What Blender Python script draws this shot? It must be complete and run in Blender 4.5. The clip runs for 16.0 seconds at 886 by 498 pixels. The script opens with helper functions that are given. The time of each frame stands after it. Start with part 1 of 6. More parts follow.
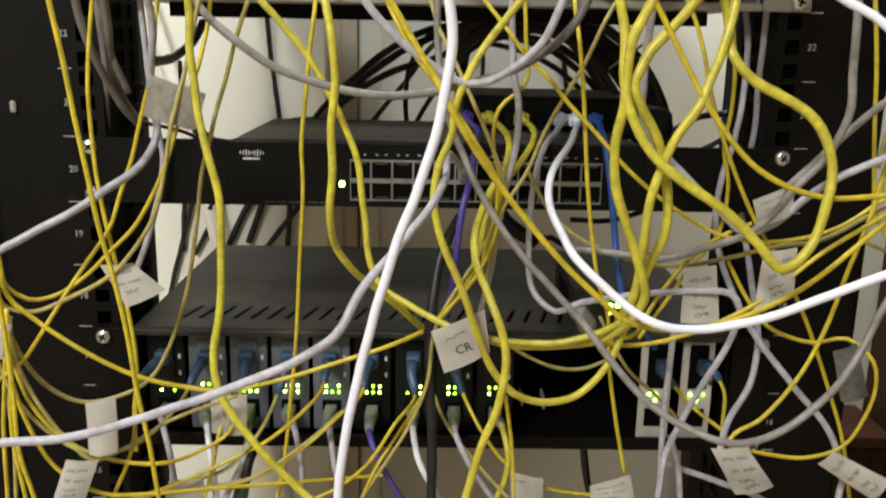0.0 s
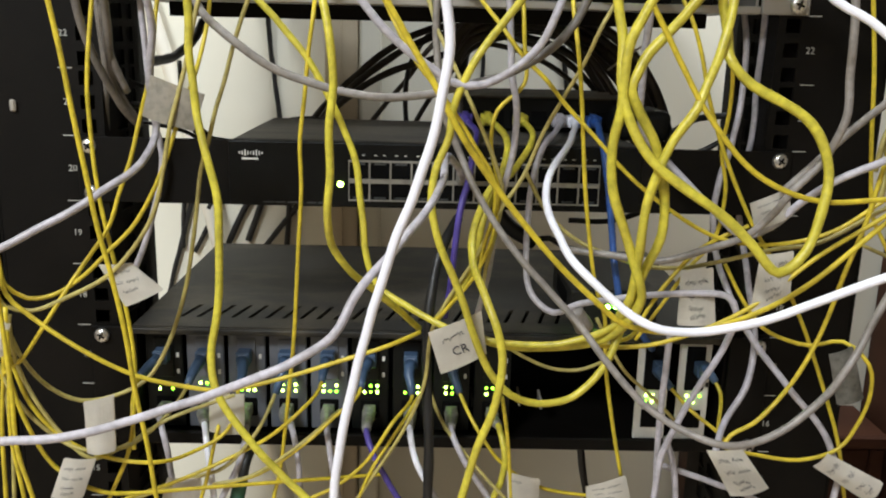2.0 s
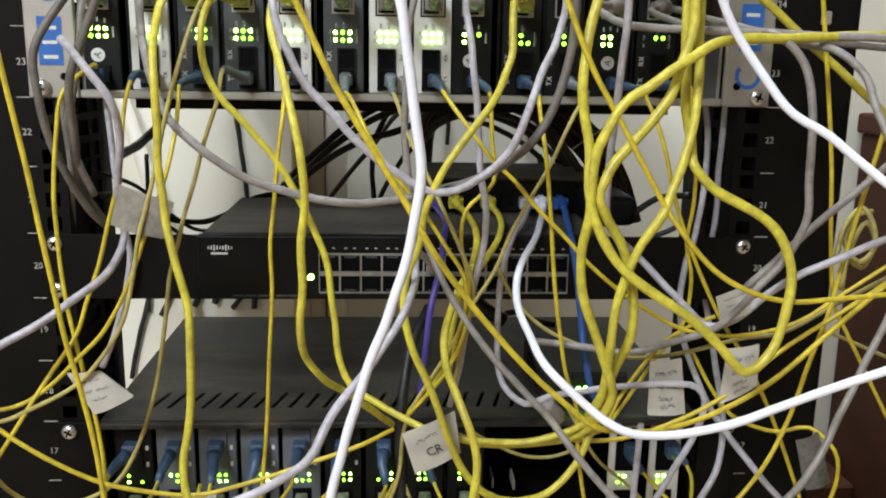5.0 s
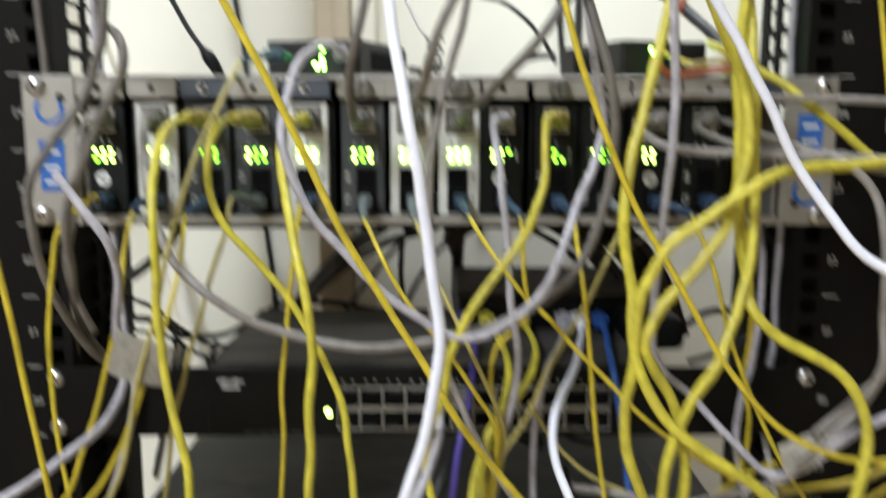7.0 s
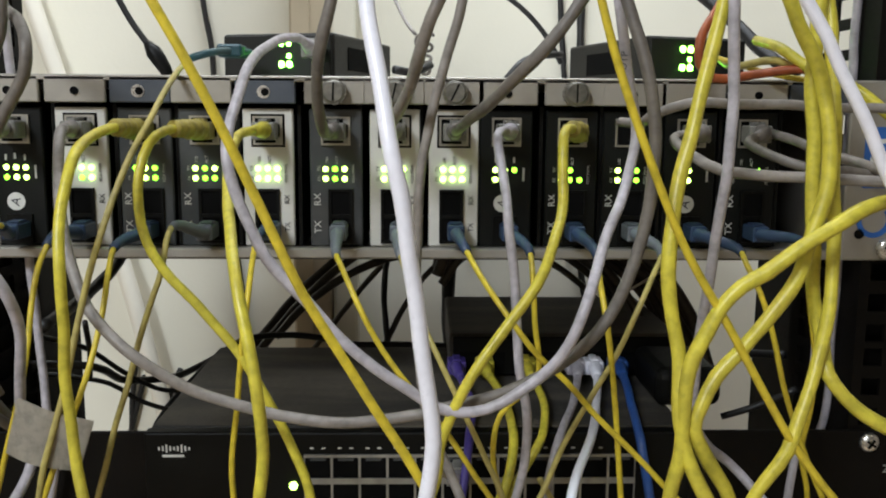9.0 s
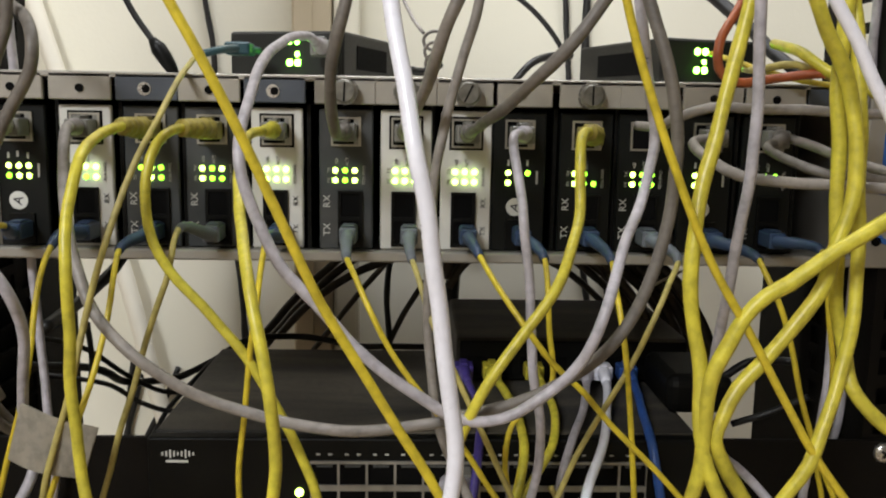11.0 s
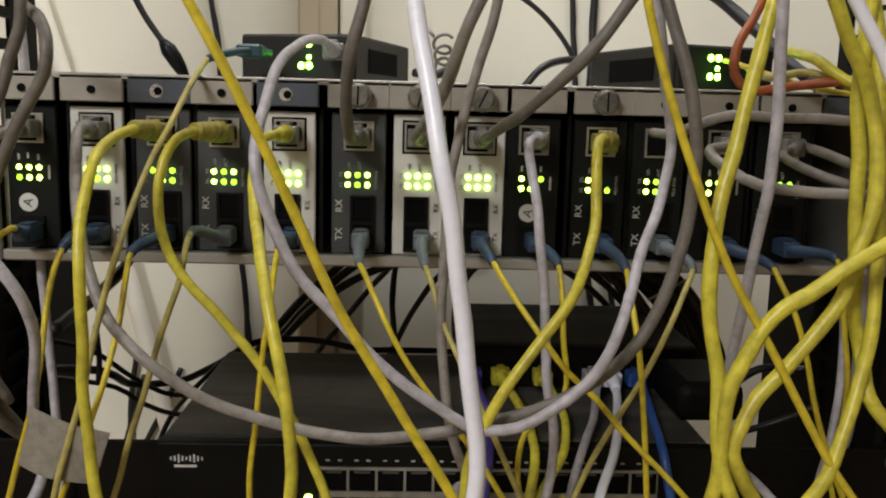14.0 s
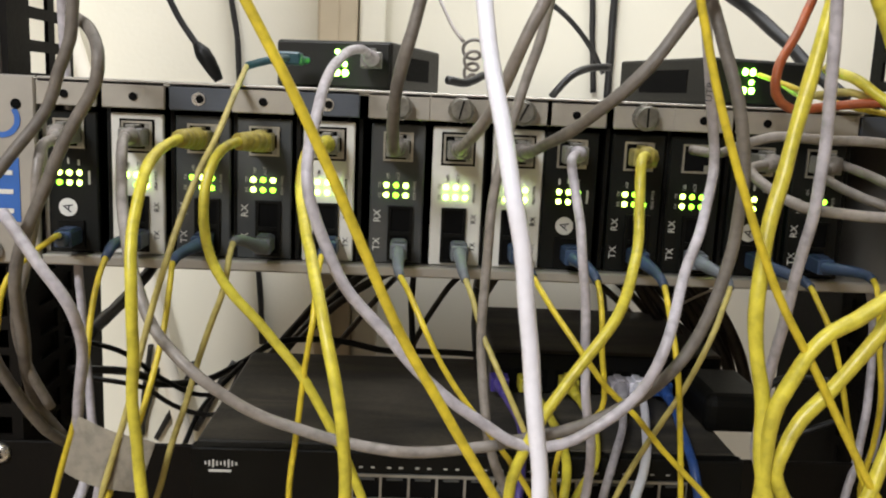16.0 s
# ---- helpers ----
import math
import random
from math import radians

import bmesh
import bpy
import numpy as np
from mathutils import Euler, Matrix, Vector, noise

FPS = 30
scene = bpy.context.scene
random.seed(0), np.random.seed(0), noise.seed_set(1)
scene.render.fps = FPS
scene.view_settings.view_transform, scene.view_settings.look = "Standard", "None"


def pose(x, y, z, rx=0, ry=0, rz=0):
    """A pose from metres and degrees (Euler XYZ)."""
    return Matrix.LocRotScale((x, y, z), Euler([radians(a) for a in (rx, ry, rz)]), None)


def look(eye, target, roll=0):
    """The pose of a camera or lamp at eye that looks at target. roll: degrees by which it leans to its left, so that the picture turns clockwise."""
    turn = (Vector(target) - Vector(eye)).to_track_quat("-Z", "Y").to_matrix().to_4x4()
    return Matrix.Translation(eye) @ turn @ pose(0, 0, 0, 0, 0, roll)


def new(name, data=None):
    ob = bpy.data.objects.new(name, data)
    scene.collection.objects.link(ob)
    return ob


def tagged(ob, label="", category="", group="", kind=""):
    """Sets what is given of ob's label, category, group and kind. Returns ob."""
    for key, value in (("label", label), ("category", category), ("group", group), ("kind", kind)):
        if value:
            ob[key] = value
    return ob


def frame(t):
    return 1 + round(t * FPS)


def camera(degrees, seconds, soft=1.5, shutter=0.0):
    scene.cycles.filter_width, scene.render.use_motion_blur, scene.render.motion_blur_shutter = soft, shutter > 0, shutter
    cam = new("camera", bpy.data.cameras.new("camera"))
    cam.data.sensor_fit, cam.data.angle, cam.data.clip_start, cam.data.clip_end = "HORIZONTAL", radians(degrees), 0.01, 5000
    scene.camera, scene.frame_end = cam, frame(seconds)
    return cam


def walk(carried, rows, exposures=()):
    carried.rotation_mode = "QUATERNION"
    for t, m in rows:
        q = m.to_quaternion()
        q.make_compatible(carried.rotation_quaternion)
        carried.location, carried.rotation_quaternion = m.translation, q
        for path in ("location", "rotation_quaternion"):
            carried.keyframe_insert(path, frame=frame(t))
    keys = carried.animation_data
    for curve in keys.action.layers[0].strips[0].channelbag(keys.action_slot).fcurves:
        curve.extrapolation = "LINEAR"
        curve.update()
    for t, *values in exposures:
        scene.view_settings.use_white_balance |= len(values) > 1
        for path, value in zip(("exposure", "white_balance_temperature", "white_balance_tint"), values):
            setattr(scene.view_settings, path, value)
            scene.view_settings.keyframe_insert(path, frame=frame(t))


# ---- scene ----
cam = camera(54.0, 16.0, soft=2.0, shutter=1.00)
PATH = [
    (0, (-0.005, -0.586, 1.036), (0.027, 1.359, 0.569), 1.1),
    (0.5, (-0.004, -0.582, 1.04), (0.022, 1.352, 0.528), 1.0),
    (1, (-0.003, -0.583, 1.045), (0.03, 1.352, 0.538), 0.9),
    (1.5, (-0.004, -0.586, 1.044), (0.027, 1.354, 0.561), 1.3),
    (2, (-0.003, -0.587, 1.039), (0.027, 1.356, 0.565), 1.4),
    (2.5, (-0.005, -0.586, 1.043), (0.041, 1.355, 0.56), 1.5),
    (3, (-0.004, -0.585, 1.049), (0.054, 1.36, 0.586), 1.6),
    (3.5, (-0.006, -0.586, 1.062), (0.08, 1.37, 0.655), 1.4),
    (3.7, (-0.015, -0.584, 1.066), (0.11, 1.369, 0.654), 1.3),
    (5.967, (-0.003, -0.579, 1.09), (0.095, 1.38, 0.6646), 0.8),
    (6, (-0.003, -0.579, 1.09), (0.095, 1.38, 0.701), 0.8),
    (6.033, (-0.003, -0.579, 1.09), (0.095, 1.38, 0.7374), 0.8),
    (6.467, (-0.004, -0.578, 1.109), (0.0903, 1.385, 0.7257), 0.4),
    (6.5, (-0.004, -0.578, 1.109), (0.089, 1.385, 0.74), 0.4),
    (6.533, (-0.004, -0.578, 1.109), (0.0877, 1.385, 0.7543), 0.4),
    (6.967, (0.002, -0.524, 1.125), (0.0278, 1.452, 0.8007), 0.1),
    (7, (0.002, -0.524, 1.125), (0.02, 1.452, 0.815), 0.1),
    (7.033, (0.002, -0.524, 1.125), (0.0122, 1.452, 0.8293), 0.1),
    (7.2, (-0.007, -0.464, 1.13), (0.046, 1.5, 0.758), 0.5),
    (7.467, (-0.009, -0.43, 1.137), (0.0069, 1.532, 0.736), 0.3),
    (7.5, (-0.009, -0.43, 1.137), (0.029, 1.532, 0.749), 0.3),
    (7.533, (-0.009, -0.43, 1.137), (0.0511, 1.532, 0.762), 0.3),
    (7.967, (0.003, -0.43, 1.127), (0.046, 1.551, 0.863), 0.2),
    (8, (0.003, -0.43, 1.127), (0.046, 1.551, 0.855), 0.2),
    (8.033, (0.003, -0.43, 1.127), (0.046, 1.551, 0.847), 0.2),
    (10.5, (-0.007, -0.42, 1.133), (0.06, 1.554, 0.819), 0.9),
    (11, (-0.008, -0.419, 1.131), (0.057, 1.555, 0.818), 1.0),
    (11.5, (-0.006, -0.42, 1.125), (0.026, 1.558, 0.834), 0.7),
    (12, (-0.013, -0.421, 1.125), (0.05, 1.561, 0.862), 1.3),
    (12.5, (-0.014, -0.422, 1.128), (0.051, 1.556, 0.841), 1.2),
    (13, (-0.013, -0.413, 1.126), (0.056, 1.567, 0.851), 1.4),
    (13.5, (-0.011, -0.416, 1.131), (0.059, 1.56, 0.829), 1.5),
    (14, (-0.015, -0.416, 1.133), (0.055, 1.558, 0.821), 1.5),
    (14.5, (-0.018, -0.415, 1.135), (0.061, 1.562, 0.84), 1.6),
    (15, (-0.022, -0.416, 1.137), (0.043, 1.558, 0.825), 1.8),
    (15.5, (-0.028, -0.418, 1.135), (0.038, 1.559, 0.839), 2.5),
    (16, (-0.035, -0.416, 1.144), (0.044, 1.554, 0.804), 2.5),
]
EXPOSURE = ((0, -0.10, 6130, 8), (2, -0.02, 5880, 8), (3.5, 0.02, 5700, 7), (6, -0.08, 5720, 9), (7, -0.12, 5700, 8), (7.5, -0.38, 5750, 9), (8, -0.50, 5720, 8), (10.5, -0.46, 6080, 10), (12.5, -0.78, 6330, 12), (14.5, -0.84, 6380, 12), (15, -0.84, 6340, 12), (15.5, -0.71, 6300, 12), (16, -0.25, 6170, 12))
walk(cam, [(t, look(eye, target, roll)) for t, eye, target, roll in PATH], EXPOSURE)

# ---- light: an assumed ceiling panel before the rack and an added wall fill ----
world = bpy.data.worlds.new("world")
scene.world = world
world.use_nodes = True
world.node_tree.nodes["Background"].inputs[0].default_value = (0.9, 0.92, 1.0, 1)
world.node_tree.nodes["Background"].inputs[1].default_value = 0.006
scene.view_settings.exposure = 0.0


def area_lamp(name, x, y, z, sx, sy, watts, colour, aim):
    data = bpy.data.lights.new(name, "AREA")
    data.shape, data.size, data.size_y, data.energy, data.color = "RECTANGLE", sx, sy, watts, colour
    ob = new(name, data)
    ob.matrix_world = look((x, y, z), aim)
    return ob


area_lamp("ceiling_lamp_front", -0.95, -1.7, 2.45, 0.7, 0.6, 90, (0.98, 0.97, 0.93), (-0.75, -1.2, 0))
# added fill without a known source, brightens the wall behind the rack
area_lamp("wall_fill_rear", 0.0, 0.12, 2.45, 1.0, 0.2, 36, (0.98, 0.97, 0.95), (0.0, 0.12, 0))


# ---- materials ----
def mat(name, colour, rough=0.5, metal=0.0, vary=0.12, scale=60.0, bump=0.0, dust=0.0, dust_colour=(0.3, 0.27, 0.22), spec=0.5, fine=900.0, stretch=None, edge=(0.42, 0.75), grit=0.0, fuzz=0.0):
    m = bpy.data.materials.new(name)
    m.use_nodes = True
    nt = m.node_tree
    n, l = nt.nodes, nt.links
    b = n["Principled BSDF"]
    b.inputs["Roughness"].default_value = rough
    b.inputs["Metallic"].default_value = metal
    b.inputs["Specular IOR Level"].default_value = spec
    b.inputs["Sheen Weight"].default_value = fuzz
    b.inputs["Sheen Roughness"].default_value = 0.4
    tc = n.new("ShaderNodeTexCoord")
    big = n.new("ShaderNodeTexNoise")
    big.inputs["Scale"].default_value, big.inputs["Detail"].default_value = scale, 5
    small = n.new("ShaderNodeTexNoise")
    small.inputs["Scale"].default_value, small.inputs["Detail"].default_value = fine, 3
    l.new(tc.outputs["Object"], big.inputs["Vector"])
    l.new(tc.outputs["Object"], small.inputs["Vector"])
    ramp = n.new("ShaderNodeMapRange")
    ramp.inputs["From Min"].default_value, ramp.inputs["From Max"].default_value = 0.3, 0.7
    ramp.inputs["To Min"].default_value, ramp.inputs["To Max"].default_value = 1 - vary, 1 + vary
    l.new(big.outputs["Fac"], ramp.inputs["Value"])
    mul = n.new("ShaderNodeVectorMath")
    mul.operation = "SCALE"
    mul.inputs[0].default_value = colour
    l.new(ramp.outputs["Result"], mul.inputs["Scale"])
    out = mul.outputs["Vector"]
    if dust:
        mix = n.new("ShaderNodeMix")
        mix.data_type = "RGBA"
        grime = n.new("ShaderNodeMapRange")
        grime.inputs["From Min"].default_value, grime.inputs["From Max"].default_value = edge
        grime.inputs["To Max"].default_value = dust
        noise2 = n.new("ShaderNodeTexNoise")
        noise2.inputs["Scale"].default_value, noise2.inputs["Detail"].default_value = scale * 0.4, 8
        if stretch:
            # wiped and settled dust lies in streaks
            turn = n.new("ShaderNodeMapping")
            turn.inputs["Scale"].default_value = stretch
            turn.inputs["Rotation"].default_value = (0, 0, 0.12)
            l.new(tc.outputs["Object"], turn.inputs["Vector"])
            l.new(turn.outputs["Vector"], noise2.inputs["Vector"])
            noise2.inputs["Distortion"].default_value = 0.8
        else:
            l.new(tc.outputs["Object"], noise2.inputs["Vector"])
        l.new(noise2.outputs["Fac"], grime.inputs["Value"])
        l.new(grime.outputs["Result"], mix.inputs["Factor"])
        l.new(out, mix.inputs["A"])
        mix.inputs["B"].default_value = (*dust_colour, 1)
        out = mix.outputs["Result"]
    if grit:
        # fine dark grime ground into the surface
        spots = n.new("ShaderNodeTexNoise")
        spots.inputs["Scale"].default_value, spots.inputs["Detail"].default_value = 260, 4
        l.new(tc.outputs["Object"], spots.inputs["Vector"])
        level = n.new("ShaderNodeMapRange")
        level.inputs["From Min"].default_value, level.inputs["From Max"].default_value = 0.34, 0.56
        level.inputs["To Min"].default_value, level.inputs["To Max"].default_value = 1 - grit, 1.0
        l.new(spots.outputs["Fac"], level.inputs["Value"])
        ground = n.new("ShaderNodeVectorMath")
        ground.operation = "SCALE"
        l.new(out, ground.inputs[0])
        l.new(level.outputs["Result"], ground.inputs["Scale"])
        out = ground.outputs["Vector"]
    l.new(out, b.inputs["Base Color"])
    rr = n.new("ShaderNodeMapRange")
    rr.inputs["To Min"].default_value, rr.inputs["To Max"].default_value = max(rough - 0.1, 0.05), min(rough + 0.12, 1)
    l.new(small.outputs["Fac"], rr.inputs["Value"])
    l.new(rr.outputs["Result"], b.inputs["Roughness"])
    if bump:
        bp = n.new("ShaderNodeBump")
        bp.inputs["Strength"].default_value, bp.inputs["Distance"].default_value = bump, 0.0006
        l.new(small.outputs["Fac"], bp.inputs["Height"])
        l.new(bp.outputs["Normal"], b.inputs["Normal"])
    return m


def glow(name, colour, strength):
    m = bpy.data.materials.new(name)
    m.use_nodes = True
    b = m.node_tree.nodes["Principled BSDF"]
    b.inputs["Base Color"].default_value = (*colour, 1)
    b.inputs["Emission Color"].default_value = (*colour, 1)
    b.inputs["Emission Strength"].default_value = strength
    return m


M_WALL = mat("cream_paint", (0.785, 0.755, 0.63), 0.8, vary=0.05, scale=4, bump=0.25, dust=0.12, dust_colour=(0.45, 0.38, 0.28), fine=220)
# drab tone for the unseen walls, chosen to dim and warm bounced light
M_BOUNCE = mat("bounce_toned_paint", (0.29, 0.245, 0.19), 0.85, vary=0.04, scale=3, bump=0.2, fine=200)
M_TRUNK = mat("tan_trunking", (0.55, 0.47, 0.33), 0.6, vary=0.08, scale=20)
M_PIPE = mat("cream_pipe_plastic", (0.78, 0.74, 0.63), 0.45, vary=0.06, scale=12, bump=0.05, dust=0.15, dust_colour=(0.5, 0.43, 0.32))
# unseen floor and ceiling; their tones only steer the bounced light
M_FLOOR = mat("warm_bounce_floor", (0.4, 0.31, 0.21), 0.5, vary=0.15, scale=8, bump=0.1)
M_CEIL = mat("dimmed_bounce_ceiling", (0.4, 0.39, 0.36), 0.9, vary=0.04, scale=10, bump=0.3)
M_RACK = mat("black_powder_coat", (0.0042, 0.0034, 0.0026), 0.6, vary=0.2, scale=30, bump=0.25, dust=0.12, dust_colour=(0.022, 0.016, 0.01), spec=0.13)
M_BLACK = mat("black_plastic", (0.0042, 0.0042, 0.0036), 0.45, vary=0.2, scale=50, bump=0.15, spec=0.16)
M_PANEL = mat("dark_satin_panel", (0.014, 0.014, 0.012), 0.45, vary=0.15, scale=60, bump=0.15, spec=0.3)
M_CASE = mat("dusty_black_steel", (0.012, 0.0105, 0.008), 0.55, vary=0.25, scale=22, bump=0.3, dust=0.85, dust_colour=(0.1, 0.084, 0.058), spec=0.35, stretch=(0.7, 4.0, 1.0), edge=(0.4, 0.68), grit=0.3, fuzz=0.14)
M_CHAS = mat("dusty_dark_lid", (0.011, 0.0105, 0.009), 0.5, vary=0.25, scale=34, bump=0.3, dust=0.85, dust_colour=(0.06, 0.049, 0.031), spec=0.35, stretch=(1.0, 2.2, 1.0), edge=(0.47, 0.62), grit=0.35, fuzz=0.1)
M_ALU = mat("brushed_aluminium", (0.42, 0.4, 0.36), 0.45, 0.6, vary=0.1, scale=35, bump=0.12, dust=0.25, dust_colour=(0.3, 0.27, 0.22))
M_STEEL = mat("zinc_steel", (0.7, 0.69, 0.67), 0.28, 0.95, vary=0.1, scale=90)
M_TABC = mat("cream_metal", (0.36, 0.335, 0.29), 0.5, 0.2, vary=0.1, scale=60, bump=0.1, dust=0.25, dust_colour=(0.3, 0.26, 0.2))
M_TABB = mat("blue_grey_metal", (0.07, 0.08, 0.1), 0.5, 0.1, vary=0.12, scale=60, bump=0.1)
M_WHITE = mat("light_grey_faceplate", (0.66, 0.65, 0.6), 0.5, 0.1, vary=0.08, scale=70, bump=0.1, dust=0.2, dust_colour=(0.33, 0.31, 0.26))
M_GREY = mat("slate_faceplate", (0.032, 0.037, 0.04), 0.5, vary=0.15, scale=70, bump=0.1, dust=0.15)
M_DARK = mat("black_faceplate", (0.0042, 0.005, 0.0042), 0.45, vary=0.15, scale=70, bump=0.1, spec=0.25)
M_BGREY = mat("blue_grey_faceplate", (0.105, 0.115, 0.14), 0.5, vary=0.12, scale=70, bump=0.1, dust=0.15)
M_JACK = mat("jack_metal", (0.45, 0.43, 0.37), 0.35, 0.8, vary=0.15, scale=120)
# black for sockets; also stands in for shade in holes and recesses
M_HOLE = mat("black_socket_hole_shade", (0.004, 0.004, 0.004), 0.7, spec=0.06)
M_PRINT = mat("white_print", (0.66, 0.66, 0.62), 0.6, vary=0.08, scale=200)
M_PRINTG = mat("worn_grey_print", (0.42, 0.41, 0.37), 0.6, vary=0.2, scale=200)
M_PORTF = mat("dull_port_metal", (0.33, 0.32, 0.29), 0.35, 0.5, vary=0.2, scale=150)
M_PRINTD = mat("dark_print", (0.03, 0.03, 0.035), 0.6)
M_BLUEP = mat("blue_print", (0.03, 0.12, 0.42), 0.55, vary=0.08, scale=100)
M_LED = glow("green_led", (0.6, 1.0, 0.12), 13.0)
M_LEDH = glow("bright_green_led", (0.22, 1.0, 0.04), 60.0)
M_LEDD = glow("dim_green_led", (0.35, 1.0, 0.03), 6.0)
M_LEDOFF = mat("unlit_led", (0.05, 0.08, 0.04), 0.3)
M_SCBLUE = mat("blue_connector", (0.03, 0.052, 0.105), 0.4, vary=0.12, scale=150)
M_SCGREY = mat("grey_connector", (0.13, 0.145, 0.165), 0.45, vary=0.12, scale=150)
M_TEAL = mat("teal_connector", (0.012, 0.055, 0.07), 0.4)
M_PAPER = mat("aged_paper_tag", (0.8, 0.76, 0.68), 0.8, vary=0.08, scale=60, bump=0.4, dust=0.2, dust_colour=(0.36, 0.32, 0.25), fine=500)
M_OLDTAG = mat("grimy_grey_tag", (0.5, 0.46, 0.38), 0.8, vary=0.15, scale=60, bump=0.4, dust=0.4, dust_colour=(0.28, 0.24, 0.17), fine=500, grit=0.2)
M_INK = mat("pen_ink", (0.05, 0.05, 0.06), 0.7)
M_WOOD = mat("red_brown_wood", (0.046, 0.017, 0.008), 0.6, vary=0.3, scale=14, bump=0.2, spec=0.2)
M_KNOB = mat("worn_knurled_steel", (0.24, 0.23, 0.2), 0.4, 0.7, vary=0.25, scale=160, bump=0.3, grit=0.3)
M_BOOT = mat("grimy_yellow_boot", (0.4, 0.33, 0.06), 0.5, vary=0.2, scale=120, bump=0.2, dust=0.4, dust_colour=(0.2, 0.16, 0.06), grit=0.35)
M_BOOTG = mat("grimy_clear_boot", (0.27, 0.26, 0.23), 0.4, vary=0.2, scale=120, bump=0.2, dust=0.4, dust_colour=(0.16, 0.14, 0.1), grit=0.3)
M_YPLUG = mat("amber_clear_plug", (0.34, 0.29, 0.09), 0.3, vary=0.2, scale=150, grit=0.3)
M_TIE = mat("clear_nylon", (0.55, 0.5, 0.42), 0.4)


def cable_mat(name, colour, rough=0.42, dust=0.3, dust_colour=(0.3, 0.26, 0.16)):
    return mat(name, colour, rough, vary=0.2, scale=95, bump=0.25, dust=dust, dust_colour=dust_colour, fine=420, grit=0.22)


C_YEL = cable_mat("yellow_jacket", (0.61, 0.538, 0.048), 0.38, 0.4, (0.36, 0.27, 0.04))
C_FIB = cable_mat("yellow_fibre_jacket", (0.635, 0.5, 0.027), 0.4, 0.25, (0.38, 0.26, 0.04))
C_OLD = cable_mat("faded_yellow_jacket", (0.46, 0.39, 0.11), 0.5, 0.5, (0.3, 0.25, 0.12))
C_WHITE = mat("white_jacket", (0.86, 0.86, 0.94), 0.3, vary=0.04, scale=95, bump=0.18, dust=0.06, dust_colour=(0.5, 0.47, 0.42), fine=420, grit=0.05)
C_LAV = cable_mat("dull_white_jacket", (0.47, 0.445, 0.485), 0.42, 0.4, (0.32, 0.28, 0.25))
C_GREY = cable_mat("grey_jacket", (0.275, 0.25, 0.228), 0.45, 0.5, (0.17, 0.14, 0.105))
C_DGREY = cable_mat("dark_grey_jacket", (0.15, 0.134, 0.118), 0.5, 0.4, (0.2, 0.17, 0.13))
C_BLACK = cable_mat("black_jacket", (0.012, 0.012, 0.012), 0.45, 0.1, (0.06, 0.05, 0.04))
C_BRN = cable_mat("dark_brown_jacket", (0.042, 0.031, 0.02), 0.4, 0.2, (0.09, 0.07, 0.05))
C_BLUE = cable_mat("blue_jacket", (0.025, 0.085, 0.32), 0.4, 0.2, (0.12, 0.14, 0.2))
C_VIO = cable_mat("violet_jacket", (0.075, 0.05, 0.3), 0.4, 0.2, (0.14, 0.12, 0.22))
C_ORG = cable_mat("orange_jacket", (0.36, 0.08, 0.02), 0.45, 0.3, (0.28, 0.14, 0.06))
C_GRN = cable_mat("green_jacket", (0.01, 0.12, 0.07), 0.4, 0.2)
C_TEAL = cable_mat("teal_jacket", (0.018, 0.07, 0.085), 0.45, 0.2)


# ---- mesh helpers ----
def box(bm, x0, x1, y0, y1, z0, z1, bev=0.0, seg=1):
    m = Matrix.Translation(((x0 + x1) / 2, (y0 + y1) / 2, (z0 + z1) / 2)) @ Matrix.Diagonal((abs(x1 - x0), abs(y1 - y0), abs(z1 - z0), 1))
    made = bmesh.ops.create_cube(bm, size=1, matrix=m)
    if bev:
        edges = list({e for v in made["verts"] for e in v.link_edges})
        bmesh.ops.bevel(bm, geom=edges, offset=bev, segments=seg, profile=0.5, affect="EDGES")
    return bm


def boxed(x0, x1, y0, y1, z0, z1, bev=0.0, seg=1):
    return box(bmesh.new(), x0, x1, y0, y1, z0, z1, bev, seg)


def cyl(bm, x, y, z, r, length, axis="Y", n=20, r2=None):
    turn = {"Y": Matrix.Rotation(radians(90), 4, "X"), "X": Matrix.Rotation(radians(90), 4, "Y"), "Z": Matrix.Identity(4)}[axis]
    bmesh.ops.create_cone(bm, cap_ends=True, segments=n, radius1=r, radius2=r if r2 is None else r2, depth=length, matrix=Matrix.Translation((x, y, z)) @ turn)
    return bm


def part(name, bm, material, parent=None, label="", smooth=False):
    me = bpy.data.meshes.new(name)
    bm.to_mesh(me)
    bm.free()
    me.materials.append(material)
    if smooth:
        for p in me.polygons:
            p.use_smooth = True
    ob = new(name, me)
    ob.parent = parent
    if label:
        ob["label"] = label
    return ob


def thing(name, x, y, z, label, category, group="", kind=""):
    ob = new(name)
    ob.empty_display_size = 0.02
    ob.location = (x, y, z)
    return tagged(ob, label, category, group, kind)


def text(name, body, size, material, parent, x, y, z, turn=0.0):
    """Raised lettering on a plane that faces the front, turned about the y axis."""
    cu = bpy.data.curves.new(name, "FONT")
    cu.body, cu.size, cu.align_x, cu.align_y, cu.extrude, cu.resolution_u = body, size, "CENTER", "CENTER", 0.0001, 2
    tmp = bpy.data.objects.new(name, cu)
    me = bpy.data.meshes.new_from_object(tmp)
    bpy.data.objects.remove(tmp)
    me.transform(pose(x, y, z) @ Matrix.Rotation(radians(turn), 4, "Y") @ Matrix.Rotation(radians(90), 4, "X"))
    me.materials.clear()
    me.materials.append(material)
    ob = new(name, me)
    ob.parent = parent
    return ob


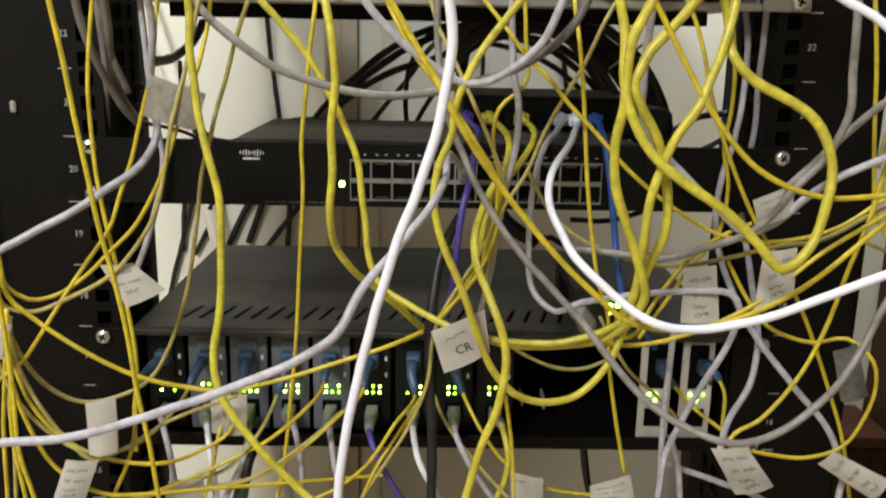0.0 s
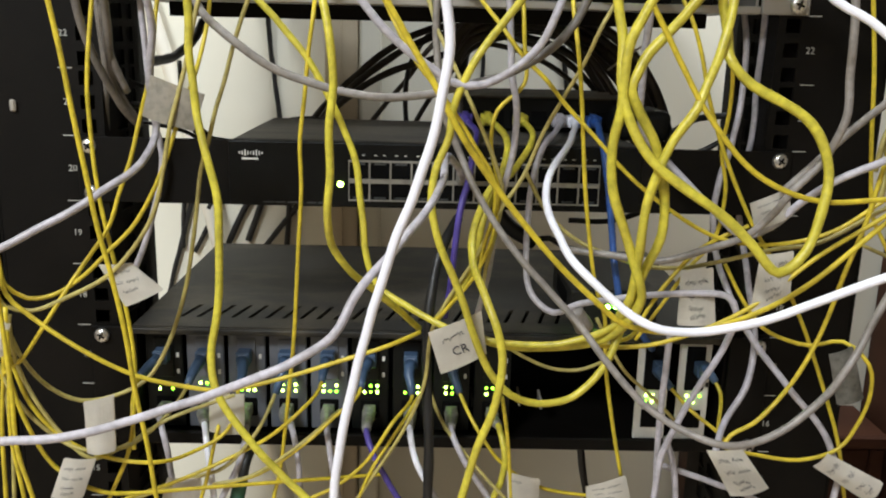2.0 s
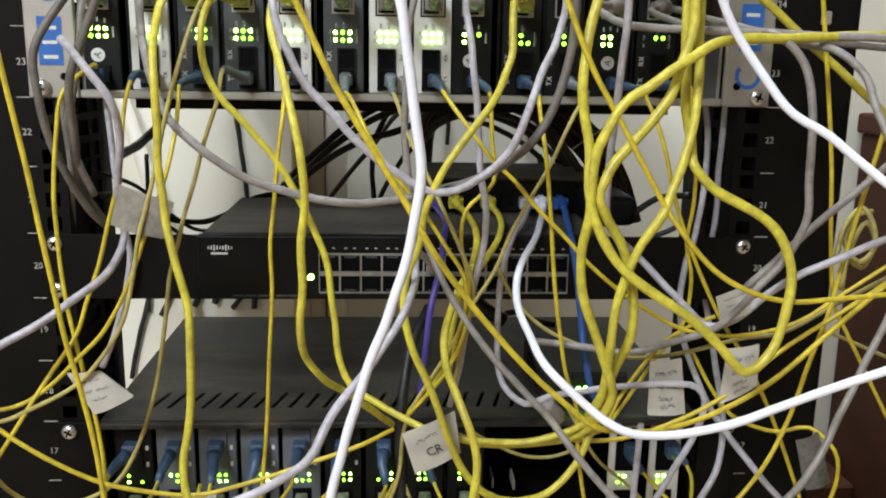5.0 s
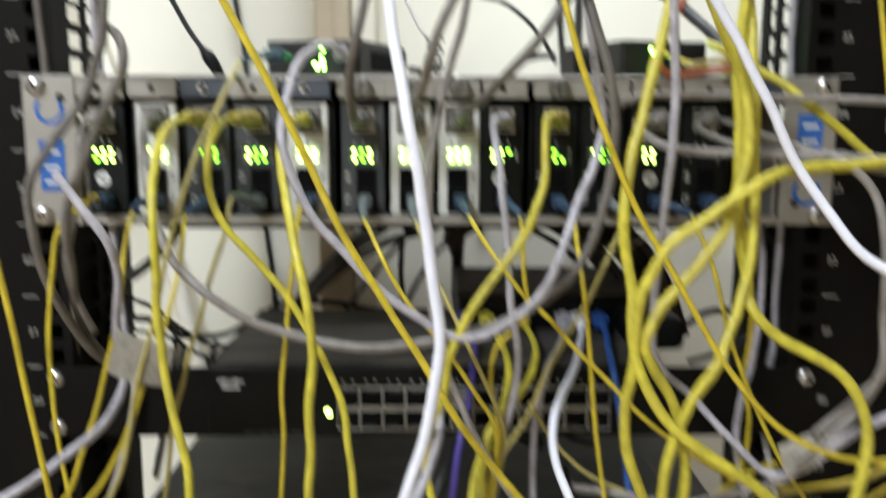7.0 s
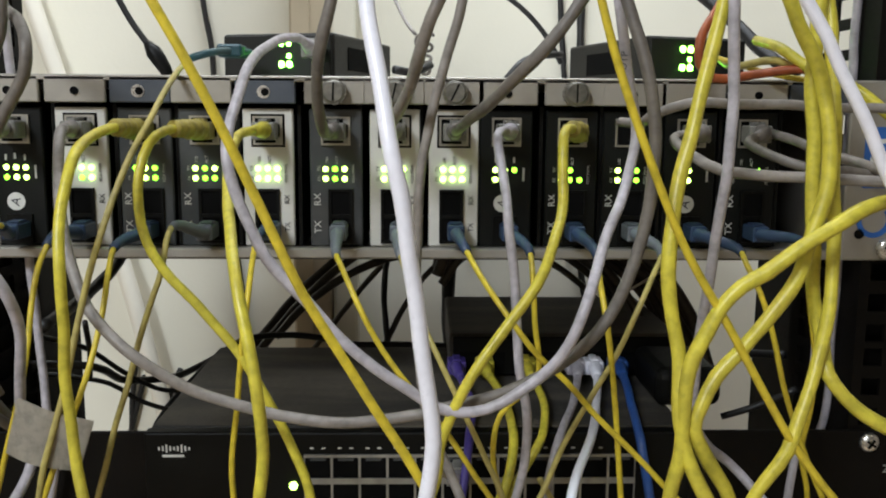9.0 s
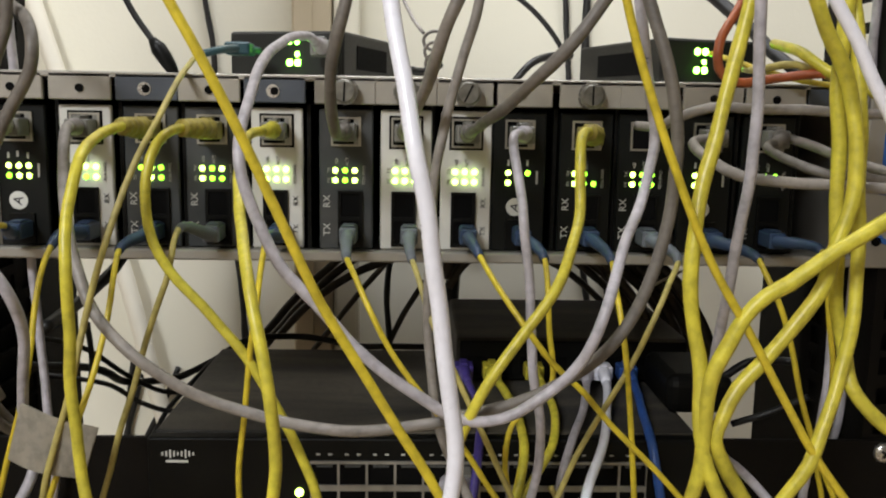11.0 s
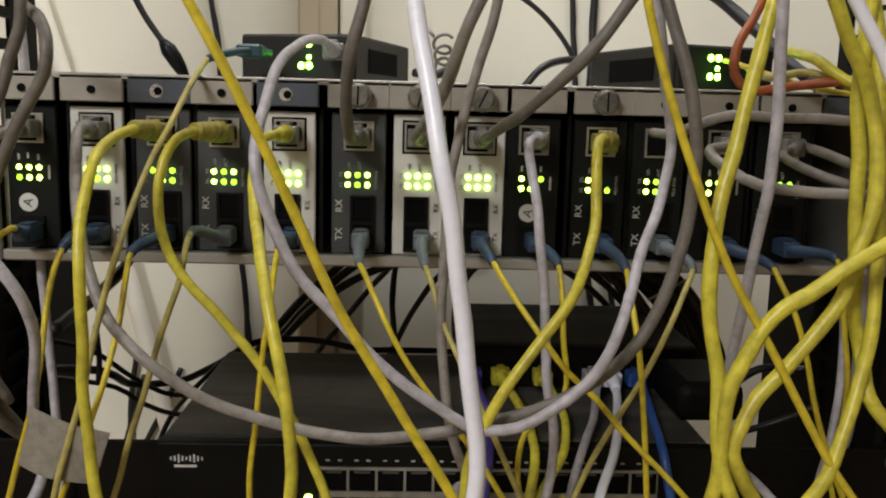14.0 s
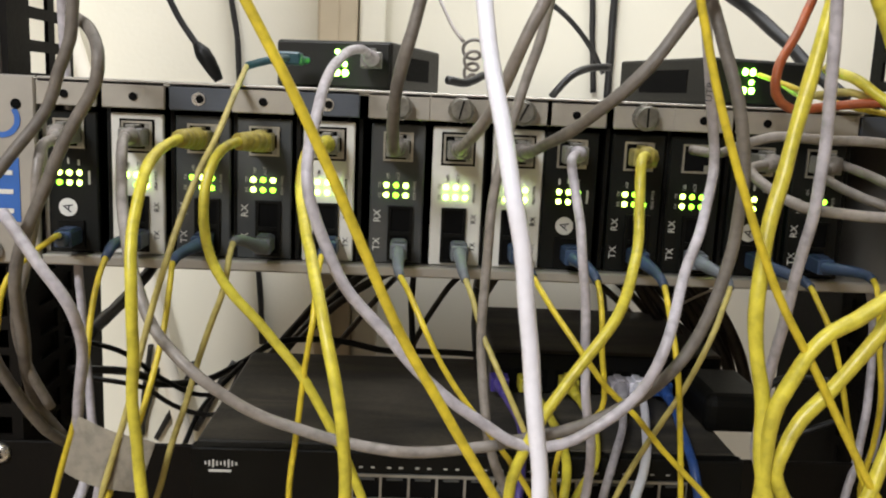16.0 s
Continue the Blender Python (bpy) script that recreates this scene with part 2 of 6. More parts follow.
def plate_with_holes(x0, x1, z0, z1, y0, y1, holes):
    """An upright plate in the x-z plane with rectangular holes (x0, x1, z0, z1)."""
    xs = sorted({x0, x1, *(h[0] for h in holes), *(h[1] for h in holes)})
    zs = sorted({z0, z1, *(h[2] for h in holes), *(h[3] for h in holes)})
    bm = bmesh.new()
    verts = {}
    hset = [((h[0] + h[1]) / 2, (h[2] + h[3]) / 2, abs(h[1] - h[0]) / 2, abs(h[3] - h[2]) / 2) for h in holes]

    def v(x, y, z):
        key = (round(x, 6), round(y, 6), round(z, 6))
        if key not in verts:
            verts[key] = bm.verts.new(key)
        return verts[key]

    def solid(i, j):
        if i < 0 or j < 0 or i >= len(xs) - 1 or j >= len(zs) - 1:
            return False
        cx, cz = (xs[i] + xs[i + 1]) / 2, (zs[j] + zs[j + 1]) / 2
        return not any(abs(cx - h[0]) < h[2] and abs(cz - h[1]) < h[3] for h in hset)

    for i in range(len(xs) - 1):
        for j in range(len(zs) - 1):
            if not solid(i, j):
                continue
            a, b, c, d = xs[i], xs[i + 1], zs[j], zs[j + 1]
            bm.faces.new((v(a, y0, c), v(b, y0, c), v(b, y0, d), v(a, y0, d)))
            bm.faces.new((v(a, y1, c), v(a, y1, d), v(b, y1, d), v(b, y1, c)))
            if not solid(i - 1, j):
                bm.faces.new((v(a, y0, c), v(a, y0, d), v(a, y1, d), v(a, y1, c)))
            if not solid(i + 1, j):
                bm.faces.new((v(b, y0, c), v(b, y1, c), v(b, y1, d), v(b, y0, d)))
            if not solid(i, j - 1):
                bm.faces.new((v(a, y0, c), v(a, y1, c), v(b, y1, c), v(b, y0, c)))
            if not solid(i, j + 1):
                bm.faces.new((v(a, y0, d), v(b, y0, d), v(b, y1, d), v(a, y1, d)))
    return bm


def side_plate(x0, x1, y0, y1, z0, z1, holes):
    """The same in the y-z plane; holes are (y0, y1, z0, z1)."""
    bm = plate_with_holes(y0, y1, z0, z1, x0, x1, holes)
    bmesh.ops.transform(bm, matrix=Matrix(((0, 1, 0, 0), (1, 0, 0, 0), (0, 0, 1, 0), (0, 0, 0, 1))), verts=bm.verts)
    bmesh.ops.recalc_face_normals(bm, faces=bm.faces)
    return bm


def smooth_path(points, step=0.006):
    """A rounded line through control points, evenly resampled."""
    p = [Vector(q) for q in points]
    if len(p) == 2:
        p = [p[0], (p[0] + p[1]) / 2, p[1]]
    ends = [p[0] * 2 - p[1]] + p + [p[-1] * 2 - p[-2]]
    out = []
    for i in range(1, len(ends) - 2):
        a, b, c, d = ends[i - 1:i + 3]
        ta, tb, tc = (max((b - a).length, 1e-5) ** 0.5, max((c - b).length, 1e-5) ** 0.5, max((d - c).length, 1e-5) ** 0.5)
        m1 = (c - b + tb * ((b - a) / ta - (c - a) / (ta + tb)))
        m2 = (c - b + tb * ((d - c) / tc - (d - b) / (tb + tc)))
        n = max(2, int((c - b).length / step))
        for k in range(n):
            u = k / n
            out.append(b * (2 * u ** 3 - 3 * u ** 2 + 1) + m1 * (u ** 3 - 2 * u ** 2 + u) + c * (-2 * u ** 3 + 3 * u ** 2) + m2 * (u ** 3 - u ** 2))
    out.append(p[-1])
    return out


def tube(points, radius, sides=10, wobble=0.0):
    """A round cable along the points; radius may be one number or one per point."""
    n = len(points)
    r = radius if isinstance(radius, (list, tuple)) else [radius] * n
    verts, faces = [], []
    up = Vector((0.31, 0.9, 0.2)).normalized()
    for i, q in enumerate(points):
        t = (points[min(i + 1, n - 1)] - points[max(i - 1, 0)]).normalized()
        a = up - t * up.dot(t)
        a = a.normalized() if a.length > 1e-4 else t.orthogonal().normalized()
        up = a
        b = t.cross(a)
        for k in range(sides):
            w = 2 * math.pi * k / sides
            rr = r[i] * (1 + wobble * math.sin(i * 0.9 + 2 * w))
            verts.append(q + a * (rr * math.cos(w)) + b * (rr * math.sin(w)))
    for i in range(n - 1):
        for k in range(sides):
            k2 = (k + 1) % sides
            faces.append((i * sides + k, i * sides + k2, (i + 1) * sides + k2, (i + 1) * sides + k))
    faces.append(tuple(range(sides))[::-1])
    faces.append(tuple((n - 1) * sides + k for k in range(sides)))
    return verts, faces


def tube_object(name, points, radius, material, parent=None, wobble=0.0, sides=10):
    verts, faces = tube(points, radius, sides, wobble)
    me = bpy.data.meshes.new(name)
    me.from_pydata(verts, [], faces)
    me.materials.append(material)
    for p in me.polygons:
        p.use_smooth = True
    ob = new(name, me)
    ob.parent = parent
    return ob


# ---- the room ----
WALL_Y = 0.50


def room():
    # only the north wall is in view; the rest shapes bounced light
    tagged(part("floor", boxed(-1.6, 1.6, -2.4, WALL_Y, -0.05, 0), M_FLOOR), "unseen floor, tan so that it bounces warm light", "floor", kind="structure")
    tagged(part("ceiling", boxed(-1.6, 1.6, -2.4, WALL_Y, 2.5, 2.56), M_CEIL), "unseen ceiling, greyed to limit bounced light", "ceiling", kind="structure")
    tagged(part("wall_north", boxed(-1.6, 1.6, WALL_Y, WALL_Y + 0.1, 0, 2.5), M_WALL), "scuffed cream painted wall behind the rack", "wall", kind="structure")
    tagged(part("wall_south", boxed(-1.6, 1.6, -2.5, -2.4, 0, 2.5), M_BOUNCE), "unseen wall facing the rack, toned to dim and warm bounced light", "wall", kind="structure")
    tagged(part("wall_east", boxed(1.6, 1.7, -2.4, WALL_Y, 0, 2.5), M_BOUNCE), "unseen side wall, toned to dim and warm bounced light", "wall", kind="structure")
    tagged(part("wall_west", boxed(-1.7, -1.6, -2.4, WALL_Y, 0, 2.5), M_BOUNCE), "unseen side wall, toned to dim and warm bounced light", "wall", kind="structure")


room()
trunking = tagged(part("cable_trunking", boxed(-0.133, -0.094, WALL_Y - 0.028, WALL_Y - 0.001, 0.02, 2.48, 0.003, 2), M_TRUNK), "tan plastic cable trunking upright on the cream wall", "trunking")
part("cover_strip", boxed(-0.131, -0.112, WALL_Y - 0.031, WALL_Y - 0.028, 0.02, 2.48, 0.001), M_TRUNK, trunking)
conduit = tagged(part("cable_conduit", boxed(-0.0925, -0.066, WALL_Y - 0.022, WALL_Y - 0.001, 0.02, 2.48, 0.004, 2), M_WALL), "cream painted flat conduit beside the tan trunking", "conduit")

pipe = tube_object("leaning_pipe", smooth_path(((-0.443, 0.4905, 1.40), (-0.371, 0.485, 1.165), (-0.309, 0.479, 0.957), (-0.268, 0.474, 0.785), (-0.178, 0.464, 0.40), (-0.085, 0.452, 0.004)), 0.03), 0.0088, M_PIPE, sides=16)
tagged(pipe, "slim cream plastic pipe leaning against the cream wall", "pipe")

# ---- rack frame ----
U = 0.04445


def uz(n):
    return 0.08 + (n - 0.5) * U


def rack_post(side):
    """One pressed-steel upright: numbered front flange, perforated side flange."""
    name = "post"
    z0, z1 = 0.05, 1.95
    holes, slots = [], []
    for n in range(8, 32):
        for dz in (-0.015875, 0.0, 0.015875):
            c = uz(n) + dz
            holes.append((0.2278, 0.2374, c - 0.0046, c + 0.0046))
            slots.append((0.024, 0.046, c - 0.0052, c + 0.0052))
            slots.append((0.054, 0.066, c - 0.0052, c + 0.0052))
    bm = plate_with_holes(0.2225, 0.2965, z0, z1, 0.0, 0.002, holes)
    other = side_plate(0.2225, 0.2245, 0.002, 0.078, z0, z1, slots)
    me = bpy.data.meshes.new("tmp")
    other.to_mesh(me)
    other.free()
    bm.from_mesh(me)
    bpy.data.meshes.remove(me)
    box(bm, 0.298, 0.30, 0.002, 0.05, z0, z1)
    # added black plate, blocks the bright wall behind the front holes
    box(bm, 0.2262, 0.2975, 0.026, 0.028, z0, z1)
    bmesh.ops.scale(bm, vec=(side, 1, 1), verts=bm.verts)
    if side < 0:
        bmesh.ops.reverse_faces(bm, faces=bm.faces)
    post = part(name, bm, M_RACK, rack)
    for n in range(14, 27):
        text("unit_number", str(n), 0.0062, M_PRINTG, post, side * 0.2455, -0.0004, uz(n))
        part("unit_mark", boxed(side * 0.2415, side * 0.2505, -0.0004, 0.0, uz(n) + U / 2 - 0.0003, uz(n) + U / 2 + 0.0003), M_PRINTG, post)
    return post


rack = thing("equipment_rack", 0, 0.02, 0.05, "open black steel equipment rack with numbered uprights", "rack")
rack.location = (0, 0, 0)
rack_post(-1)
rack_post(1)
part("foot_bar", boxed(-0.30, 0.30, -0.05, 0.35, 0.0, 0.05, 0.004), M_RACK, rack)
for s in (-1, 1):
    a, b = sorted((s * 0.2262, s * 0.2275))
    e, f = sorted((s * 0.2930, s * 0.2945))
    part("side_panel", boxed(e, f, 0.052, 0.31, 0.05, 1.10), M_RACK, rack)
    # added strip makes the lower side slots look like shaded recesses
    part("slot_dark_strip", boxed(a, b, 0.004, 0.076, 0.05, 1.12), M_RACK, rack)
part("top_bar", boxed(-0.30, 0.30, 0.0, 0.078, 1.95, 1.99, 0.004), M_RACK, rack)
part("hinge_strip", boxed(-0.38, -0.303, -0.006, 0.04, 0.05, 1.95, 0.003), M_RACK, rack)
part("latch", boxed(-0.2835, -0.2795, -0.003, -0.0003, 0.984, 0.992, 0.001), M_TABC, rack, "small pale metal latch")
part("latch", boxed(0.272, 0.279, -0.003, -0.0003, 1.112, 1.121, 0.001), M_TABC, rack, "small pale metal latch")


def screw(parent, x, y, z, r=0.0052, turn=0.4):
    bm = bmesh.new()
    bmesh.ops.create_uvsphere(bm, u_segments=20, v_segments=10, radius=r, matrix=pose(x, y, z) @ Matrix.Diagonal((1, 0.55, 1, 1)))
    s = part("screw", bm, M_STEEL, parent, "domed zinc cross-head screw", smooth=True)
    bm = bmesh.new()
    for k in (0, 1):
        b2 = Matrix.Translation((x, y - r * 0.5, z)) @ Matrix.Rotation(turn + k * math.pi / 2, 4, "Y") @ Matrix.Diagonal((r * 1.0, 0.0014, r * 0.22, 1))
        bmesh.ops.create_cube(bm, size=1, matrix=b2)
    # black bars in place of the shade inside a cut cross
    part("recess_shade", bm, M_HOLE, s)


# ---- rack switch with long ears ----
def rack_switch():
    t = thing("rack_network_switch", 0, 0, 0, "black rack-mounted network switch with two port rows and dusty lid", "network switch")
    z0, z1 = uz(20) - 0.0221, uz(20) + 0.0221
    part("body", boxed(-0.139, 0.139, 0.004, 0.160, z0 + 0.001, z1, 0.0015), M_CASE, t, "dust-streaked black steel case")
    part("front_panel", boxed(-0.1397, 0.1397, -0.004, 0.004, z0, z1, 0.0012, 2), M_BLACK, t)
    for s in (-1, 1):
        a, b = sorted((s * 0.1390, s * 0.2413))
        ear = part("rack_ear", boxed(a, b, -0.003, -0.0005, z0, z1, 0.0006), M_RACK, t)
        for dz in (-0.015875, 0.015875):
            if s < 0 or dz > 0:
                screw(ear, s * 0.2326, -0.0035, uz(20) + dz, turn=0.3 + dz * 20)
    # plain strokes in place of the maker's mark
    bars = (0.0016, 0.0026, 0.0042, 0.0026, 0.0016, 0.0026, 0.0042, 0.0026, 0.0016)
    for i, h in enumerate(bars):
        x = -0.1325 + i * 0.0019
        part("emblem_bar", boxed(x, x + 0.0008, -0.0044, -0.004, 0.9605 - h / 2, 0.9605 + h / 2), M_PRINT, t)
    part("emblem_bar", boxed(-0.1305, -0.1195, -0.0044, -0.004, 0.9560, 0.9572), M_PRINT, t)
    for a, b in ((-0.117, -0.110), (-0.1085, -0.102), (-0.1005, -0.089), (-0.0875, -0.081), (-0.0795, -0.072)):
        part("print_bar", boxed(a, b, -0.0044, -0.004, 0.9268, 0.9279), M_GREY, t)
    # port block: 2 x 12 sockets in a metal frame
    px0, pitch = -0.0590, 0.01417
    frame_holes = []
    for i in range(12):
        for zz in (0.9446, 0.9303):
            frame_holes.append((px0 + i * pitch + 0.0006, px0 + (i + 1) * pitch - 0.0006, zz, zz + 0.0112))
    part("port_frame", plate_with_holes(px0, px0 + 12 * pitch, 0.9293, 0.9572, -0.0052, -0.0038, frame_holes), M_PORTF, t, "dull metal frame around the ports")
    for h in frame_holes:
        # ports are not hollow: a flat black sheet gives their inner shade
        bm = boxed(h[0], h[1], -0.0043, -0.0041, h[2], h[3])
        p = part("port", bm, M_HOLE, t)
        part("contact_strip", boxed(h[0] + 0.0025, h[1] - 0.0025, -0.0049, -0.0044, h[2] + (0.0094 if h[2] > 0.94 else 0.0006), h[2] + (0.0106 if h[2] > 0.94 else 0.0018)), M_GREY, p)
    for i in range(12):
        x = px0 + (i + 0.5) * pitch
        for dx in (-0.003, 0.003):
            part("print_bar", boxed(x + dx - 0.0010, x + dx + 0.0010, -0.0044, -0.004, 0.9601, 0.9609), M_PRINTG, t)
    part("power_light", cyl(bmesh.new(), -0.0645, -0.0045, 0.9405, 0.0021, 0.0012), M_LED, t, "lit green light")
    return t


rack_switch()


# ---- small switch lying on the rack switch ----
def desk_switch():
    t = thing("small_network_switch", 0.085, 0.155, 0.9692, "small black network switch resting on the dusty rack switch", "network switch")
    t.location = (0, 0, 0)
    part("body", boxed(0.018, 0.160, 0.092, 0.205, 0.9695, 0.9955, 0.002, 2), M_CASE, t)
    part("front_panel", boxed(0.020, 0.158, 0.0895, 0.092, 0.9702, 0.9945, 0.0008), M_BLACK, t)
    for i in range(8):
        x = 0.0295 + i * 0.0165
        # flat black patch for the shaded port opening
        part("port", boxed(x - 0.006, x + 0.006, 0.0888, 0.0894, 0.9735, 0.9850), M_HOLE, t)
    return t


desk_switch()


# ---- slot converters ----
def led_block(parent, cx, y, cz, lit="LLLLLL", r=0.0014):
    for k, c in enumerate(lit):
        if c == ".":
            continue
        x, z = cx + (k % 3 - 1) * 0.0047, cz + (0.0024 if k < 3 else -0.0024)
        bm = bmesh.new()
        bmesh.ops.create_uvsphere(bm, u_segments=12, v_segments=6, radius=r, matrix=pose(x, y, z) @ Matrix.Diagonal((1, 0.6, 1, 1)))
        part("status_light", bm, M_LED if c == "L" else M_LEDD if c == "D" else M_LEDOFF, parent, smooth=True)


def jack(parent, cx, y, cz, gap_shade=False):
    if gap_shade:
        # black sheet painted as the dark gap round the socket
        part("gap_shade_sheet", boxed(cx - 0.0082, cx + 0.0082, y - 0.0003, y + 0.0002, cz - 0.0080, cz + 0.0080), M_HOLE, parent)
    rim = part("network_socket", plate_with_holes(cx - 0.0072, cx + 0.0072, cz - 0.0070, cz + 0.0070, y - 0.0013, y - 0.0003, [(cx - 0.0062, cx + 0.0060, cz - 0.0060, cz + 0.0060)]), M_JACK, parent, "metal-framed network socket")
    # the socket's inner shade is this flat black sheet
    part("cavity_shade", boxed(cx - 0.0062, cx + 0.0060, y - 0.0006, y - 0.0004, cz - 0.0060, cz + 0.0060), M_HOLE, rim)
    for a, b in ((0.0030, 0.0060), (-0.0060, -0.0030)):
        part("latch_shoulder", boxed(cx + 0.0038, cx + 0.0061, y - 0.0012, y - 0.0005, cz + a, cz + b), M_PORTF, rim)


def fibre_port(parent, cx, y, cz):
    part("fibre_socket", plate_with_holes(cx - 0.0060, cx + 0.0060, cz - 0.0135, cz + 0.0135, y - 0.0016, y, [(cx - 0.0046, cx + 0.0046, cz - 0.0122, cz - 0.0010), (cx - 0.0046, cx + 0.0046, cz + 0.0010, cz + 0.0122)]), M_BLACK, parent, "black twin fibre socket")
    # black sheet behind both openings stands in for their shaded depth
    part("cavity_shade", boxed(cx - 0.0050, cx + 0.0050, y - 0.0006, y - 0.0003, cz - 0.0125, cz + 0.0125), M_HOLE, parent)


SEAT = {1: -0.0028, 2: -0.001, 4: -0.0008, 6: 0.0032, 7: 0.0022, 8: 0.0014, 9: -0.0026, 11: -0.0014, 12: -0.0005}


def card_x(i):
    """Cards sit a little loose in their slots."""
    return (i - 7.5) * 0.0299 + SEAT.get(i, 0.0)


def upper_module(i, face, tab, lit, knob, print_right=False, circle=False):
    x = card_x(i)
    words = {M_WHITE: "pale grey", M_GREY: "slate grey", M_DARK: "black", M_BGREY: "blue-grey"}[face]
    t = thing("media_converter_card", x, 0.004, 1.0635, words + " media converter card with lit green lights, in its slot", "media converter", "cards in the upper chassis")
    t.location = (0, 0, 0)
    y = 0.004
    half = 0.0123 if face is M_WHITE else 0.0129
    part("faceplate", boxed(x - half, x + half, y, y + 0.0035, 1.0635, 1.1312, 0.0006), face, t)
    part("card", boxed(x - 0.0008, x + 0.0008, 0.0075, 0.14, 1.066, 1.129), M_GRN_PCB, t)
    tabp = part("mounting_tab", boxed(x - 0.0145, x + 0.0145, -0.0015, 0.001, 1.1335, 1.1460, 0.0005), tab, t)
    if knob:
        knob_bm = cyl(bmesh.new(), x, -0.0042, 1.1393, 0.0061, 0.0054, n=36)
        for k, v in enumerate(v for v in knob_bm.verts if v.co.y < 0):
            out = 0.00022 if k % 4 < 2 else -0.00022
            v.co.x += out * (v.co.x - x) / 0.0061
            v.co.z += out * (v.co.z - 1.1393) / 0.0061
        cyl(knob_bm, x, -0.0074, 1.1393, 0.0057, 0.001, n=36, r2=0.0046)
        part("thumbscrew", knob_bm, M_KNOB, tabp, "grey knurled thumbscrew")
        lean = Matrix.Rotation(radians(12 * i % 50 - 20), 4, "Y")
        slot_bm = bmesh.new()
        bmesh.ops.create_cube(slot_bm, size=1, matrix=pose(x, -0.0079, 1.1393) @ lean @ Matrix.Diagonal((0.0008, 0.0006, 0.0088, 1)))
        # slot drawn as a black bar, its shade in the colour
        part("slot", slot_bm, M_HOLE, tabp)
    else:
        if tab is M_TABB:
            part("tab_washer", cyl(bmesh.new(), x - 0.0008, -0.0017, 1.1390, 0.0031, 0.0006, n=24), M_STEEL, tabp, "bright pressed eyelet")
        # black disc for the shade in an undrilled hole
        part("tab_hole_shade", cyl(bmesh.new(), x, -0.0019, 1.1390, 0.0019, 0.0008), M_HOLE, tabp)
    jack(t, x, y, 1.1205, face is M_WHITE)
    led_block(t, x - 0.0005, y - 0.0004, 1.0995, lit)
    dark = face is M_WHITE
    ink = M_PRINTD if dark else M_PRINT
    if circle:
        disc = part("badge", cyl(bmesh.new(), x - 0.0015, y - 0.0003, 1.0852, 0.0044, 0.0004, n=28), M_PRINT, t, "round white badge")
        text("letter", "A", 0.0062, M_PRINTD, disc, x - 0.0015, y - 0.0006, 1.0852, -75)
        part("fibre_socket", boxed(x - 0.006, x + 0.006, y - 0.0014, y, 1.065, 1.079), M_BLACK, t)
    else:
        fibre_port(t, x + (-0.001 if dark else 0.002), y, 1.0785)
        tx = x + 0.0088 if print_right else x - 0.0092
        text("lettering", "RX", 0.0048 if not dark else 0.0036, ink, t, tx, y - 0.0003, 1.0868, -90)
        text("lettering", "TX", 0.0048 if not dark else 0.0036, ink, t, tx, y - 0.0003, 1.0730, -90)
    small = ink if dark else M_PRINTG
    if circle:
        for dx, dz in ((-0.0052, 0.0073), (-0.0008, 0.0080), (0.0040, 0.0073)):
            part("print_bar", boxed(x + dx - 0.0005, x + dx + 0.0005, y - 0.0004, y - 0.0001, 1.0995 + dz - 0.0014, 1.0995 + dz + 0.0014), small, t)
        part("print_bar", boxed(x + 0.0083, x + 0.0093, y - 0.0004, y - 0.0001, 1.0965, 1.1030), small, t)
    else:
        for word, dx, dz in (("100", -0.0045, 0.0068), ("ACT", 0.0005, 0.0068), ("TX", -0.0083, 0.0026), ("FX", -0.0083, -0.0024), ("FDX PWR", 0.0086, 0.0002)):
            text("lettering", word, 0.0021, small, t, x + dx, y - 0.0003, 1.0995 + dz, -90)
    return t


M_GRN_PCB = mat("circuit_board", (0.01, 0.06, 0.02), 0.5)


def rack_ear(parent, side, z0, z1, mark=True):
    a, b = sorted((side * 0.2100, side * 0.2413))
    ear = part("rack_ear", boxed(a, b, -0.003, 0.001, z0, z1, 0.0008), M_ALU, parent, "bare aluminium mounting ear")
    zc = (z0 + z1) / 2
    for dz in (-0.0381, 0.0381):
        screw(ear, side * 0.2326, -0.0045, zc + dz, 0.0058, 0.7 + dz * 9)
    for dz in (-0.031, 0.031):
        # the ear is not pierced; a black disc gives the hole's shade
        part("ear_hole_shade", cyl(bmesh.new(), side * 0.2185, -0.0031, zc + dz, 0.0024, 0.0006), M_HOLE, ear)
    if mark:
        # maker's mark as plain blue shapes
        bm = bmesh.new()
        rows = []
        for k in range(27):
            w = radians(50 + 260 * k / 26)
            cx, cz = side * 0.2255, zc - 0.024 * side
            rows.append([bm.verts.new((cx + r * math.sin(w), y, cz + r * math.cos(w))) for r, y in ((0.0062, -0.0030), (0.0062, -0.0034), (0.0088, -0.0034), (0.0088, -0.0030))])
        for p, q in zip(rows, rows[1:]):
            for k in range(4):
                bm.faces.new((p[k], p[(k + 1) % 4], q[(k + 1) % 4], q[k]))
        bm.faces.new(rows[0])
        bm.faces.new(rows[-1][::-1])
        bmesh.ops.recalc_face_normals(bm, faces=bm.faces)
        part("emblem_ring", bm, M_BLUEP, ear)
        zb = zc - 0.008 if side > 0 else zc - 0.024
        part("emblem_block", boxed(side * 0.2255 - 0.0075, side * 0.2255 + 0.0075, -0.0034, -0.0031, zb, zb + 0.030), M_BLUEP, ear)
        for k in range(3):
            part("emblem_stroke", boxed(side * 0.2255 - 0.0045, side * 0.2255 + 0.0045, -0.0037, -0.0035, zb + 0.004 + k * 0.009, zb + 0.0062 + k * 0.009), M_PRINT, ear)
    return ear


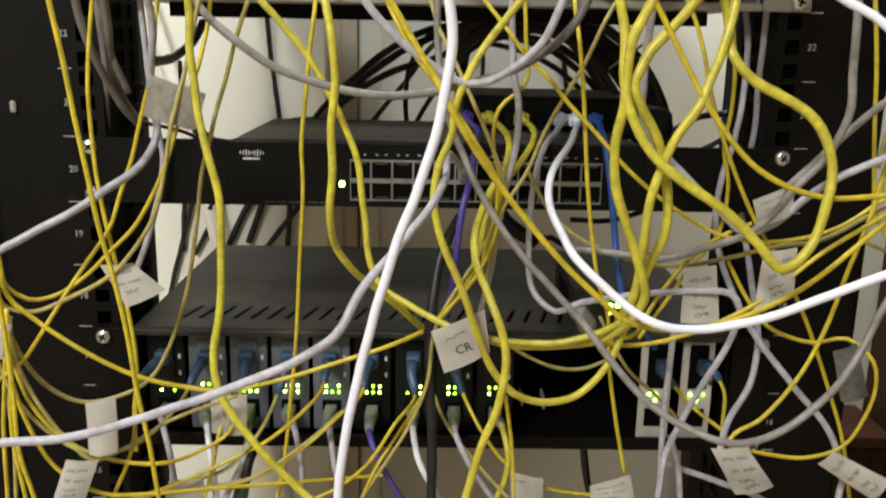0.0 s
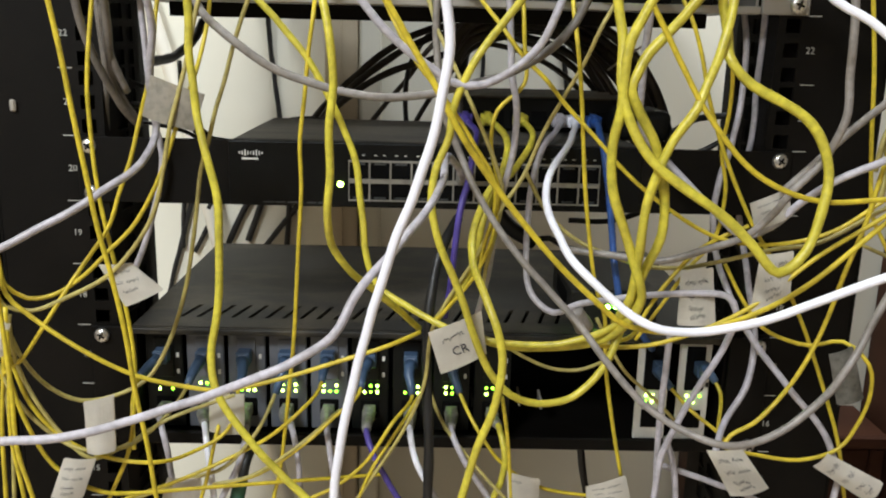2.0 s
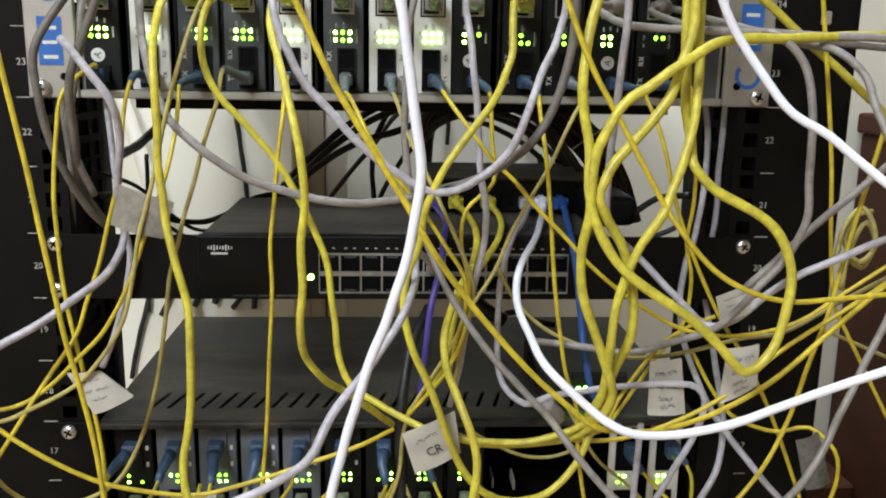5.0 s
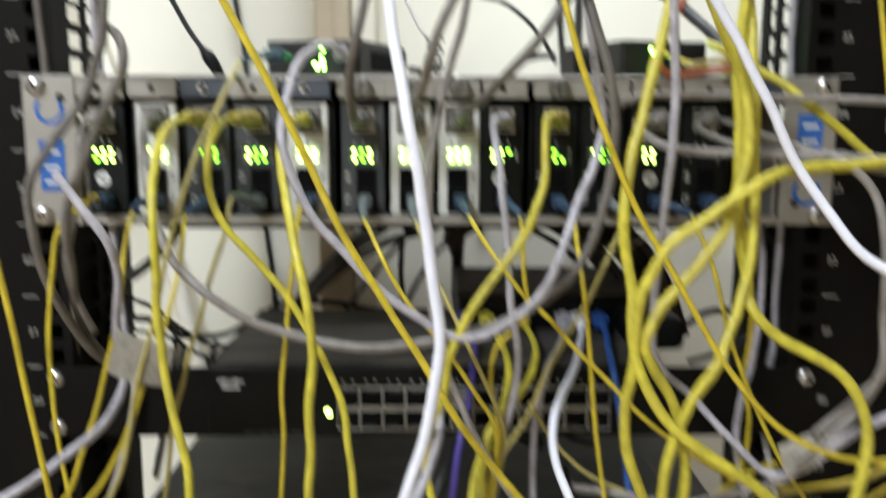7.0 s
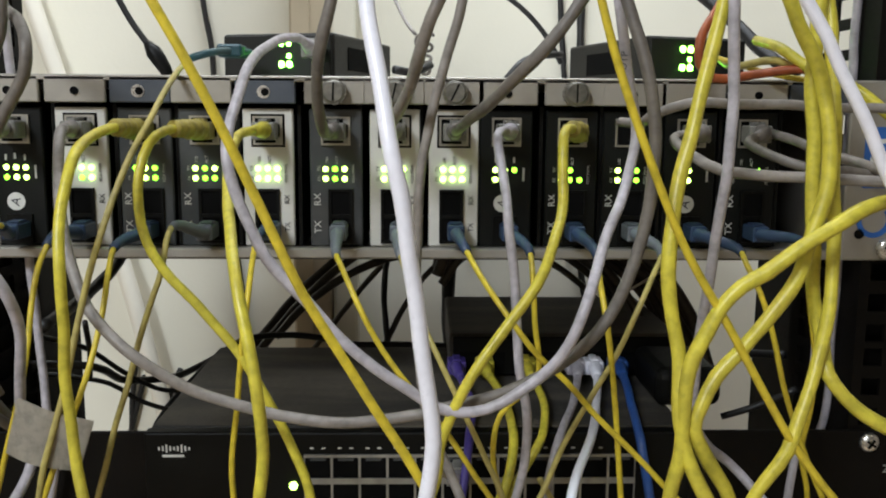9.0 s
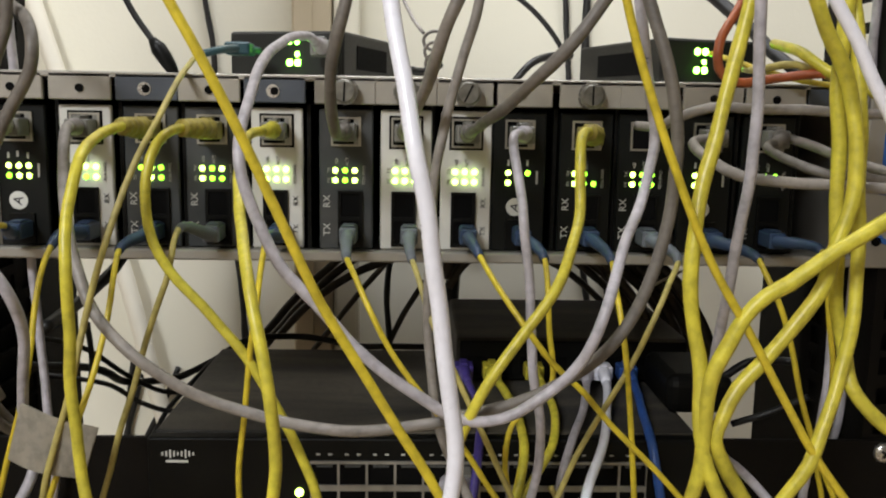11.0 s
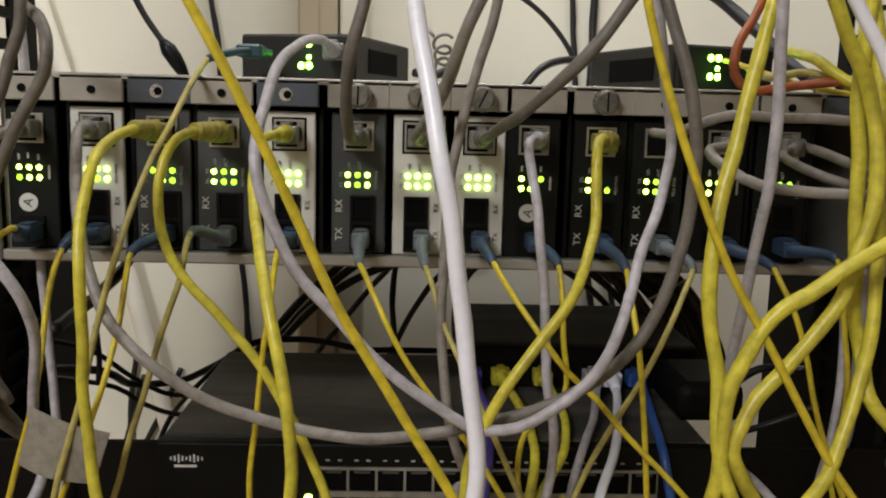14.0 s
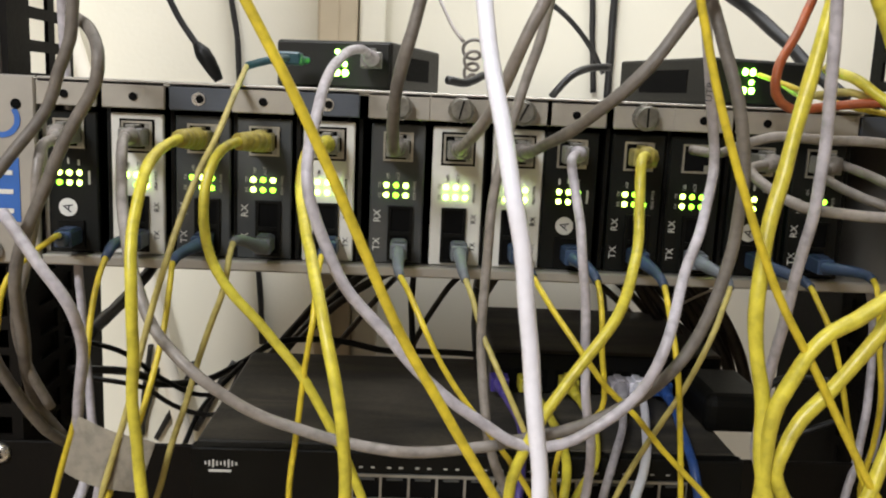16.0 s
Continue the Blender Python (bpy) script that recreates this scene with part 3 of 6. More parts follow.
def upper_chassis():
    t = thing("converter_chassis", 0, 0, 1.058, "aluminium-fronted rack chassis full of fibre media converter cards", "equipment chassis", "converter chassis")
    t.location = (0, 0, 0)
    z0, z1 = uz(23) - 0.0221, uz(24) + 0.0221
    # unseen depth behind the cards, lengthened to shade the wall below
    part("bottom_plate", boxed(-0.2095, 0.2095, 0.006, 0.435, z0 + 0.0015, z0 + 0.0035), M_ALU, t)
    part("top_plate", boxed(-0.2095, 0.2095, 0.003, 0.435, z1 - 0.0022, z1 - 0.0002), M_ALU, t)
    part("back_plate", boxed(-0.2095, 0.2095, 0.435, 0.437, z0, z1), M_RACK, t)
    for s in (-1, 1):
        a, b = sorted((s * 0.2095, s * 0.2075))
        part("side_plate", boxed(a, b, 0.0035, 0.435, z0 + 0.0036, z1 - 0.0023), M_ALU, t)
        rack_ear(t, s, z0, z1)
    part("bottom_rail", boxed(-0.2095, 0.2095, -0.0025, 0.0055, z0, z0 + 0.0052, 0.0008), M_ALU, t)
    part("top_rail", boxed(-0.2095, 0.2095, -0.0015, 0.0028, z1 - 0.0028, z1, 0.0005), M_ALU, t)
    part("rear_rail", boxed(-0.19, 0.19, 0.05, 0.056, z0 - 0.009, z0 + 0.001), M_RACK, t)
    # added black sheet stands in for the shaded depth behind the cards
    part("interior_dark_sheet", boxed(-0.207, 0.207, 0.15, 0.153, z0 + 0.004, z1 - 0.003), M_HOLE, t)
    for i in range(15):
        x = (i - 7) * 0.0299
        if abs(x) < 0.2:
            part("divider", boxed(x - 0.0009, x + 0.0009, 0.0065, 0.14, 1.0635, 1.133), M_BLACK, t)
    part("empty_slot_tab", boxed(0.180, 0.209, -0.0015, 0.001, 1.1335, 1.1460, 0.0005), M_TABB, t, "blue-grey tab over an empty slot")
    return t


upper_chassis()
CARDS = (
    (1, M_DARK, M_TABC, "LLLDLL", False, False, True),
    (2, M_WHITE, M_TABC, "LLL.DL", False, True, False),
    (3, M_GREY, M_TABB, "DLD.LD", False, False, False),
    (4, M_GREY, M_TABC, "LDLLDD", False, False, False),
    (5, M_WHITE, M_TABB, "LLLLLL", False, True, False),
    (6, M_GREY, M_TABC, "LDLLDL", True, False, False),
    (7, M_WHITE, M_TABC, "LLLLLL", True, True, False),
    (8, M_WHITE, M_TABC, "LLLLLL", True, True, False),
    (9, M_DARK, M_TABC, "LLDLL.", False, False, True),
    (10, M_DARK, M_TABC, "LD.LDD", True, False, False),
    (11, M_DARK, M_TABC, "LDDLDD", False, False, False),
    (12, M_DARK, M_TABC, "LL.LL.", False, False, True),
    (13, M_DARK, M_TABC, ".DD...", False, False, False),
)
for row in CARDS:
    upper_module(*row)


# ---- lower chassis ----
def lower_chassis():
    t = thing("converter_chassis", 0, 0, 0.747, "black rack chassis with slotted lid and blue-plugged converter cards", "equipment chassis", "converter chassis")
    t.location = (0, 0, 0)
    z0, z1 = uz(16) - 0.0221, uz(17) + 0.0221
    slots = []
    for i in range(27):
        x = -0.182 + i * 0.0125
        slots.append((x, x + 0.0032, 0.022, 0.052))
    lid = plate_with_holes(-0.2125, 0.2125, 0.0, 0.25, z1 - 0.002, z1, slots)
    # built upright, then laid flat; the vents are sheared
    for v in lid.verts:
        x, y, z = v.co
        inside = 0.0215 < z < 0.0525 and abs(x) < 0.2
        v.co = (x + ((z - 0.037) * 0.25 if inside else 0), z, y)
    bmesh.ops.recalc_face_normals(lid, faces=lid.faces)
    part("lid", lid, M_CHAS, t, "dusty black steel lid with a row of vents")
    part("front_lip", boxed(-0.2125, 0.2125, -0.004, 0.0, z1 - 0.0052, z1 - 0.0004, 0.0012, 2), M_CHAS, t)
    part("bottom_plate", boxed(-0.2125, 0.2125, 0.001, 0.25, z0, z0 + 0.002), M_RACK, t)
    part("bottom_rail", boxed(-0.2125, 0.2125, -0.004, 0.0, z0, z0 + 0.0095, 0.001), M_RACK, t)
    part("back_plate", boxed(-0.2125, 0.2125, 0.25, 0.252, z0, z1), M_RACK, t)
    # upright black sheet, added so that empty slots look unlit
    part("slot_depth_dark", boxed(-0.21, 0.21, 0.10, 0.103, z0 + 0.003, z1 - 0.003), M_HOLE, t)
    for s in (-1, 1):
        a, b = sorted((s * 0.2125, s * 0.2105))
        part("side_plate", boxed(a, b, 0.001, 0.249, z0 + 0.0021, z1 - 0.0022), M_RACK, t)
        a, b = sorted((s * 0.2127, s * 0.2413))
        ear = part("rack_ear", boxed(a, b, -0.003, -0.0005, z0, z1, 0.0006), M_RACK, t)
        for dz in (-0.0381, 0.0381):
            screw(ear, s * 0.2326, -0.0042, (z0 + z1) / 2 + dz, 0.0054, 0.5)
    for a, b, dz in ((0.048, 0.0495, 0.0), (0.067, 0.0685, 0.001), (0.0835, 0.085, -0.001), (0.031, 0.032, 0.0)):
        part("guide_clip", boxed(a, b, 0.03, 0.05, z0 + 0.018 + dz, z0 + 0.026 + dz), M_TABC, t)
    return t


lower_chassis()


def lower_module(i, face, lit, proud=0.0):
    x = (i - 7.5) * 0.0299 - (0.0038 if face is M_WHITE else 0.0)
    words = {M_WHITE: "pale grey", M_BGREY: "blue-grey", M_DARK: "black"}[face]
    t = thing("media_converter_card", 0, 0, 0, words + " media converter card with green lights, in the black chassis", "media converter", "cards in the lower chassis")
    y = 0.010 - proud
    half = 0.0114 if face is M_WHITE else 0.0134
    top = 0.8310 if face is M_WHITE else 0.8278
    part("faceplate", boxed(x - half, x + half, y, y + 0.003, 0.7545, top, 0.0006), face, t)
    part("fibre_socket", boxed(x - 0.0068, x + 0.0068, y - 0.0014, y, 0.7935, top - 0.004, 0.0004), M_HOLE if face is M_WHITE else face, t)
    led_block(t, x + 0.0005, y - 0.0004, 0.7865, lit, 0.0012)
    ink = M_PRINTD if face is M_WHITE else M_PRINT
    part("print_bar", boxed(x + 0.0088, x + 0.0108, y - 0.0004, y - 0.0001, 0.8085, 0.8120), ink, t)
    part("print_bar", boxed(x + 0.0088, x + 0.0108, y - 0.0004, y - 0.0001, 0.7960, 0.7995), ink, t)
    # solid black block stands in for the socket's shaded opening
    part("network_socket", boxed(x - 0.0068, x + 0.0068, y - 0.0012, y, 0.7640, 0.7780, 0.0004), M_HOLE, t)
    return t


for i, face, lit in ((1, M_DARK, "D..L.D"), (2, M_BGREY, "LDL.D."), (3, M_BGREY, "LDDDLL"), (4, M_BGREY, "LDLLDL"), (5, M_BGREY, "L.LLDD"), (6, M_DARK, ".DLLDL"),
                     (7, M_DARK, ".LLDLL"), (8, M_DARK, "LDDLD."), (9, M_DARK, "DD.L.D"), (13, M_WHITE, "LL.DL."), (14, M_WHITE, "LLDDL.")):
    lower_module(i, face, lit, 0.008 if i > 12 else 0.0)


# ---- converters on top of the upper chassis ----
def desk_converter(x0, x1, y0, z0, lights, label, turn=0.0, pivot=0.0):
    t = thing("desktop_media_converter", 0, 0, 0, label, "media converter", "desktop converters")
    t.matrix_basis = pose(pivot, y0, 0, 0, 0, turn) @ pose(-pivot, -y0, 0)
    part("body", boxed(x0, x1, y0, y0 + 0.095, z0, z0 + 0.0255, 0.0015, 2), M_PANEL, t)
    part("front_panel", boxed(x0 + 0.001, x1 - 0.001, y0 - 0.002, y0, z0 + 0.001, z0 + 0.0245, 0.0006), M_PANEL, t)
    for s, xs in ((-1, x0), (1, x1)):
        a, b = sorted((xs, xs + s * 0.0004))
        # black plate for the shade behind the vent openings
        part("vent_shade", boxed(a, b, y0 + 0.02, y0 + 0.07, z0 + 0.006, z0 + 0.019), M_HOLE, t)
    for dx, dz, big in lights:
        bm = bmesh.new()
        bmesh.ops.create_uvsphere(bm, u_segments=12, v_segments=6, radius=0.0019 if big else 0.0014, matrix=pose(x0 + dx, y0 - 0.0022, z0 + dz) @ Matrix.Diagonal((1, 0.5, 1, 1)))
        part("status_light", bm, M_LEDH, t, smooth=True)
    return t


desk_converter(-0.1145, -0.0475, 0.06, 1.1472, ((0.0365, 0.0195, 0), (0.0410, 0.0195, 0), (0.0365, 0.0085, 1), (0.0412, 0.0085, 1), (0.041, 0.0130, 0)), "small black desktop media converter glowing green on the chassis top", -17, -0.0475)
desk_converter(0.1245, 0.1885, 0.06, 1.1472, ((0.0215, 0.0185, 1), (0.0265, 0.0185, 1), (0.0215, 0.0085, 1), (0.0265, 0.0085, 1), (0.026, 0.013, 0)), "small black desktop media converter on the chassis top beside orange fibre", 17, 0.1245)


# ---- cables ----
def plug_parts(ob, kind, start, path, dia, material):
    """The connector at the start of a cable: a block in its socket and a boot along the first stretch."""
    x, y, z = start
    if kind in ("rj", "boot", "rjl", "rjd"):
        long = 0.013
        shell = M_BOOTG if kind == "rjl" else M_YPLUG if kind == "boot" else material if kind == "rjd" else M_CLEAR
        wide = 0.0042 if kind == "rjl" else 0.0055
        bm = boxed(x - wide, x + wide, y - long, y - 0.001, z - 0.0048, z + 0.0036, 0.0006)
        if kind != "rjl":
            box(bm, x - 0.0022, x + 0.0022, y - long, y - 0.002, z + 0.0037, z + 0.0052, 0.0003)
        part("plug", bm, shell, ob, "moulded network plug")
    elif kind == "sc":
        bm = boxed(x - 0.0040, x + 0.0040, y - 0.016, y - 0.001, z - 0.0038, z + 0.0038, 0.0007)
        box(bm, x - 0.0030, x + 0.0030, y - 0.0125, y - 0.004, z + 0.0040, z + 0.0047, 0.0003)
        part("plug", bm, material_sc(x), ob, "moulded fibre connector")
    elif kind == "scb":
        bm = boxed(x - 0.0050, x + 0.0050, y - 0.011, y - 0.0005, z - 0.0050, z + 0.0050, 0.0008)
        plug = part("plug", bm, M_SCMID, ob, "blue fibre connector")
        latch = boxed(x - 0.0030, x + 0.0030, y - 0.0116, y - 0.0112, z - 0.0032, z + 0.0036, 0.0001)
        for k in range(3):
            box(latch, x - 0.0026, x + 0.0026, y - 0.0122, y - 0.0117, z - 0.0022 + k * 0.0020, z - 0.0012 + k * 0.0020)
        part("grip", latch, M_SCPALE, plug, "paler ribbed finger grip")
    far, n = 0.0, 1
    reach = {"sc": 0.040, "scb": 0.034, "boot": 0.034, "rjl": 0.034}.get(kind, 0.026)
    while n < len(path) - 1 and far < reach:
        far += (path[n] - path[n - 1]).length
        n += 1
    first = max(k for k in range(n) if (path[k] - path[0]).length <= 0.0125)
    run = path[first:n]
    if len(run) < 3:
        return
    if kind == "sc":
        radii = [0.0036 - 0.0016 * k / (len(run) - 1) for k in range(len(run))]
        tube_object("boot", run, radii, material_sc(x), ob)
    elif kind == "scb":
        radii = [0.0044 - 0.0018 * k / (len(run) - 1) for k in range(len(run))]
        tube_object("boot", run, radii, M_SCMID, ob)
    elif kind == "boot":
        fine = smooth_path(run, 0.0012)
        radii = [(0.0055 - 0.0016 * k / len(fine)) * (1 if k % 4 else 0.78) for k in range(len(fine))]
        tube_object("boot", fine, radii, M_BOOT, ob)
    elif kind == "rjl":
        fine = smooth_path(run, 0.002)
        radii = [0.0052 - 0.0022 * k / len(fine) for k in range(len(fine))]
        tube_object("boot", fine, radii, M_BOOTG, ob)
    else:
        radii = [0.0046 - (0.0046 - dia * 0.55) * k / (len(run) - 1) for k in range(len(run))]
        tube_object("boot", run, radii, material, ob)


M_CLEAR = mat("cloudy_plug_plastic", (0.2, 0.195, 0.175), 0.3, vary=0.1, scale=150)


M_SCPALE = mat("pale_blue_grip", (0.15, 0.19, 0.27), 0.45, vary=0.1, scale=150)
M_SCMID = mat("mid_blue_connector", (0.05, 0.085, 0.15), 0.4, vary=0.15, scale=150)


def material_sc(x):
    return M_SCGREY if -0.13 < x < -0.08 or -0.06 < x < 0.0 or 0.1 < x < 0.12 else M_SCBLUE


def cable(name, material, dia, points, label, plug=""):
    if plug and points[0][2] > 1.06 and points[0][1] < 0.01:
        slip = SEAT.get(round(points[0][0] / 0.0299 + 7.5), 0.0)
        points = tuple((p[0] + slip, p[1], p[2]) for p in points[:2]) + tuple(points[2:])
    path = smooth_path(points, 0.005)
    if dia > 0.004:
        # slight kinks and sag, as in a cable that was once coiled
        seed = Vector((points[0][0] * 40, points[-1][2] * 30, 3.1))
        for k, p in enumerate(path):
            ease = min(1.0, k / 8, (len(path) - 1 - k) / 8)
            path[k] = p + ease * 0.0007 * noise.noise_vector(p * 45 + seed)
    ob = tube_object(name, path, dia / 2, material, wobble=0.05 if dia > 0.005 else 0.0)
    tagged(ob, label, "cable" if "fibre" not in label else "fibre cable", "cables at the rack")
    if plug in ("sc", "scb", "rj", "boot", "rjl", "rjd"):
        plug_parts(ob, plug, points[0], path, dia, material)
    if plug == "blk":
        run = path[:5]
        tube_object("moulded_plug", run, [0.0026, 0.0040, 0.0046, 0.0048, 0.0024], M_BLACK, ob)
    return ob


cable("network_cable", C_WHITE, 0.0048, ((-0.034, -0.115, 1.295), (-0.016, -0.170, 1.167), (-0.014, -0.177, 1.152), (-0.011, -0.183, 1.137), (-0.008, -0.190, 1.118), (-0.004, -0.190, 1.100), (-0.001, -0.190, 1.077), (0.002, -0.190, 1.054), (0.004, -0.190, 1.036), (-0.001, -0.190, 1.002), (-0.009, -0.190, 0.973), (-0.021, -0.190, 0.941), (-0.032, -0.190, 0.902), (-0.042, -0.190, 0.861), (-0.048, -0.190, 0.821), (-0.049, -0.190, 0.811), (-0.074, -0.190, 0.674)), "thick white network cable hanging across the front of the rack", "")
cable("network_cable", C_LAV, 0.0045, ((0.019, -0.004, 0.950), (0.019, -0.020, 0.950), (0.007, -0.050, 0.967), (0.003, -0.100, 0.959), (-0.008, -0.150, 0.948), (-0.024, -0.180, 0.934), (-0.037, -0.190, 0.919), (-0.048, -0.200, 0.901), (-0.065, -0.200, 0.889), (-0.100, -0.200, 0.873), (-0.141, -0.200, 0.858), (-0.174, -0.200, 0.848), (-0.209, -0.200, 0.844), (-0.349, -0.200, 0.831)), "white network cable sweeping from a switch port", "rj")
cable("network_cable", C_GREY, 0.0048, ((-0.164, 0.004, 1.121), (-0.164, -0.012, 1.121), (-0.160, -0.035, 1.119), (-0.157, -0.045, 1.103), (-0.151, -0.060, 1.084), (-0.144, -0.070, 1.067), (-0.134, -0.080, 1.050), (-0.117, -0.090, 1.036), (-0.102, -0.090, 1.025), (-0.083, -0.089, 1.016), (-0.057, -0.089, 1.008), (-0.032, -0.089, 1.005), (-0.008, -0.088, 1.007), (0.005, -0.088, 1.009)), "dusty grey network cable drooping in a long loop", "rj")
# same grey loop carried on; its shade is put into a darker jacket
cable("network_cable", C_DGREY, 0.0050, ((0.003, -0.090, 1.010), (0.012, -0.090, 1.012), (0.034, -0.090, 1.018), (0.055, -0.090, 1.029), (0.072, -0.090, 1.044), (0.082, -0.090, 1.064), (0.089, -0.090, 1.091), (0.091, -0.090, 1.121), (0.087, -0.087, 1.150), (0.081, -0.083, 1.169), (0.077, -0.080, 1.182), (0.035, -0.046, 1.311)), "shaded half of the drooping grey network cable, coloured darker", "")
cable("network_cable", C_LAV, 0.0045, ((-0.058, 0.057, 1.163), (-0.058, 0.041, 1.163), (-0.062, 0.020, 1.166), (-0.068, -0.020, 1.160), (-0.071, -0.060, 1.148), (-0.073, -0.080, 1.131), (-0.073, -0.095, 1.115), (-0.072, -0.097, 1.106), (-0.066, -0.100, 1.090), (-0.058, -0.100, 1.074), (-0.041, -0.100, 1.055), (-0.022, -0.100, 1.035), (-0.004, -0.100, 1.022), (0.011, -0.100, 1.014), (0.026, -0.100, 1.015), (0.043, -0.100, 1.024), (0.055, -0.100, 1.036), (0.064, -0.100, 1.055), (0.075, -0.080, 1.078), (0.088, -0.060, 1.103), (0.093, -0.050, 1.122), (0.086, -0.060, 1.147), (0.082, -0.060, 1.174), (0.080, -0.060, 1.185), (0.060, -0.060, 1.323)), "dull white network cable looping down from the desktop converter", "rj")
cable("network_cable", C_YEL, 0.0045, ((-0.135, 0.004, 1.121), (-0.135, -0.012, 1.121), (-0.136, -0.040, 1.122), (-0.137, -0.060, 1.119), (-0.137, -0.080, 1.110), (-0.138, -0.090, 1.094), (-0.136, -0.100, 1.073), (-0.136, -0.101, 1.048), (-0.136, -0.102, 1.027), (-0.134, -0.104, 1.008), (-0.132, -0.105, 0.993), (-0.128, -0.109, 0.977), (-0.122, -0.112, 0.953), (-0.120, -0.116, 0.922), (-0.122, -0.120, 0.883), (-0.125, -0.124, 0.861), (-0.122, -0.128, 0.843), (-0.108, -0.132, 0.821), (-0.089, -0.136, 0.799), (-0.071, -0.140, 0.783), (0.032, -0.163, 0.691)), "yellow patch cable with a ribbed boot", "boot")
cable("network_cable", C_YEL, 0.0043, ((-0.105, 0.004, 1.121), (-0.105, -0.012, 1.121), (-0.113, -0.035, 1.121), (-0.118, -0.045, 1.115), (-0.121, -0.050, 1.103), (-0.121, -0.052, 1.088), (-0.117, -0.055, 1.074), (-0.108, -0.056, 1.059), (-0.094, -0.057, 1.044), (-0.077, -0.059, 1.023), (-0.068, -0.060, 1.008), (-0.055, -0.060, 0.981), (-0.048, -0.062, 0.959), (-0.045, -0.065, 0.932), (-0.042, -0.068, 0.908), (-0.035, -0.070, 0.889), (-0.018, -0.077, 0.879), (-0.001, -0.083, 0.871), (0.020, -0.090, 0.864), (0.043, -0.093, 0.861), (0.070, -0.097, 0.862), (0.096, -0.100, 0.870), (0.116, -0.095, 0.881), (0.123, -0.090, 0.895)), "yellow patch cable with a ribbed boot", "boot")
cable("network_cable", C_YEL, 0.0043, ((-0.075, 0.004, 1.121), (-0.075, -0.012, 1.121), (-0.080, -0.040, 1.119), (-0.080, -0.060, 1.108), (-0.072, -0.100, 1.091), (-0.064, -0.130, 1.074), (-0.059, -0.140, 1.056), (-0.055, -0.145, 1.037), (-0.053, -0.145, 1.014), (-0.055, -0.145, 0.995), (-0.055, -0.143, 0.971), (-0.057, -0.140, 0.946), (-0.056, -0.130, 0.929), (-0.048, -0.120, 0.912), (-0.039, -0.105, 0.900), (-0.024, -0.090, 0.882), (-0.009, -0.060, 0.858)), "yellow patch cable hanging from a socket", "rj")
cable("fibre_lead", C_FIB, 0.0026, ((-0.073, 0.004, 1.072), (-0.073, -0.012, 1.072), (-0.073, -0.040, 1.074), (-0.074, -0.050, 1.062), (-0.074, -0.060, 1.050), (-0.077, -0.060, 1.030), (-0.080, -0.060, 1.001), (-0.083, -0.060, 0.975), (-0.083, -0.057, 0.947), (-0.086, -0.055, 0.904), (-0.090, -0.052, 0.847), (-0.095, -0.050, 0.802), (-0.101, -0.050, 0.753), (-0.106, -0.050, 0.731), (-0.133, -0.050, 0.594)), "thin yellow fibre lead hanging at the rack", "sc")
cable("fibre_lead", C_FIB, 0.0033, ((-0.149, -0.160, 1.289), (-0.082, -0.160, 1.166), (-0.071, -0.160, 1.146), (-0.060, -0.160, 1.124), (-0.049, -0.160, 1.100), (-0.037, -0.160, 1.074), (-0.024, -0.160, 1.052), (-0.012, -0.160, 1.032), (-0.005, -0.160, 1.021), (0.011, -0.160, 0.993), (0.026, -0.156, 0.971), (0.044, -0.152, 0.948), (0.066, -0.148, 0.923), (0.086, -0.144, 0.904), (0.101, -0.140, 0.891), (0.122, -0.130, 0.883), (0.148, -0.120, 0.880), (0.180, -0.113, 0.887), (0.213, -0.107, 0.903), (0.257, -0.100, 0.939), (0.365, -0.084, 1.027)), "yellow fibre lead running diagonally across the rack", "")
cable("fibre_lead", C_FIB, 0.0026, ((-0.193, 0.004, 1.072), (-0.193, -0.012, 1.072), (-0.185, -0.050, 1.079), (-0.199, -0.060, 1.064), (-0.203, -0.065, 1.039), (-0.205, -0.070, 1.004), (-0.205, -0.070, 0.989), (-0.203, -0.073, 0.961), (-0.200, -0.075, 0.938), (-0.194, -0.078, 0.908), (-0.187, -0.080, 0.873), (-0.184, -0.080, 0.840), (-0.186, -0.080, 0.810), (-0.191, -0.080, 0.780), (-0.205, -0.080, 0.747), (-0.262, -0.080, 0.619)), "thin yellow fibre lead hanging at the rack", "sc")
cable("fibre_lead", C_FIB, 0.0026, ((-0.163, 0.004, 1.072), (-0.163, -0.012, 1.072), (-0.166, -0.030, 1.074), (-0.166, -0.050, 1.063), (-0.167, -0.057, 1.048), (-0.167, -0.063, 1.032), (-0.168, -0.070, 1.014), (-0.176, -0.070, 0.986), (-0.181, -0.073, 0.965), (-0.188, -0.077, 0.944), (-0.194, -0.080, 0.925), (-0.208, -0.087, 0.903), (-0.216, -0.093, 0.890), (-0.229, -0.100, 0.868), (-0.244, -0.100, 0.847), (-0.258, -0.100, 0.836), (-0.367, -0.100, 0.748)), "thin yellow fibre lead with a paper tag", "sc")
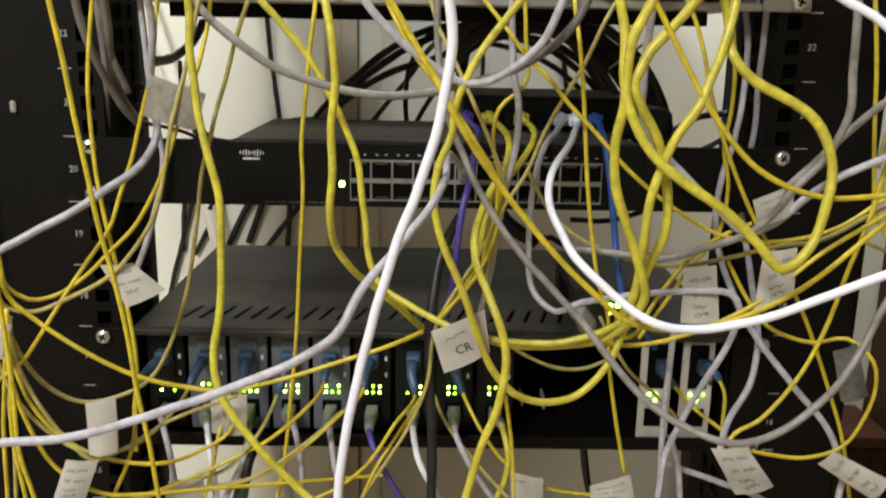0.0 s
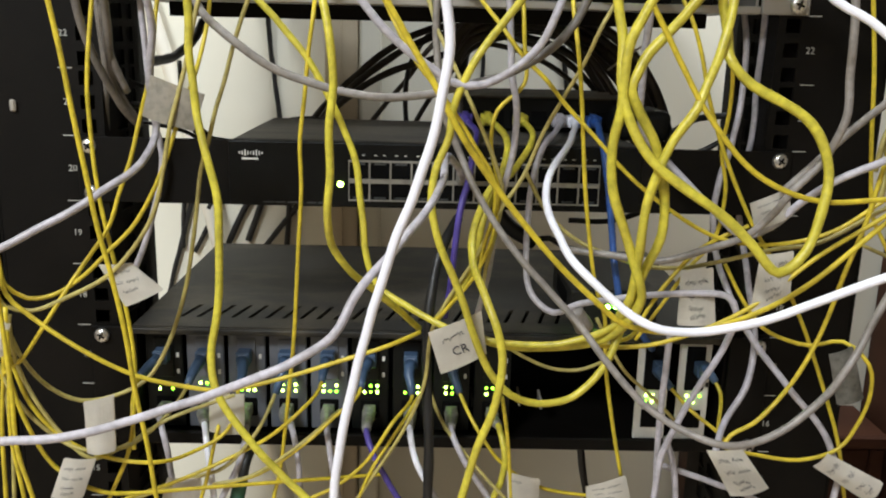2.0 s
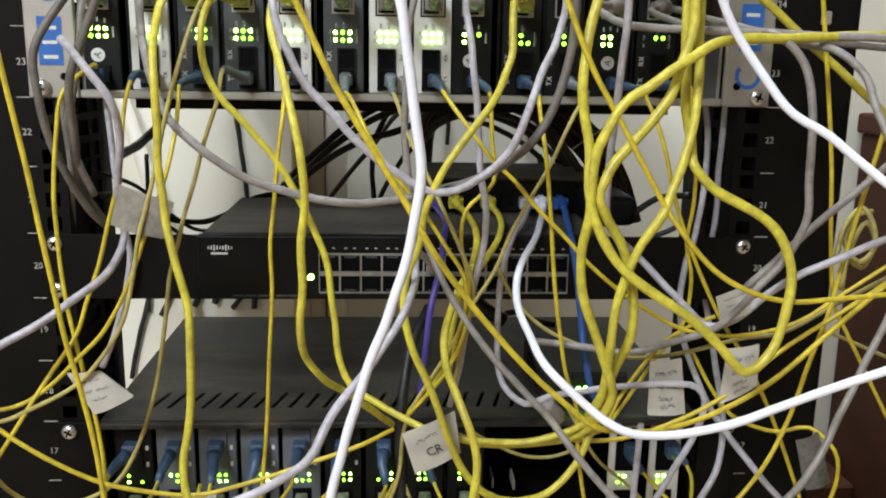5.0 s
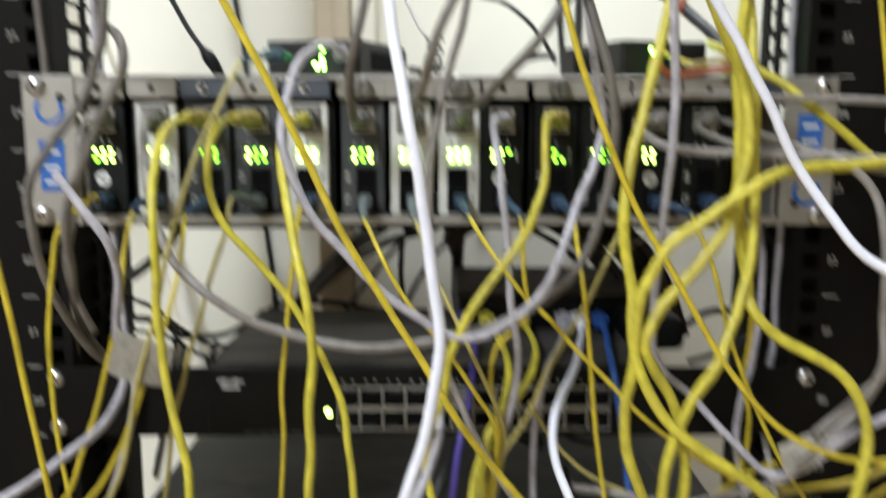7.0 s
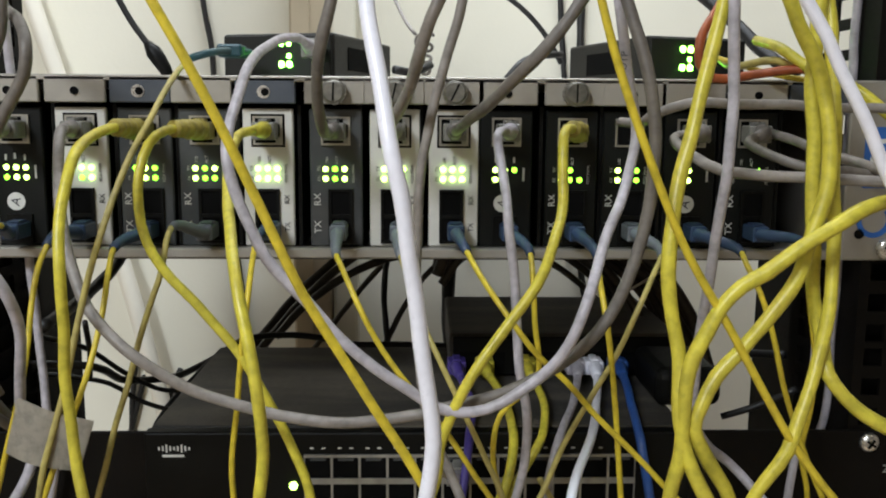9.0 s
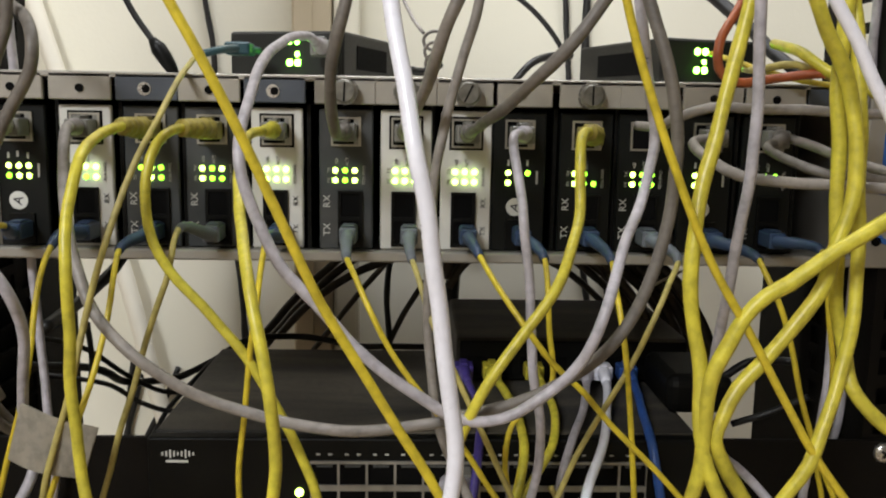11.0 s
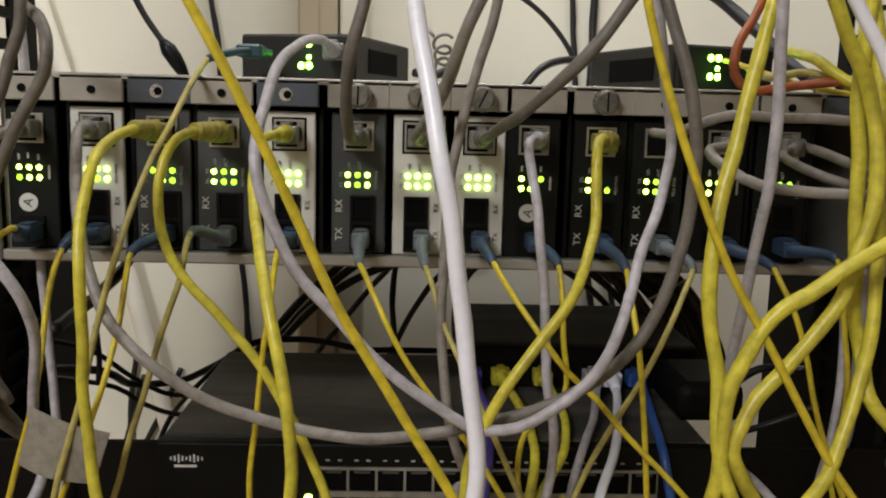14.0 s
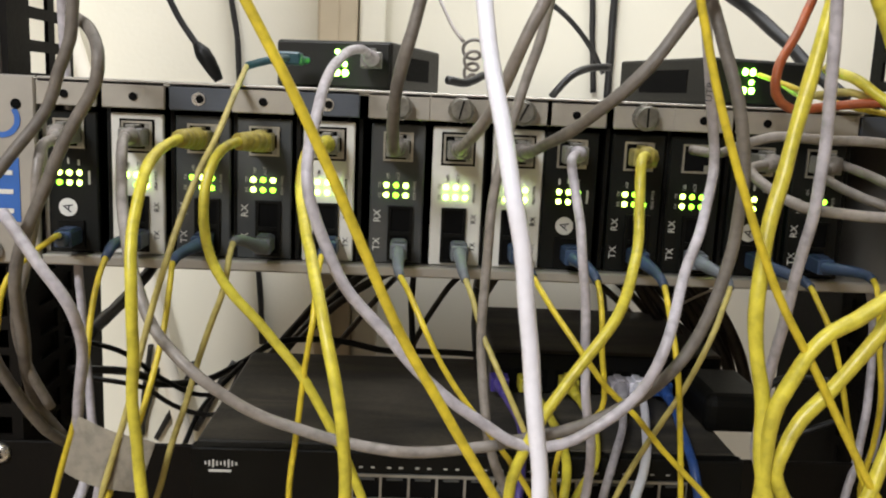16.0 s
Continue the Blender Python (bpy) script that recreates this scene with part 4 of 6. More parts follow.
cable("fibre_lead", C_FIB, 0.0026, ((-0.133, 0.004, 1.072), (-0.133, -0.012, 1.072), (-0.139, -0.030, 1.069), (-0.136, -0.050, 1.061), (-0.136, -0.060, 1.044), (-0.139, -0.070, 1.023), (-0.141, -0.080, 1.010), (-0.150, -0.080, 0.988), (-0.160, -0.082, 0.960), (-0.170, -0.084, 0.939), (-0.179, -0.086, 0.925), (-0.192, -0.088, 0.912), (-0.207, -0.090, 0.897), (-0.224, -0.093, 0.886), (-0.239, -0.095, 0.884), (-0.250, -0.098, 0.893), (-0.251, -0.100, 0.902), (-0.278, -0.136, 1.035)), "thin yellow fibre lead hanging at the rack", "sc")
cable("fibre_lead", C_OLD, 0.0027, ((-0.119, 0.030, 1.156), (-0.115, -0.020, 1.142), (-0.117, -0.050, 1.123), (-0.121, -0.060, 1.111), (-0.126, -0.070, 1.093), (-0.131, -0.080, 1.071), (-0.136, -0.082, 1.052), (-0.140, -0.084, 1.034), (-0.143, -0.086, 1.019), (-0.148, -0.088, 1.001), (-0.152, -0.090, 0.986), (-0.157, -0.090, 0.961), (-0.164, -0.091, 0.935), (-0.176, -0.093, 0.915), (-0.192, -0.094, 0.898), (-0.216, -0.096, 0.885), (-0.236, -0.097, 0.877), (-0.250, -0.099, 0.880), (-0.253, -0.100, 0.885), (-0.313, -0.132, 1.008)), "faded yellow fibre lead from a desktop converter", "")
cable("fibre_lead", C_OLD, 0.0027, ((-0.103, 0.004, 1.072), (-0.103, -0.012, 1.072), (-0.112, -0.030, 1.078), (-0.112, -0.045, 1.073), (-0.113, -0.050, 1.061), (-0.118, -0.052, 1.046), (-0.123, -0.054, 1.030), (-0.128, -0.056, 1.011), (-0.134, -0.058, 0.992), (-0.138, -0.060, 0.975), (-0.144, -0.057, 0.957), (-0.151, -0.053, 0.917), (-0.160, -0.050, 0.875), (-0.171, -0.056, 0.841), (-0.183, -0.062, 0.821), (-0.202, -0.069, 0.812), (-0.221, -0.075, 0.811), (-0.237, -0.081, 0.822), (-0.248, -0.088, 0.842), (-0.254, -0.094, 0.869), (-0.253, -0.100, 0.882), (-0.251, -0.163, 1.007)), "faded yellow fibre lead hanging at the rack", "sc")
cable("fibre_lead", C_FIB, 0.0026, ((-0.043, 0.004, 1.072), (-0.043, -0.012, 1.072), (-0.039, -0.030, 1.066), (-0.034, -0.050, 1.061), (-0.026, -0.060, 1.046), (-0.019, -0.063, 1.033), (-0.009, -0.067, 1.019), (-0.001, -0.070, 1.010), (0.014, -0.070, 0.990), (0.024, -0.070, 0.974), (0.034, -0.070, 0.958), (0.036, -0.063, 0.936), (0.031, -0.057, 0.913), (0.028, -0.050, 0.889)), "thin yellow fibre lead hanging at the rack", "sc")
cable("fibre_lead", C_OLD, 0.0026, ((-0.013, 0.004, 1.072), (-0.013, -0.012, 1.072), (-0.010, -0.030, 1.067), (-0.006, -0.045, 1.058), (-0.002, -0.050, 1.045), (0.004, -0.060, 1.033), (0.010, -0.065, 1.021), (0.028, -0.070, 0.983), (0.036, -0.065, 0.964), (0.041, -0.060, 0.946), (0.037, -0.057, 0.917), (0.033, -0.053, 0.898), (0.031, -0.050, 0.878)), "pale thin yellow fibre lead hanging at the rack", "sc")
cable("fibre_lead", C_FIB, 0.0026, ((0.016, 0.004, 1.072), (0.016, -0.012, 1.072), (0.020, -0.030, 1.069), (0.027, -0.050, 1.058), (0.036, -0.065, 1.046), (0.050, -0.070, 1.028), (0.063, -0.070, 1.016), (0.075, -0.070, 1.002), (0.095, -0.070, 0.982), (0.113, -0.070, 0.963), (0.138, -0.070, 0.943), (0.169, -0.070, 0.925), (0.192, -0.070, 0.920), (0.216, -0.070, 0.921), (0.241, -0.075, 0.930), (0.266, -0.080, 0.950), (0.373, -0.101, 1.038)), "thin yellow fibre lead hanging at the rack", "sc")
cable("fibre_lead", C_FIB, 0.0026, ((0.046, 0.004, 1.072), (0.046, -0.012, 1.072), (0.050, -0.030, 1.068), (0.050, -0.050, 1.056), (0.051, -0.052, 1.038), (0.052, -0.055, 1.013), (0.036, -0.055, 0.996), (0.033, -0.057, 0.975), (0.038, -0.058, 0.953), (0.037, -0.060, 0.925), (0.027, -0.057, 0.895), (0.010, -0.053, 0.871), (-0.000, -0.050, 0.859)), "thin amber fibre lead from a card", "sc")
cable("fibre_lead", C_FIB, 0.0027, ((0.076, 0.004, 1.072), (0.076, -0.012, 1.072), (0.081, -0.030, 1.067), (0.080, -0.050, 1.055), (0.082, -0.060, 1.036), (0.086, -0.060, 1.006), (0.089, -0.060, 0.976), (0.092, -0.058, 0.950), (0.097, -0.056, 0.918), (0.103, -0.054, 0.888), (0.111, -0.052, 0.865), (0.114, -0.050, 0.833), (0.121, -0.050, 0.793), (0.130, -0.050, 0.752)), "thin yellow fibre lead hanging at the rack", "sc")
cable("fibre_lead", C_OLD, 0.0026, ((0.106, 0.004, 1.072), (0.106, -0.012, 1.072), (0.112, -0.030, 1.067), (0.103, -0.050, 1.058), (0.095, -0.060, 1.046), (0.086, -0.060, 1.025), (0.075, -0.060, 1.005), (0.064, -0.060, 0.984), (0.053, -0.060, 0.957), (0.040, -0.060, 0.936), (0.027, -0.055, 0.906), (-0.000, -0.050, 0.855), (-0.005, -0.050, 0.816), (-0.018, -0.050, 0.783), (-0.048, -0.050, 0.733), (-0.120, -0.050, 0.613)), "faded amber fibre lead", "sc")
cable("fibre_lead", C_FIB, 0.0026, ((0.136, 0.004, 1.072), (0.136, -0.012, 1.072), (0.148, -0.030, 1.068), (0.147, -0.045, 1.063), (0.152, -0.050, 1.051), (0.159, -0.050, 1.032), (0.166, -0.050, 1.006), (0.176, -0.050, 0.979), (0.188, -0.053, 0.951), (0.200, -0.057, 0.927), (0.217, -0.060, 0.901), (0.229, -0.060, 0.880), (0.240, -0.060, 0.858), (0.255, -0.060, 0.823), (0.270, -0.060, 0.784), (0.280, -0.060, 0.742), (0.312, -0.060, 0.605)), "thin yellow fibre lead hanging at the rack", "sc")
cable("fibre_lead", C_FIB, 0.0026, ((0.166, 0.004, 1.072), (0.166, -0.012, 1.072), (0.177, -0.030, 1.072), (0.172, -0.050, 1.065), (0.175, -0.050, 1.045), (0.179, -0.050, 1.020), (0.180, -0.047, 0.996), (0.179, -0.043, 0.974), (0.185, -0.040, 0.949), (0.181, -0.040, 0.916), (0.166, -0.040, 0.896), (0.152, -0.040, 0.873), (0.135, -0.040, 0.846)), "thin yellow fibre lead hanging at the rack", "sc")
cable("network_cable", C_DGREY, 0.0051, ((-0.045, 0.004, 1.121), (-0.045, -0.012, 1.121), (-0.043, -0.040, 1.122), (-0.043, -0.060, 1.139), (-0.040, -0.070, 1.158), (-0.034, -0.070, 1.180), (-0.002, -0.070, 1.316)), "dark grey network cable rising to the top", "rj")
cable("network_cable", C_GREY, 0.0051, ((-0.015, 0.004, 1.121), (-0.015, -0.012, 1.121), (-0.014, -0.035, 1.123), (-0.004, -0.070, 1.140), (0.002, -0.090, 1.160), (0.010, -0.090, 1.178), (0.064, -0.090, 1.308)), "grey network cable rising to the top", "rj")
cable("network_cable", C_DGREY, 0.0051, ((0.015, 0.004, 1.121), (0.015, -0.012, 1.121), (0.017, -0.035, 1.123), (0.026, -0.060, 1.131), (0.036, -0.080, 1.142), (0.051, -0.090, 1.158), (0.066, -0.090, 1.180), (0.147, -0.090, 1.294)), "dark grey network cable rising to the top", "rj")
cable("fibre_lead", C_GREY, 0.0043, ((0.049, -0.050, 1.321), (0.019, -0.050, 1.184), (0.016, -0.050, 1.170), (0.010, -0.050, 1.150), (0.005, -0.050, 1.129), (0.001, -0.050, 1.112), (-0.001, -0.050, 1.086), (-0.002, -0.050, 1.051), (-0.000, -0.055, 1.020), (0.004, -0.060, 0.994), (0.013, -0.060, 0.973), (0.025, -0.070, 0.948), (0.044, -0.080, 0.920), (0.064, -0.090, 0.898), (0.087, -0.100, 0.875), (0.101, -0.110, 0.858), (0.122, -0.120, 0.835), (0.143, -0.130, 0.824), (0.165, -0.140, 0.820), (0.186, -0.140, 0.823), (0.213, -0.140, 0.844), (0.230, -0.140, 0.871), (0.247, -0.130, 0.899), (0.319, -0.089, 1.012)), "grey network cable passing behind the fibre leads", "")
cable("network_cable", C_LAV, 0.0042, ((0.045, 0.004, 1.121), (0.045, -0.012, 1.121), (0.034, -0.040, 1.120), (0.036, -0.050, 1.103), (0.038, -0.060, 1.081), (0.041, -0.060, 1.054), (0.043, -0.060, 1.025), (0.047, -0.060, 1.000), (0.047, -0.060, 0.977), (0.041, -0.050, 0.941), (0.036, -0.045, 0.900), (0.030, -0.025, 0.856)), "dull white network cable with a clear plug", "rj")
cable("network_cable", C_YEL, 0.0045, ((0.075, 0.004, 1.121), (0.075, -0.012, 1.121), (0.062, -0.050, 1.120), (0.061, -0.060, 1.093), (0.054, -0.080, 1.076), (0.046, -0.090, 1.062), (0.033, -0.095, 1.045), (0.021, -0.100, 1.028), (0.013, -0.100, 1.013), (0.008, -0.100, 0.999), (0.007, -0.100, 0.986), (-0.001, -0.102, 0.966), (-0.003, -0.104, 0.950), (0.001, -0.106, 0.929), (0.012, -0.108, 0.903), (0.021, -0.110, 0.879), (0.032, -0.108, 0.851), (0.047, -0.106, 0.833), (0.064, -0.104, 0.827), (0.084, -0.102, 0.831), (0.101, -0.100, 0.848), (0.111, -0.095, 0.867), (0.117, -0.090, 0.884)), "yellow patch cable hanging from a socket", "boot")
cable("network_cable", C_GREY, 0.0043, ((0.093, -0.020, 1.126), (0.098, -0.040, 1.126), (0.099, -0.060, 1.130), (0.112, -0.060, 1.134), (0.138, -0.060, 1.134), (0.178, -0.060, 1.133), (0.318, -0.060, 1.130)), "grey network cable leaving sideways", "")
cable("network_cable", C_GREY, 0.0048, ((0.135, 0.004, 1.121), (0.135, -0.012, 1.121), (0.113, -0.040, 1.119), (0.116, -0.060, 1.112), (0.124, -0.070, 1.107), (0.141, -0.075, 1.105), (0.170, -0.080, 1.104), (0.308, -0.104, 1.100)), "grey network cable leaving sideways", "rj")
cable("network_cable", C_DGREY, 0.0043, ((0.164, 0.004, 1.121), (0.164, -0.012, 1.121), (0.150, -0.030, 1.117), (0.154, -0.050, 1.112), (0.164, -0.060, 1.108), (0.181, -0.060, 1.106), (0.320, -0.060, 1.094)), "dark grey network cable leaving sideways", "rj")
cable("network_cable", C_GREY, 0.0046, ((0.156, 0.062, 1.133), (0.195, -0.070, 1.106), (0.204, -0.100, 1.100), (0.215, -0.105, 1.087), (0.220, -0.110, 1.062), (0.222, -0.110, 1.028), (0.223, -0.110, 0.999), (0.219, -0.100, 0.977), (0.203, -0.100, 0.959), (0.197, -0.090, 0.943), (0.188, -0.080, 0.928), (0.169, -0.070, 0.917), (0.144, -0.060, 0.906), (0.114, -0.050, 0.906), (0.083, -0.040, 0.907)), "grey network cable curving down beside the upright", "")
cable("network_cable", C_GREY, 0.0045, ((0.202, -0.070, 1.105), (0.227, -0.080, 1.097), (0.237, -0.100, 1.093), (0.248, -0.110, 1.080), (0.251, -0.120, 1.063), (0.279, -0.191, 0.946)), "grey network cable curving over the upright", "")
cable("network_cable", C_LAV, 0.0046, ((0.099, -0.120, 1.318), (0.115, -0.100, 1.180), (0.117, -0.097, 1.157), (0.120, -0.093, 1.135), (0.120, -0.090, 1.109), (0.121, -0.080, 1.084), (0.121, -0.070, 1.054), (0.122, -0.060, 1.026), (0.125, -0.050, 0.992), (0.135, -0.042, 0.976), (0.151, -0.030, 0.962), (0.170, -0.050, 0.942), (0.192, -0.060, 0.923), (0.205, -0.070, 0.931), (0.219, -0.080, 0.950), (0.235, -0.085, 0.963), (0.257, -0.090, 0.975), (0.378, -0.118, 1.039)), "dull white network cable hanging below the chassis", "")
cable("cable", C_LAV, 0.0045, ((0.220, 0.020, 1.207), (0.221, 0.020, 1.067), (0.221, 0.020, 1.056), (0.220, 0.020, 1.022), (0.220, 0.020, 0.972), (0.214, 0.020, 0.939), (0.219, 0.010, 0.901), (0.218, -0.020, 0.864), (0.215, -0.040, 0.843), (0.208, -0.050, 0.817), (0.193, -0.060, 0.797), (0.180, -0.085, 0.787)), "dull white cable hanging inside the rack", "")
cable("network_cable", C_WHITE, 0.0046, ((0.045, -0.130, 1.293), (0.123, -0.130, 1.177), (0.130, -0.130, 1.166), (0.137, -0.130, 1.156), (0.168, -0.130, 1.099), (0.181, -0.136, 1.079), (0.195, -0.142, 1.061), (0.211, -0.148, 1.051), (0.224, -0.154, 1.040), (0.233, -0.160, 1.032), (0.326, -0.224, 0.949)), "white network cable sweeping out to the side", "")
cable("fibre_lead", C_LAV, 0.0043, ((0.209, 0.030, 1.062), (0.210, 0.020, 1.040), (0.207, 0.010, 1.011), (0.200, 0.000, 0.973), (0.192, -0.007, 0.953), (0.188, -0.013, 0.929), (0.189, -0.020, 0.903), (0.193, -0.035, 0.884), (0.199, -0.050, 0.866), (0.214, -0.060, 0.844), (0.231, -0.070, 0.823), (0.246, -0.073, 0.807), (0.258, -0.075, 0.787), (0.264, -0.078, 0.768), (0.262, -0.080, 0.753), (0.250, -0.102, 0.615)), "dull white network cable tucked behind fibre leads", "")
cable("network_cable", C_LAV, 0.0043, ((0.094, 0.089, 0.979), (0.094, 0.073, 0.979), (0.082, 0.020, 0.975), (0.070, -0.012, 0.968), (0.064, -0.020, 0.949), (0.062, -0.020, 0.917), (0.061, -0.030, 0.892), (0.065, -0.040, 0.875), (0.078, -0.050, 0.867), (0.092, -0.060, 0.876), (0.127, -0.063, 0.883), (0.161, -0.067, 0.887), (0.183, -0.070, 0.886), (0.189, -0.070, 0.877), (0.185, -0.070, 0.857), (0.172, -0.070, 0.829), (0.159, -0.070, 0.801), (0.151, -0.070, 0.779), (0.148, -0.070, 0.746), (0.136, -0.070, 0.606)), "dull white network cable from the small switch", "rjd")
cable("network_cable", C_WHITE, 0.0048, ((0.105, 0.089, 0.979), (0.105, 0.073, 0.979), (0.095, 0.020, 0.975), (0.085, -0.015, 0.969), (0.070, -0.050, 0.956), (0.067, -0.070, 0.944), (0.070, -0.100, 0.931), (0.078, -0.130, 0.919), (0.096, -0.140, 0.903), (0.115, -0.150, 0.892), (0.139, -0.150, 0.890), (0.164, -0.155, 0.896), (0.196, -0.160, 0.910), (0.223, -0.170, 0.926), (0.339, -0.212, 0.993)), "bright white network cable swooping out to the side", "rjd")
cable("network_cable", C_BLUE, 0.0048, ((0.120, 0.089, 0.979), (0.120, 0.073, 0.979), (0.114, 0.020, 0.976), (0.111, -0.012, 0.968), (0.114, -0.020, 0.944), (0.119, -0.020, 0.910), (0.122, -0.030, 0.885), (0.127, -0.030, 0.866), (0.144, -0.020, 0.843), (0.155, -0.010, 0.829)), "blue patch cable from the small switch", "rjd")
cable("network_cable", C_YEL, 0.0048, ((0.039, 0.089, 0.979), (0.039, 0.073, 0.979), (0.046, 0.020, 0.975), (0.047, -0.012, 0.968), (0.043, -0.030, 0.956), (0.030, -0.060, 0.942), (0.023, -0.080, 0.926), (0.022, -0.100, 0.913), (0.028, -0.120, 0.899), (0.035, -0.130, 0.882), (0.039, -0.130, 0.863), (0.036, -0.130, 0.839), (0.027, -0.130, 0.811), (0.021, -0.130, 0.790), (0.018, -0.130, 0.778), (-0.009, -0.130, 0.641)), "yellow patch cable from the small switch", "rjd")
cable("network_cable", C_YEL, 0.0045, ((0.064, 0.089, 0.979), (0.064, 0.073, 0.979), (0.067, 0.020, 0.975), (0.061, -0.012, 0.968), (0.052, -0.020, 0.956), (0.038, -0.040, 0.945), (0.030, -0.050, 0.925), (0.027, -0.050, 0.904), (0.017, -0.050, 0.882), (0.002, -0.040, 0.857)), "yellow patch cable from the small switch", "rjd")
cable("network_cable", C_VIO, 0.0045, ((0.022, 0.089, 0.979), (0.022, 0.073, 0.979), (0.028, 0.020, 0.974), (0.025, -0.012, 0.967), (0.021, -0.030, 0.948), (0.015, -0.040, 0.928), (0.013, -0.040, 0.905), (0.011, -0.030, 0.876), (0.008, -0.020, 0.853)), "violet patch cable from the small switch", "rjd")
cable("cable", C_YEL, 0.0056, ((0.151, -0.068, 1.316), (0.117, -0.090, 1.182), (0.109, -0.095, 1.151), (0.102, -0.100, 1.124), (0.097, -0.105, 1.106), (0.093, -0.110, 1.086), (0.092, -0.112, 1.072), (0.094, -0.113, 1.055), (0.097, -0.115, 1.039), (0.097, -0.119, 1.016), (0.102, -0.122, 0.998), (0.115, -0.126, 0.977), (0.133, -0.130, 0.963), (0.156, -0.130, 0.948), (0.172, -0.130, 0.933), (0.188, -0.130, 0.918), (0.202, -0.128, 0.929), (0.210, -0.125, 0.954), (0.211, -0.122, 0.978), (0.201, -0.120, 0.998), (0.183, -0.117, 1.010), (0.165, -0.113, 1.020), (0.156, -0.110, 1.032), (0.157, -0.100, 1.045), (0.154, -0.098, 1.059), (0.153, -0.097, 1.078), (0.152, -0.095, 1.100), (0.152, -0.093, 1.121), (0.150, -0.092, 1.139), (0.151, -0.090, 1.156), (0.152, -0.090, 1.173), (0.153, -0.090, 1.183), (0.168, -0.090, 1.322)), "thick yellow cable looping beside the upright", "")
cable("cable", C_YEL, 0.0056, ((0.343, -0.058, 1.107), (0.209, -0.100, 1.100), (0.177, -0.110, 1.099), (0.157, -0.120, 1.095), (0.149, -0.120, 1.090), (0.136, -0.120, 1.081), (0.125, -0.120, 1.073), (0.117, -0.120, 1.068), (0.110, -0.120, 1.060), (0.105, -0.120, 1.051), (0.100, -0.120, 1.041), (0.098, -0.120, 1.030), (0.098, -0.120, 1.017), (0.098, -0.120, 1.004), (0.095, -0.118, 0.985), (0.096, -0.116, 0.966), (0.101, -0.114, 0.947), (0.109, -0.112, 0.927), (0.117, -0.110, 0.907), (0.120, -0.105, 0.892), (0.112, -0.100, 0.875), (0.097, -0.095, 0.864), (0.071, -0.090, 0.858), (0.044, -0.088, 0.858), (0.027, -0.085, 0.861)), "thick yellow cable in a slack loop", "")
cable("cable", C_YEL, 0.0056, ((0.075, -0.086, 1.308), (0.132, -0.100, 1.181), (0.139, -0.102, 1.163), (0.146, -0.104, 1.148), (0.150, -0.106, 1.132), (0.151, -0.108, 1.118), (0.150, -0.110, 1.101), (0.146, -0.111, 1.087), (0.141, -0.113, 1.071), (0.131, -0.114, 1.056), (0.121, -0.116, 1.045), (0.111, -0.117, 1.033), (0.105, -0.119, 1.022), (0.102, -0.120, 1.014), (0.110, -0.117, 0.999), (0.117, -0.115, 0.989), (0.124, -0.112, 0.969), (0.128, -0.110, 0.950), (0.128, -0.107, 0.930), (0.122, -0.103, 0.912), (0.116, -0.100, 0.894), (0.109, -0.090, 0.874)), "thick yellow cable hanging beside the upright", "")
cable("cable", C_YEL, 0.0052, ((0.158, -0.030, 1.315), (0.157, -0.080, 1.184), (0.157, -0.090, 1.159), (0.158, -0.095, 1.129), (0.158, -0.100, 1.100), (0.158, -0.103, 1.075), (0.156, -0.107, 1.057), (0.152, -0.110, 1.039), (0.148, -0.113, 1.028), (0.143, -0.117, 1.017), (0.138, -0.120, 1.005), (0.128, -0.120, 0.989), (0.121, -0.120, 0.973), (0.116, -0.120, 0.958), (0.114, -0.120, 0.939), (0.115, -0.110, 0.914), (0.113, -0.100, 0.887), (0.105, -0.090, 0.866)), "yellow cable hanging behind the loops", "")
cable("network_cable", C_YEL, 0.0050, ((0.170, 0.020, 1.167), (0.166, -0.020, 1.160), (0.175, -0.030, 1.151), (0.186, -0.040, 1.145), (0.201, -0.050, 1.132), (0.234, -0.050, 1.106), (0.344, -0.050, 1.019)), "yellow patch cable leading away from the desk converter", "")
cable("fibre_lead", C_FIB, 0.0031, ((0.023, -0.120, 1.311), (0.060, -0.120, 1.176), (0.068, -0.120, 1.149), (0.080, -0.120, 1.117), (0.096, -0.120, 1.081), (0.113, -0.120, 1.053), (0.130, -0.120, 1.024), (0.142, -0.120, 1.005), (0.169, -0.120, 0.974), (0.192, -0.120, 0.961), (0.214, -0.120, 0.956), (0.244, -0.120, 0.958), (0.384, -0.120, 0.971)), "yellow fibre lead running down at a slant", "")
cable("fibre_lead", C_OLD, 0.0028, ((0.058, -0.030, 0.955), (0.074, -0.022, 0.928), (0.092, -0.030, 0.912), (0.116, -0.040, 0.903), (0.137, -0.045, 0.898), (0.160, -0.050, 0.899), (0.183, -0.060, 0.907), (0.214, -0.060, 0.915), (0.236, -0.065, 0.920), (0.272, -0.070, 0.943), (0.389, -0.086, 1.018)), "faded yellow fibre lead hanging at the rack", "")
cable("fibre_lead", C_FIB, 0.0028, ((0.197, -0.055, 0.928), (0.187, -0.050, 0.922), (0.167, -0.053, 0.911), (0.149, -0.057, 0.892), (0.136, -0.060, 0.873), (0.124, -0.075, 0.861), (0.110, -0.085, 0.860)), "yellow fibre lead with a paper tag", "")
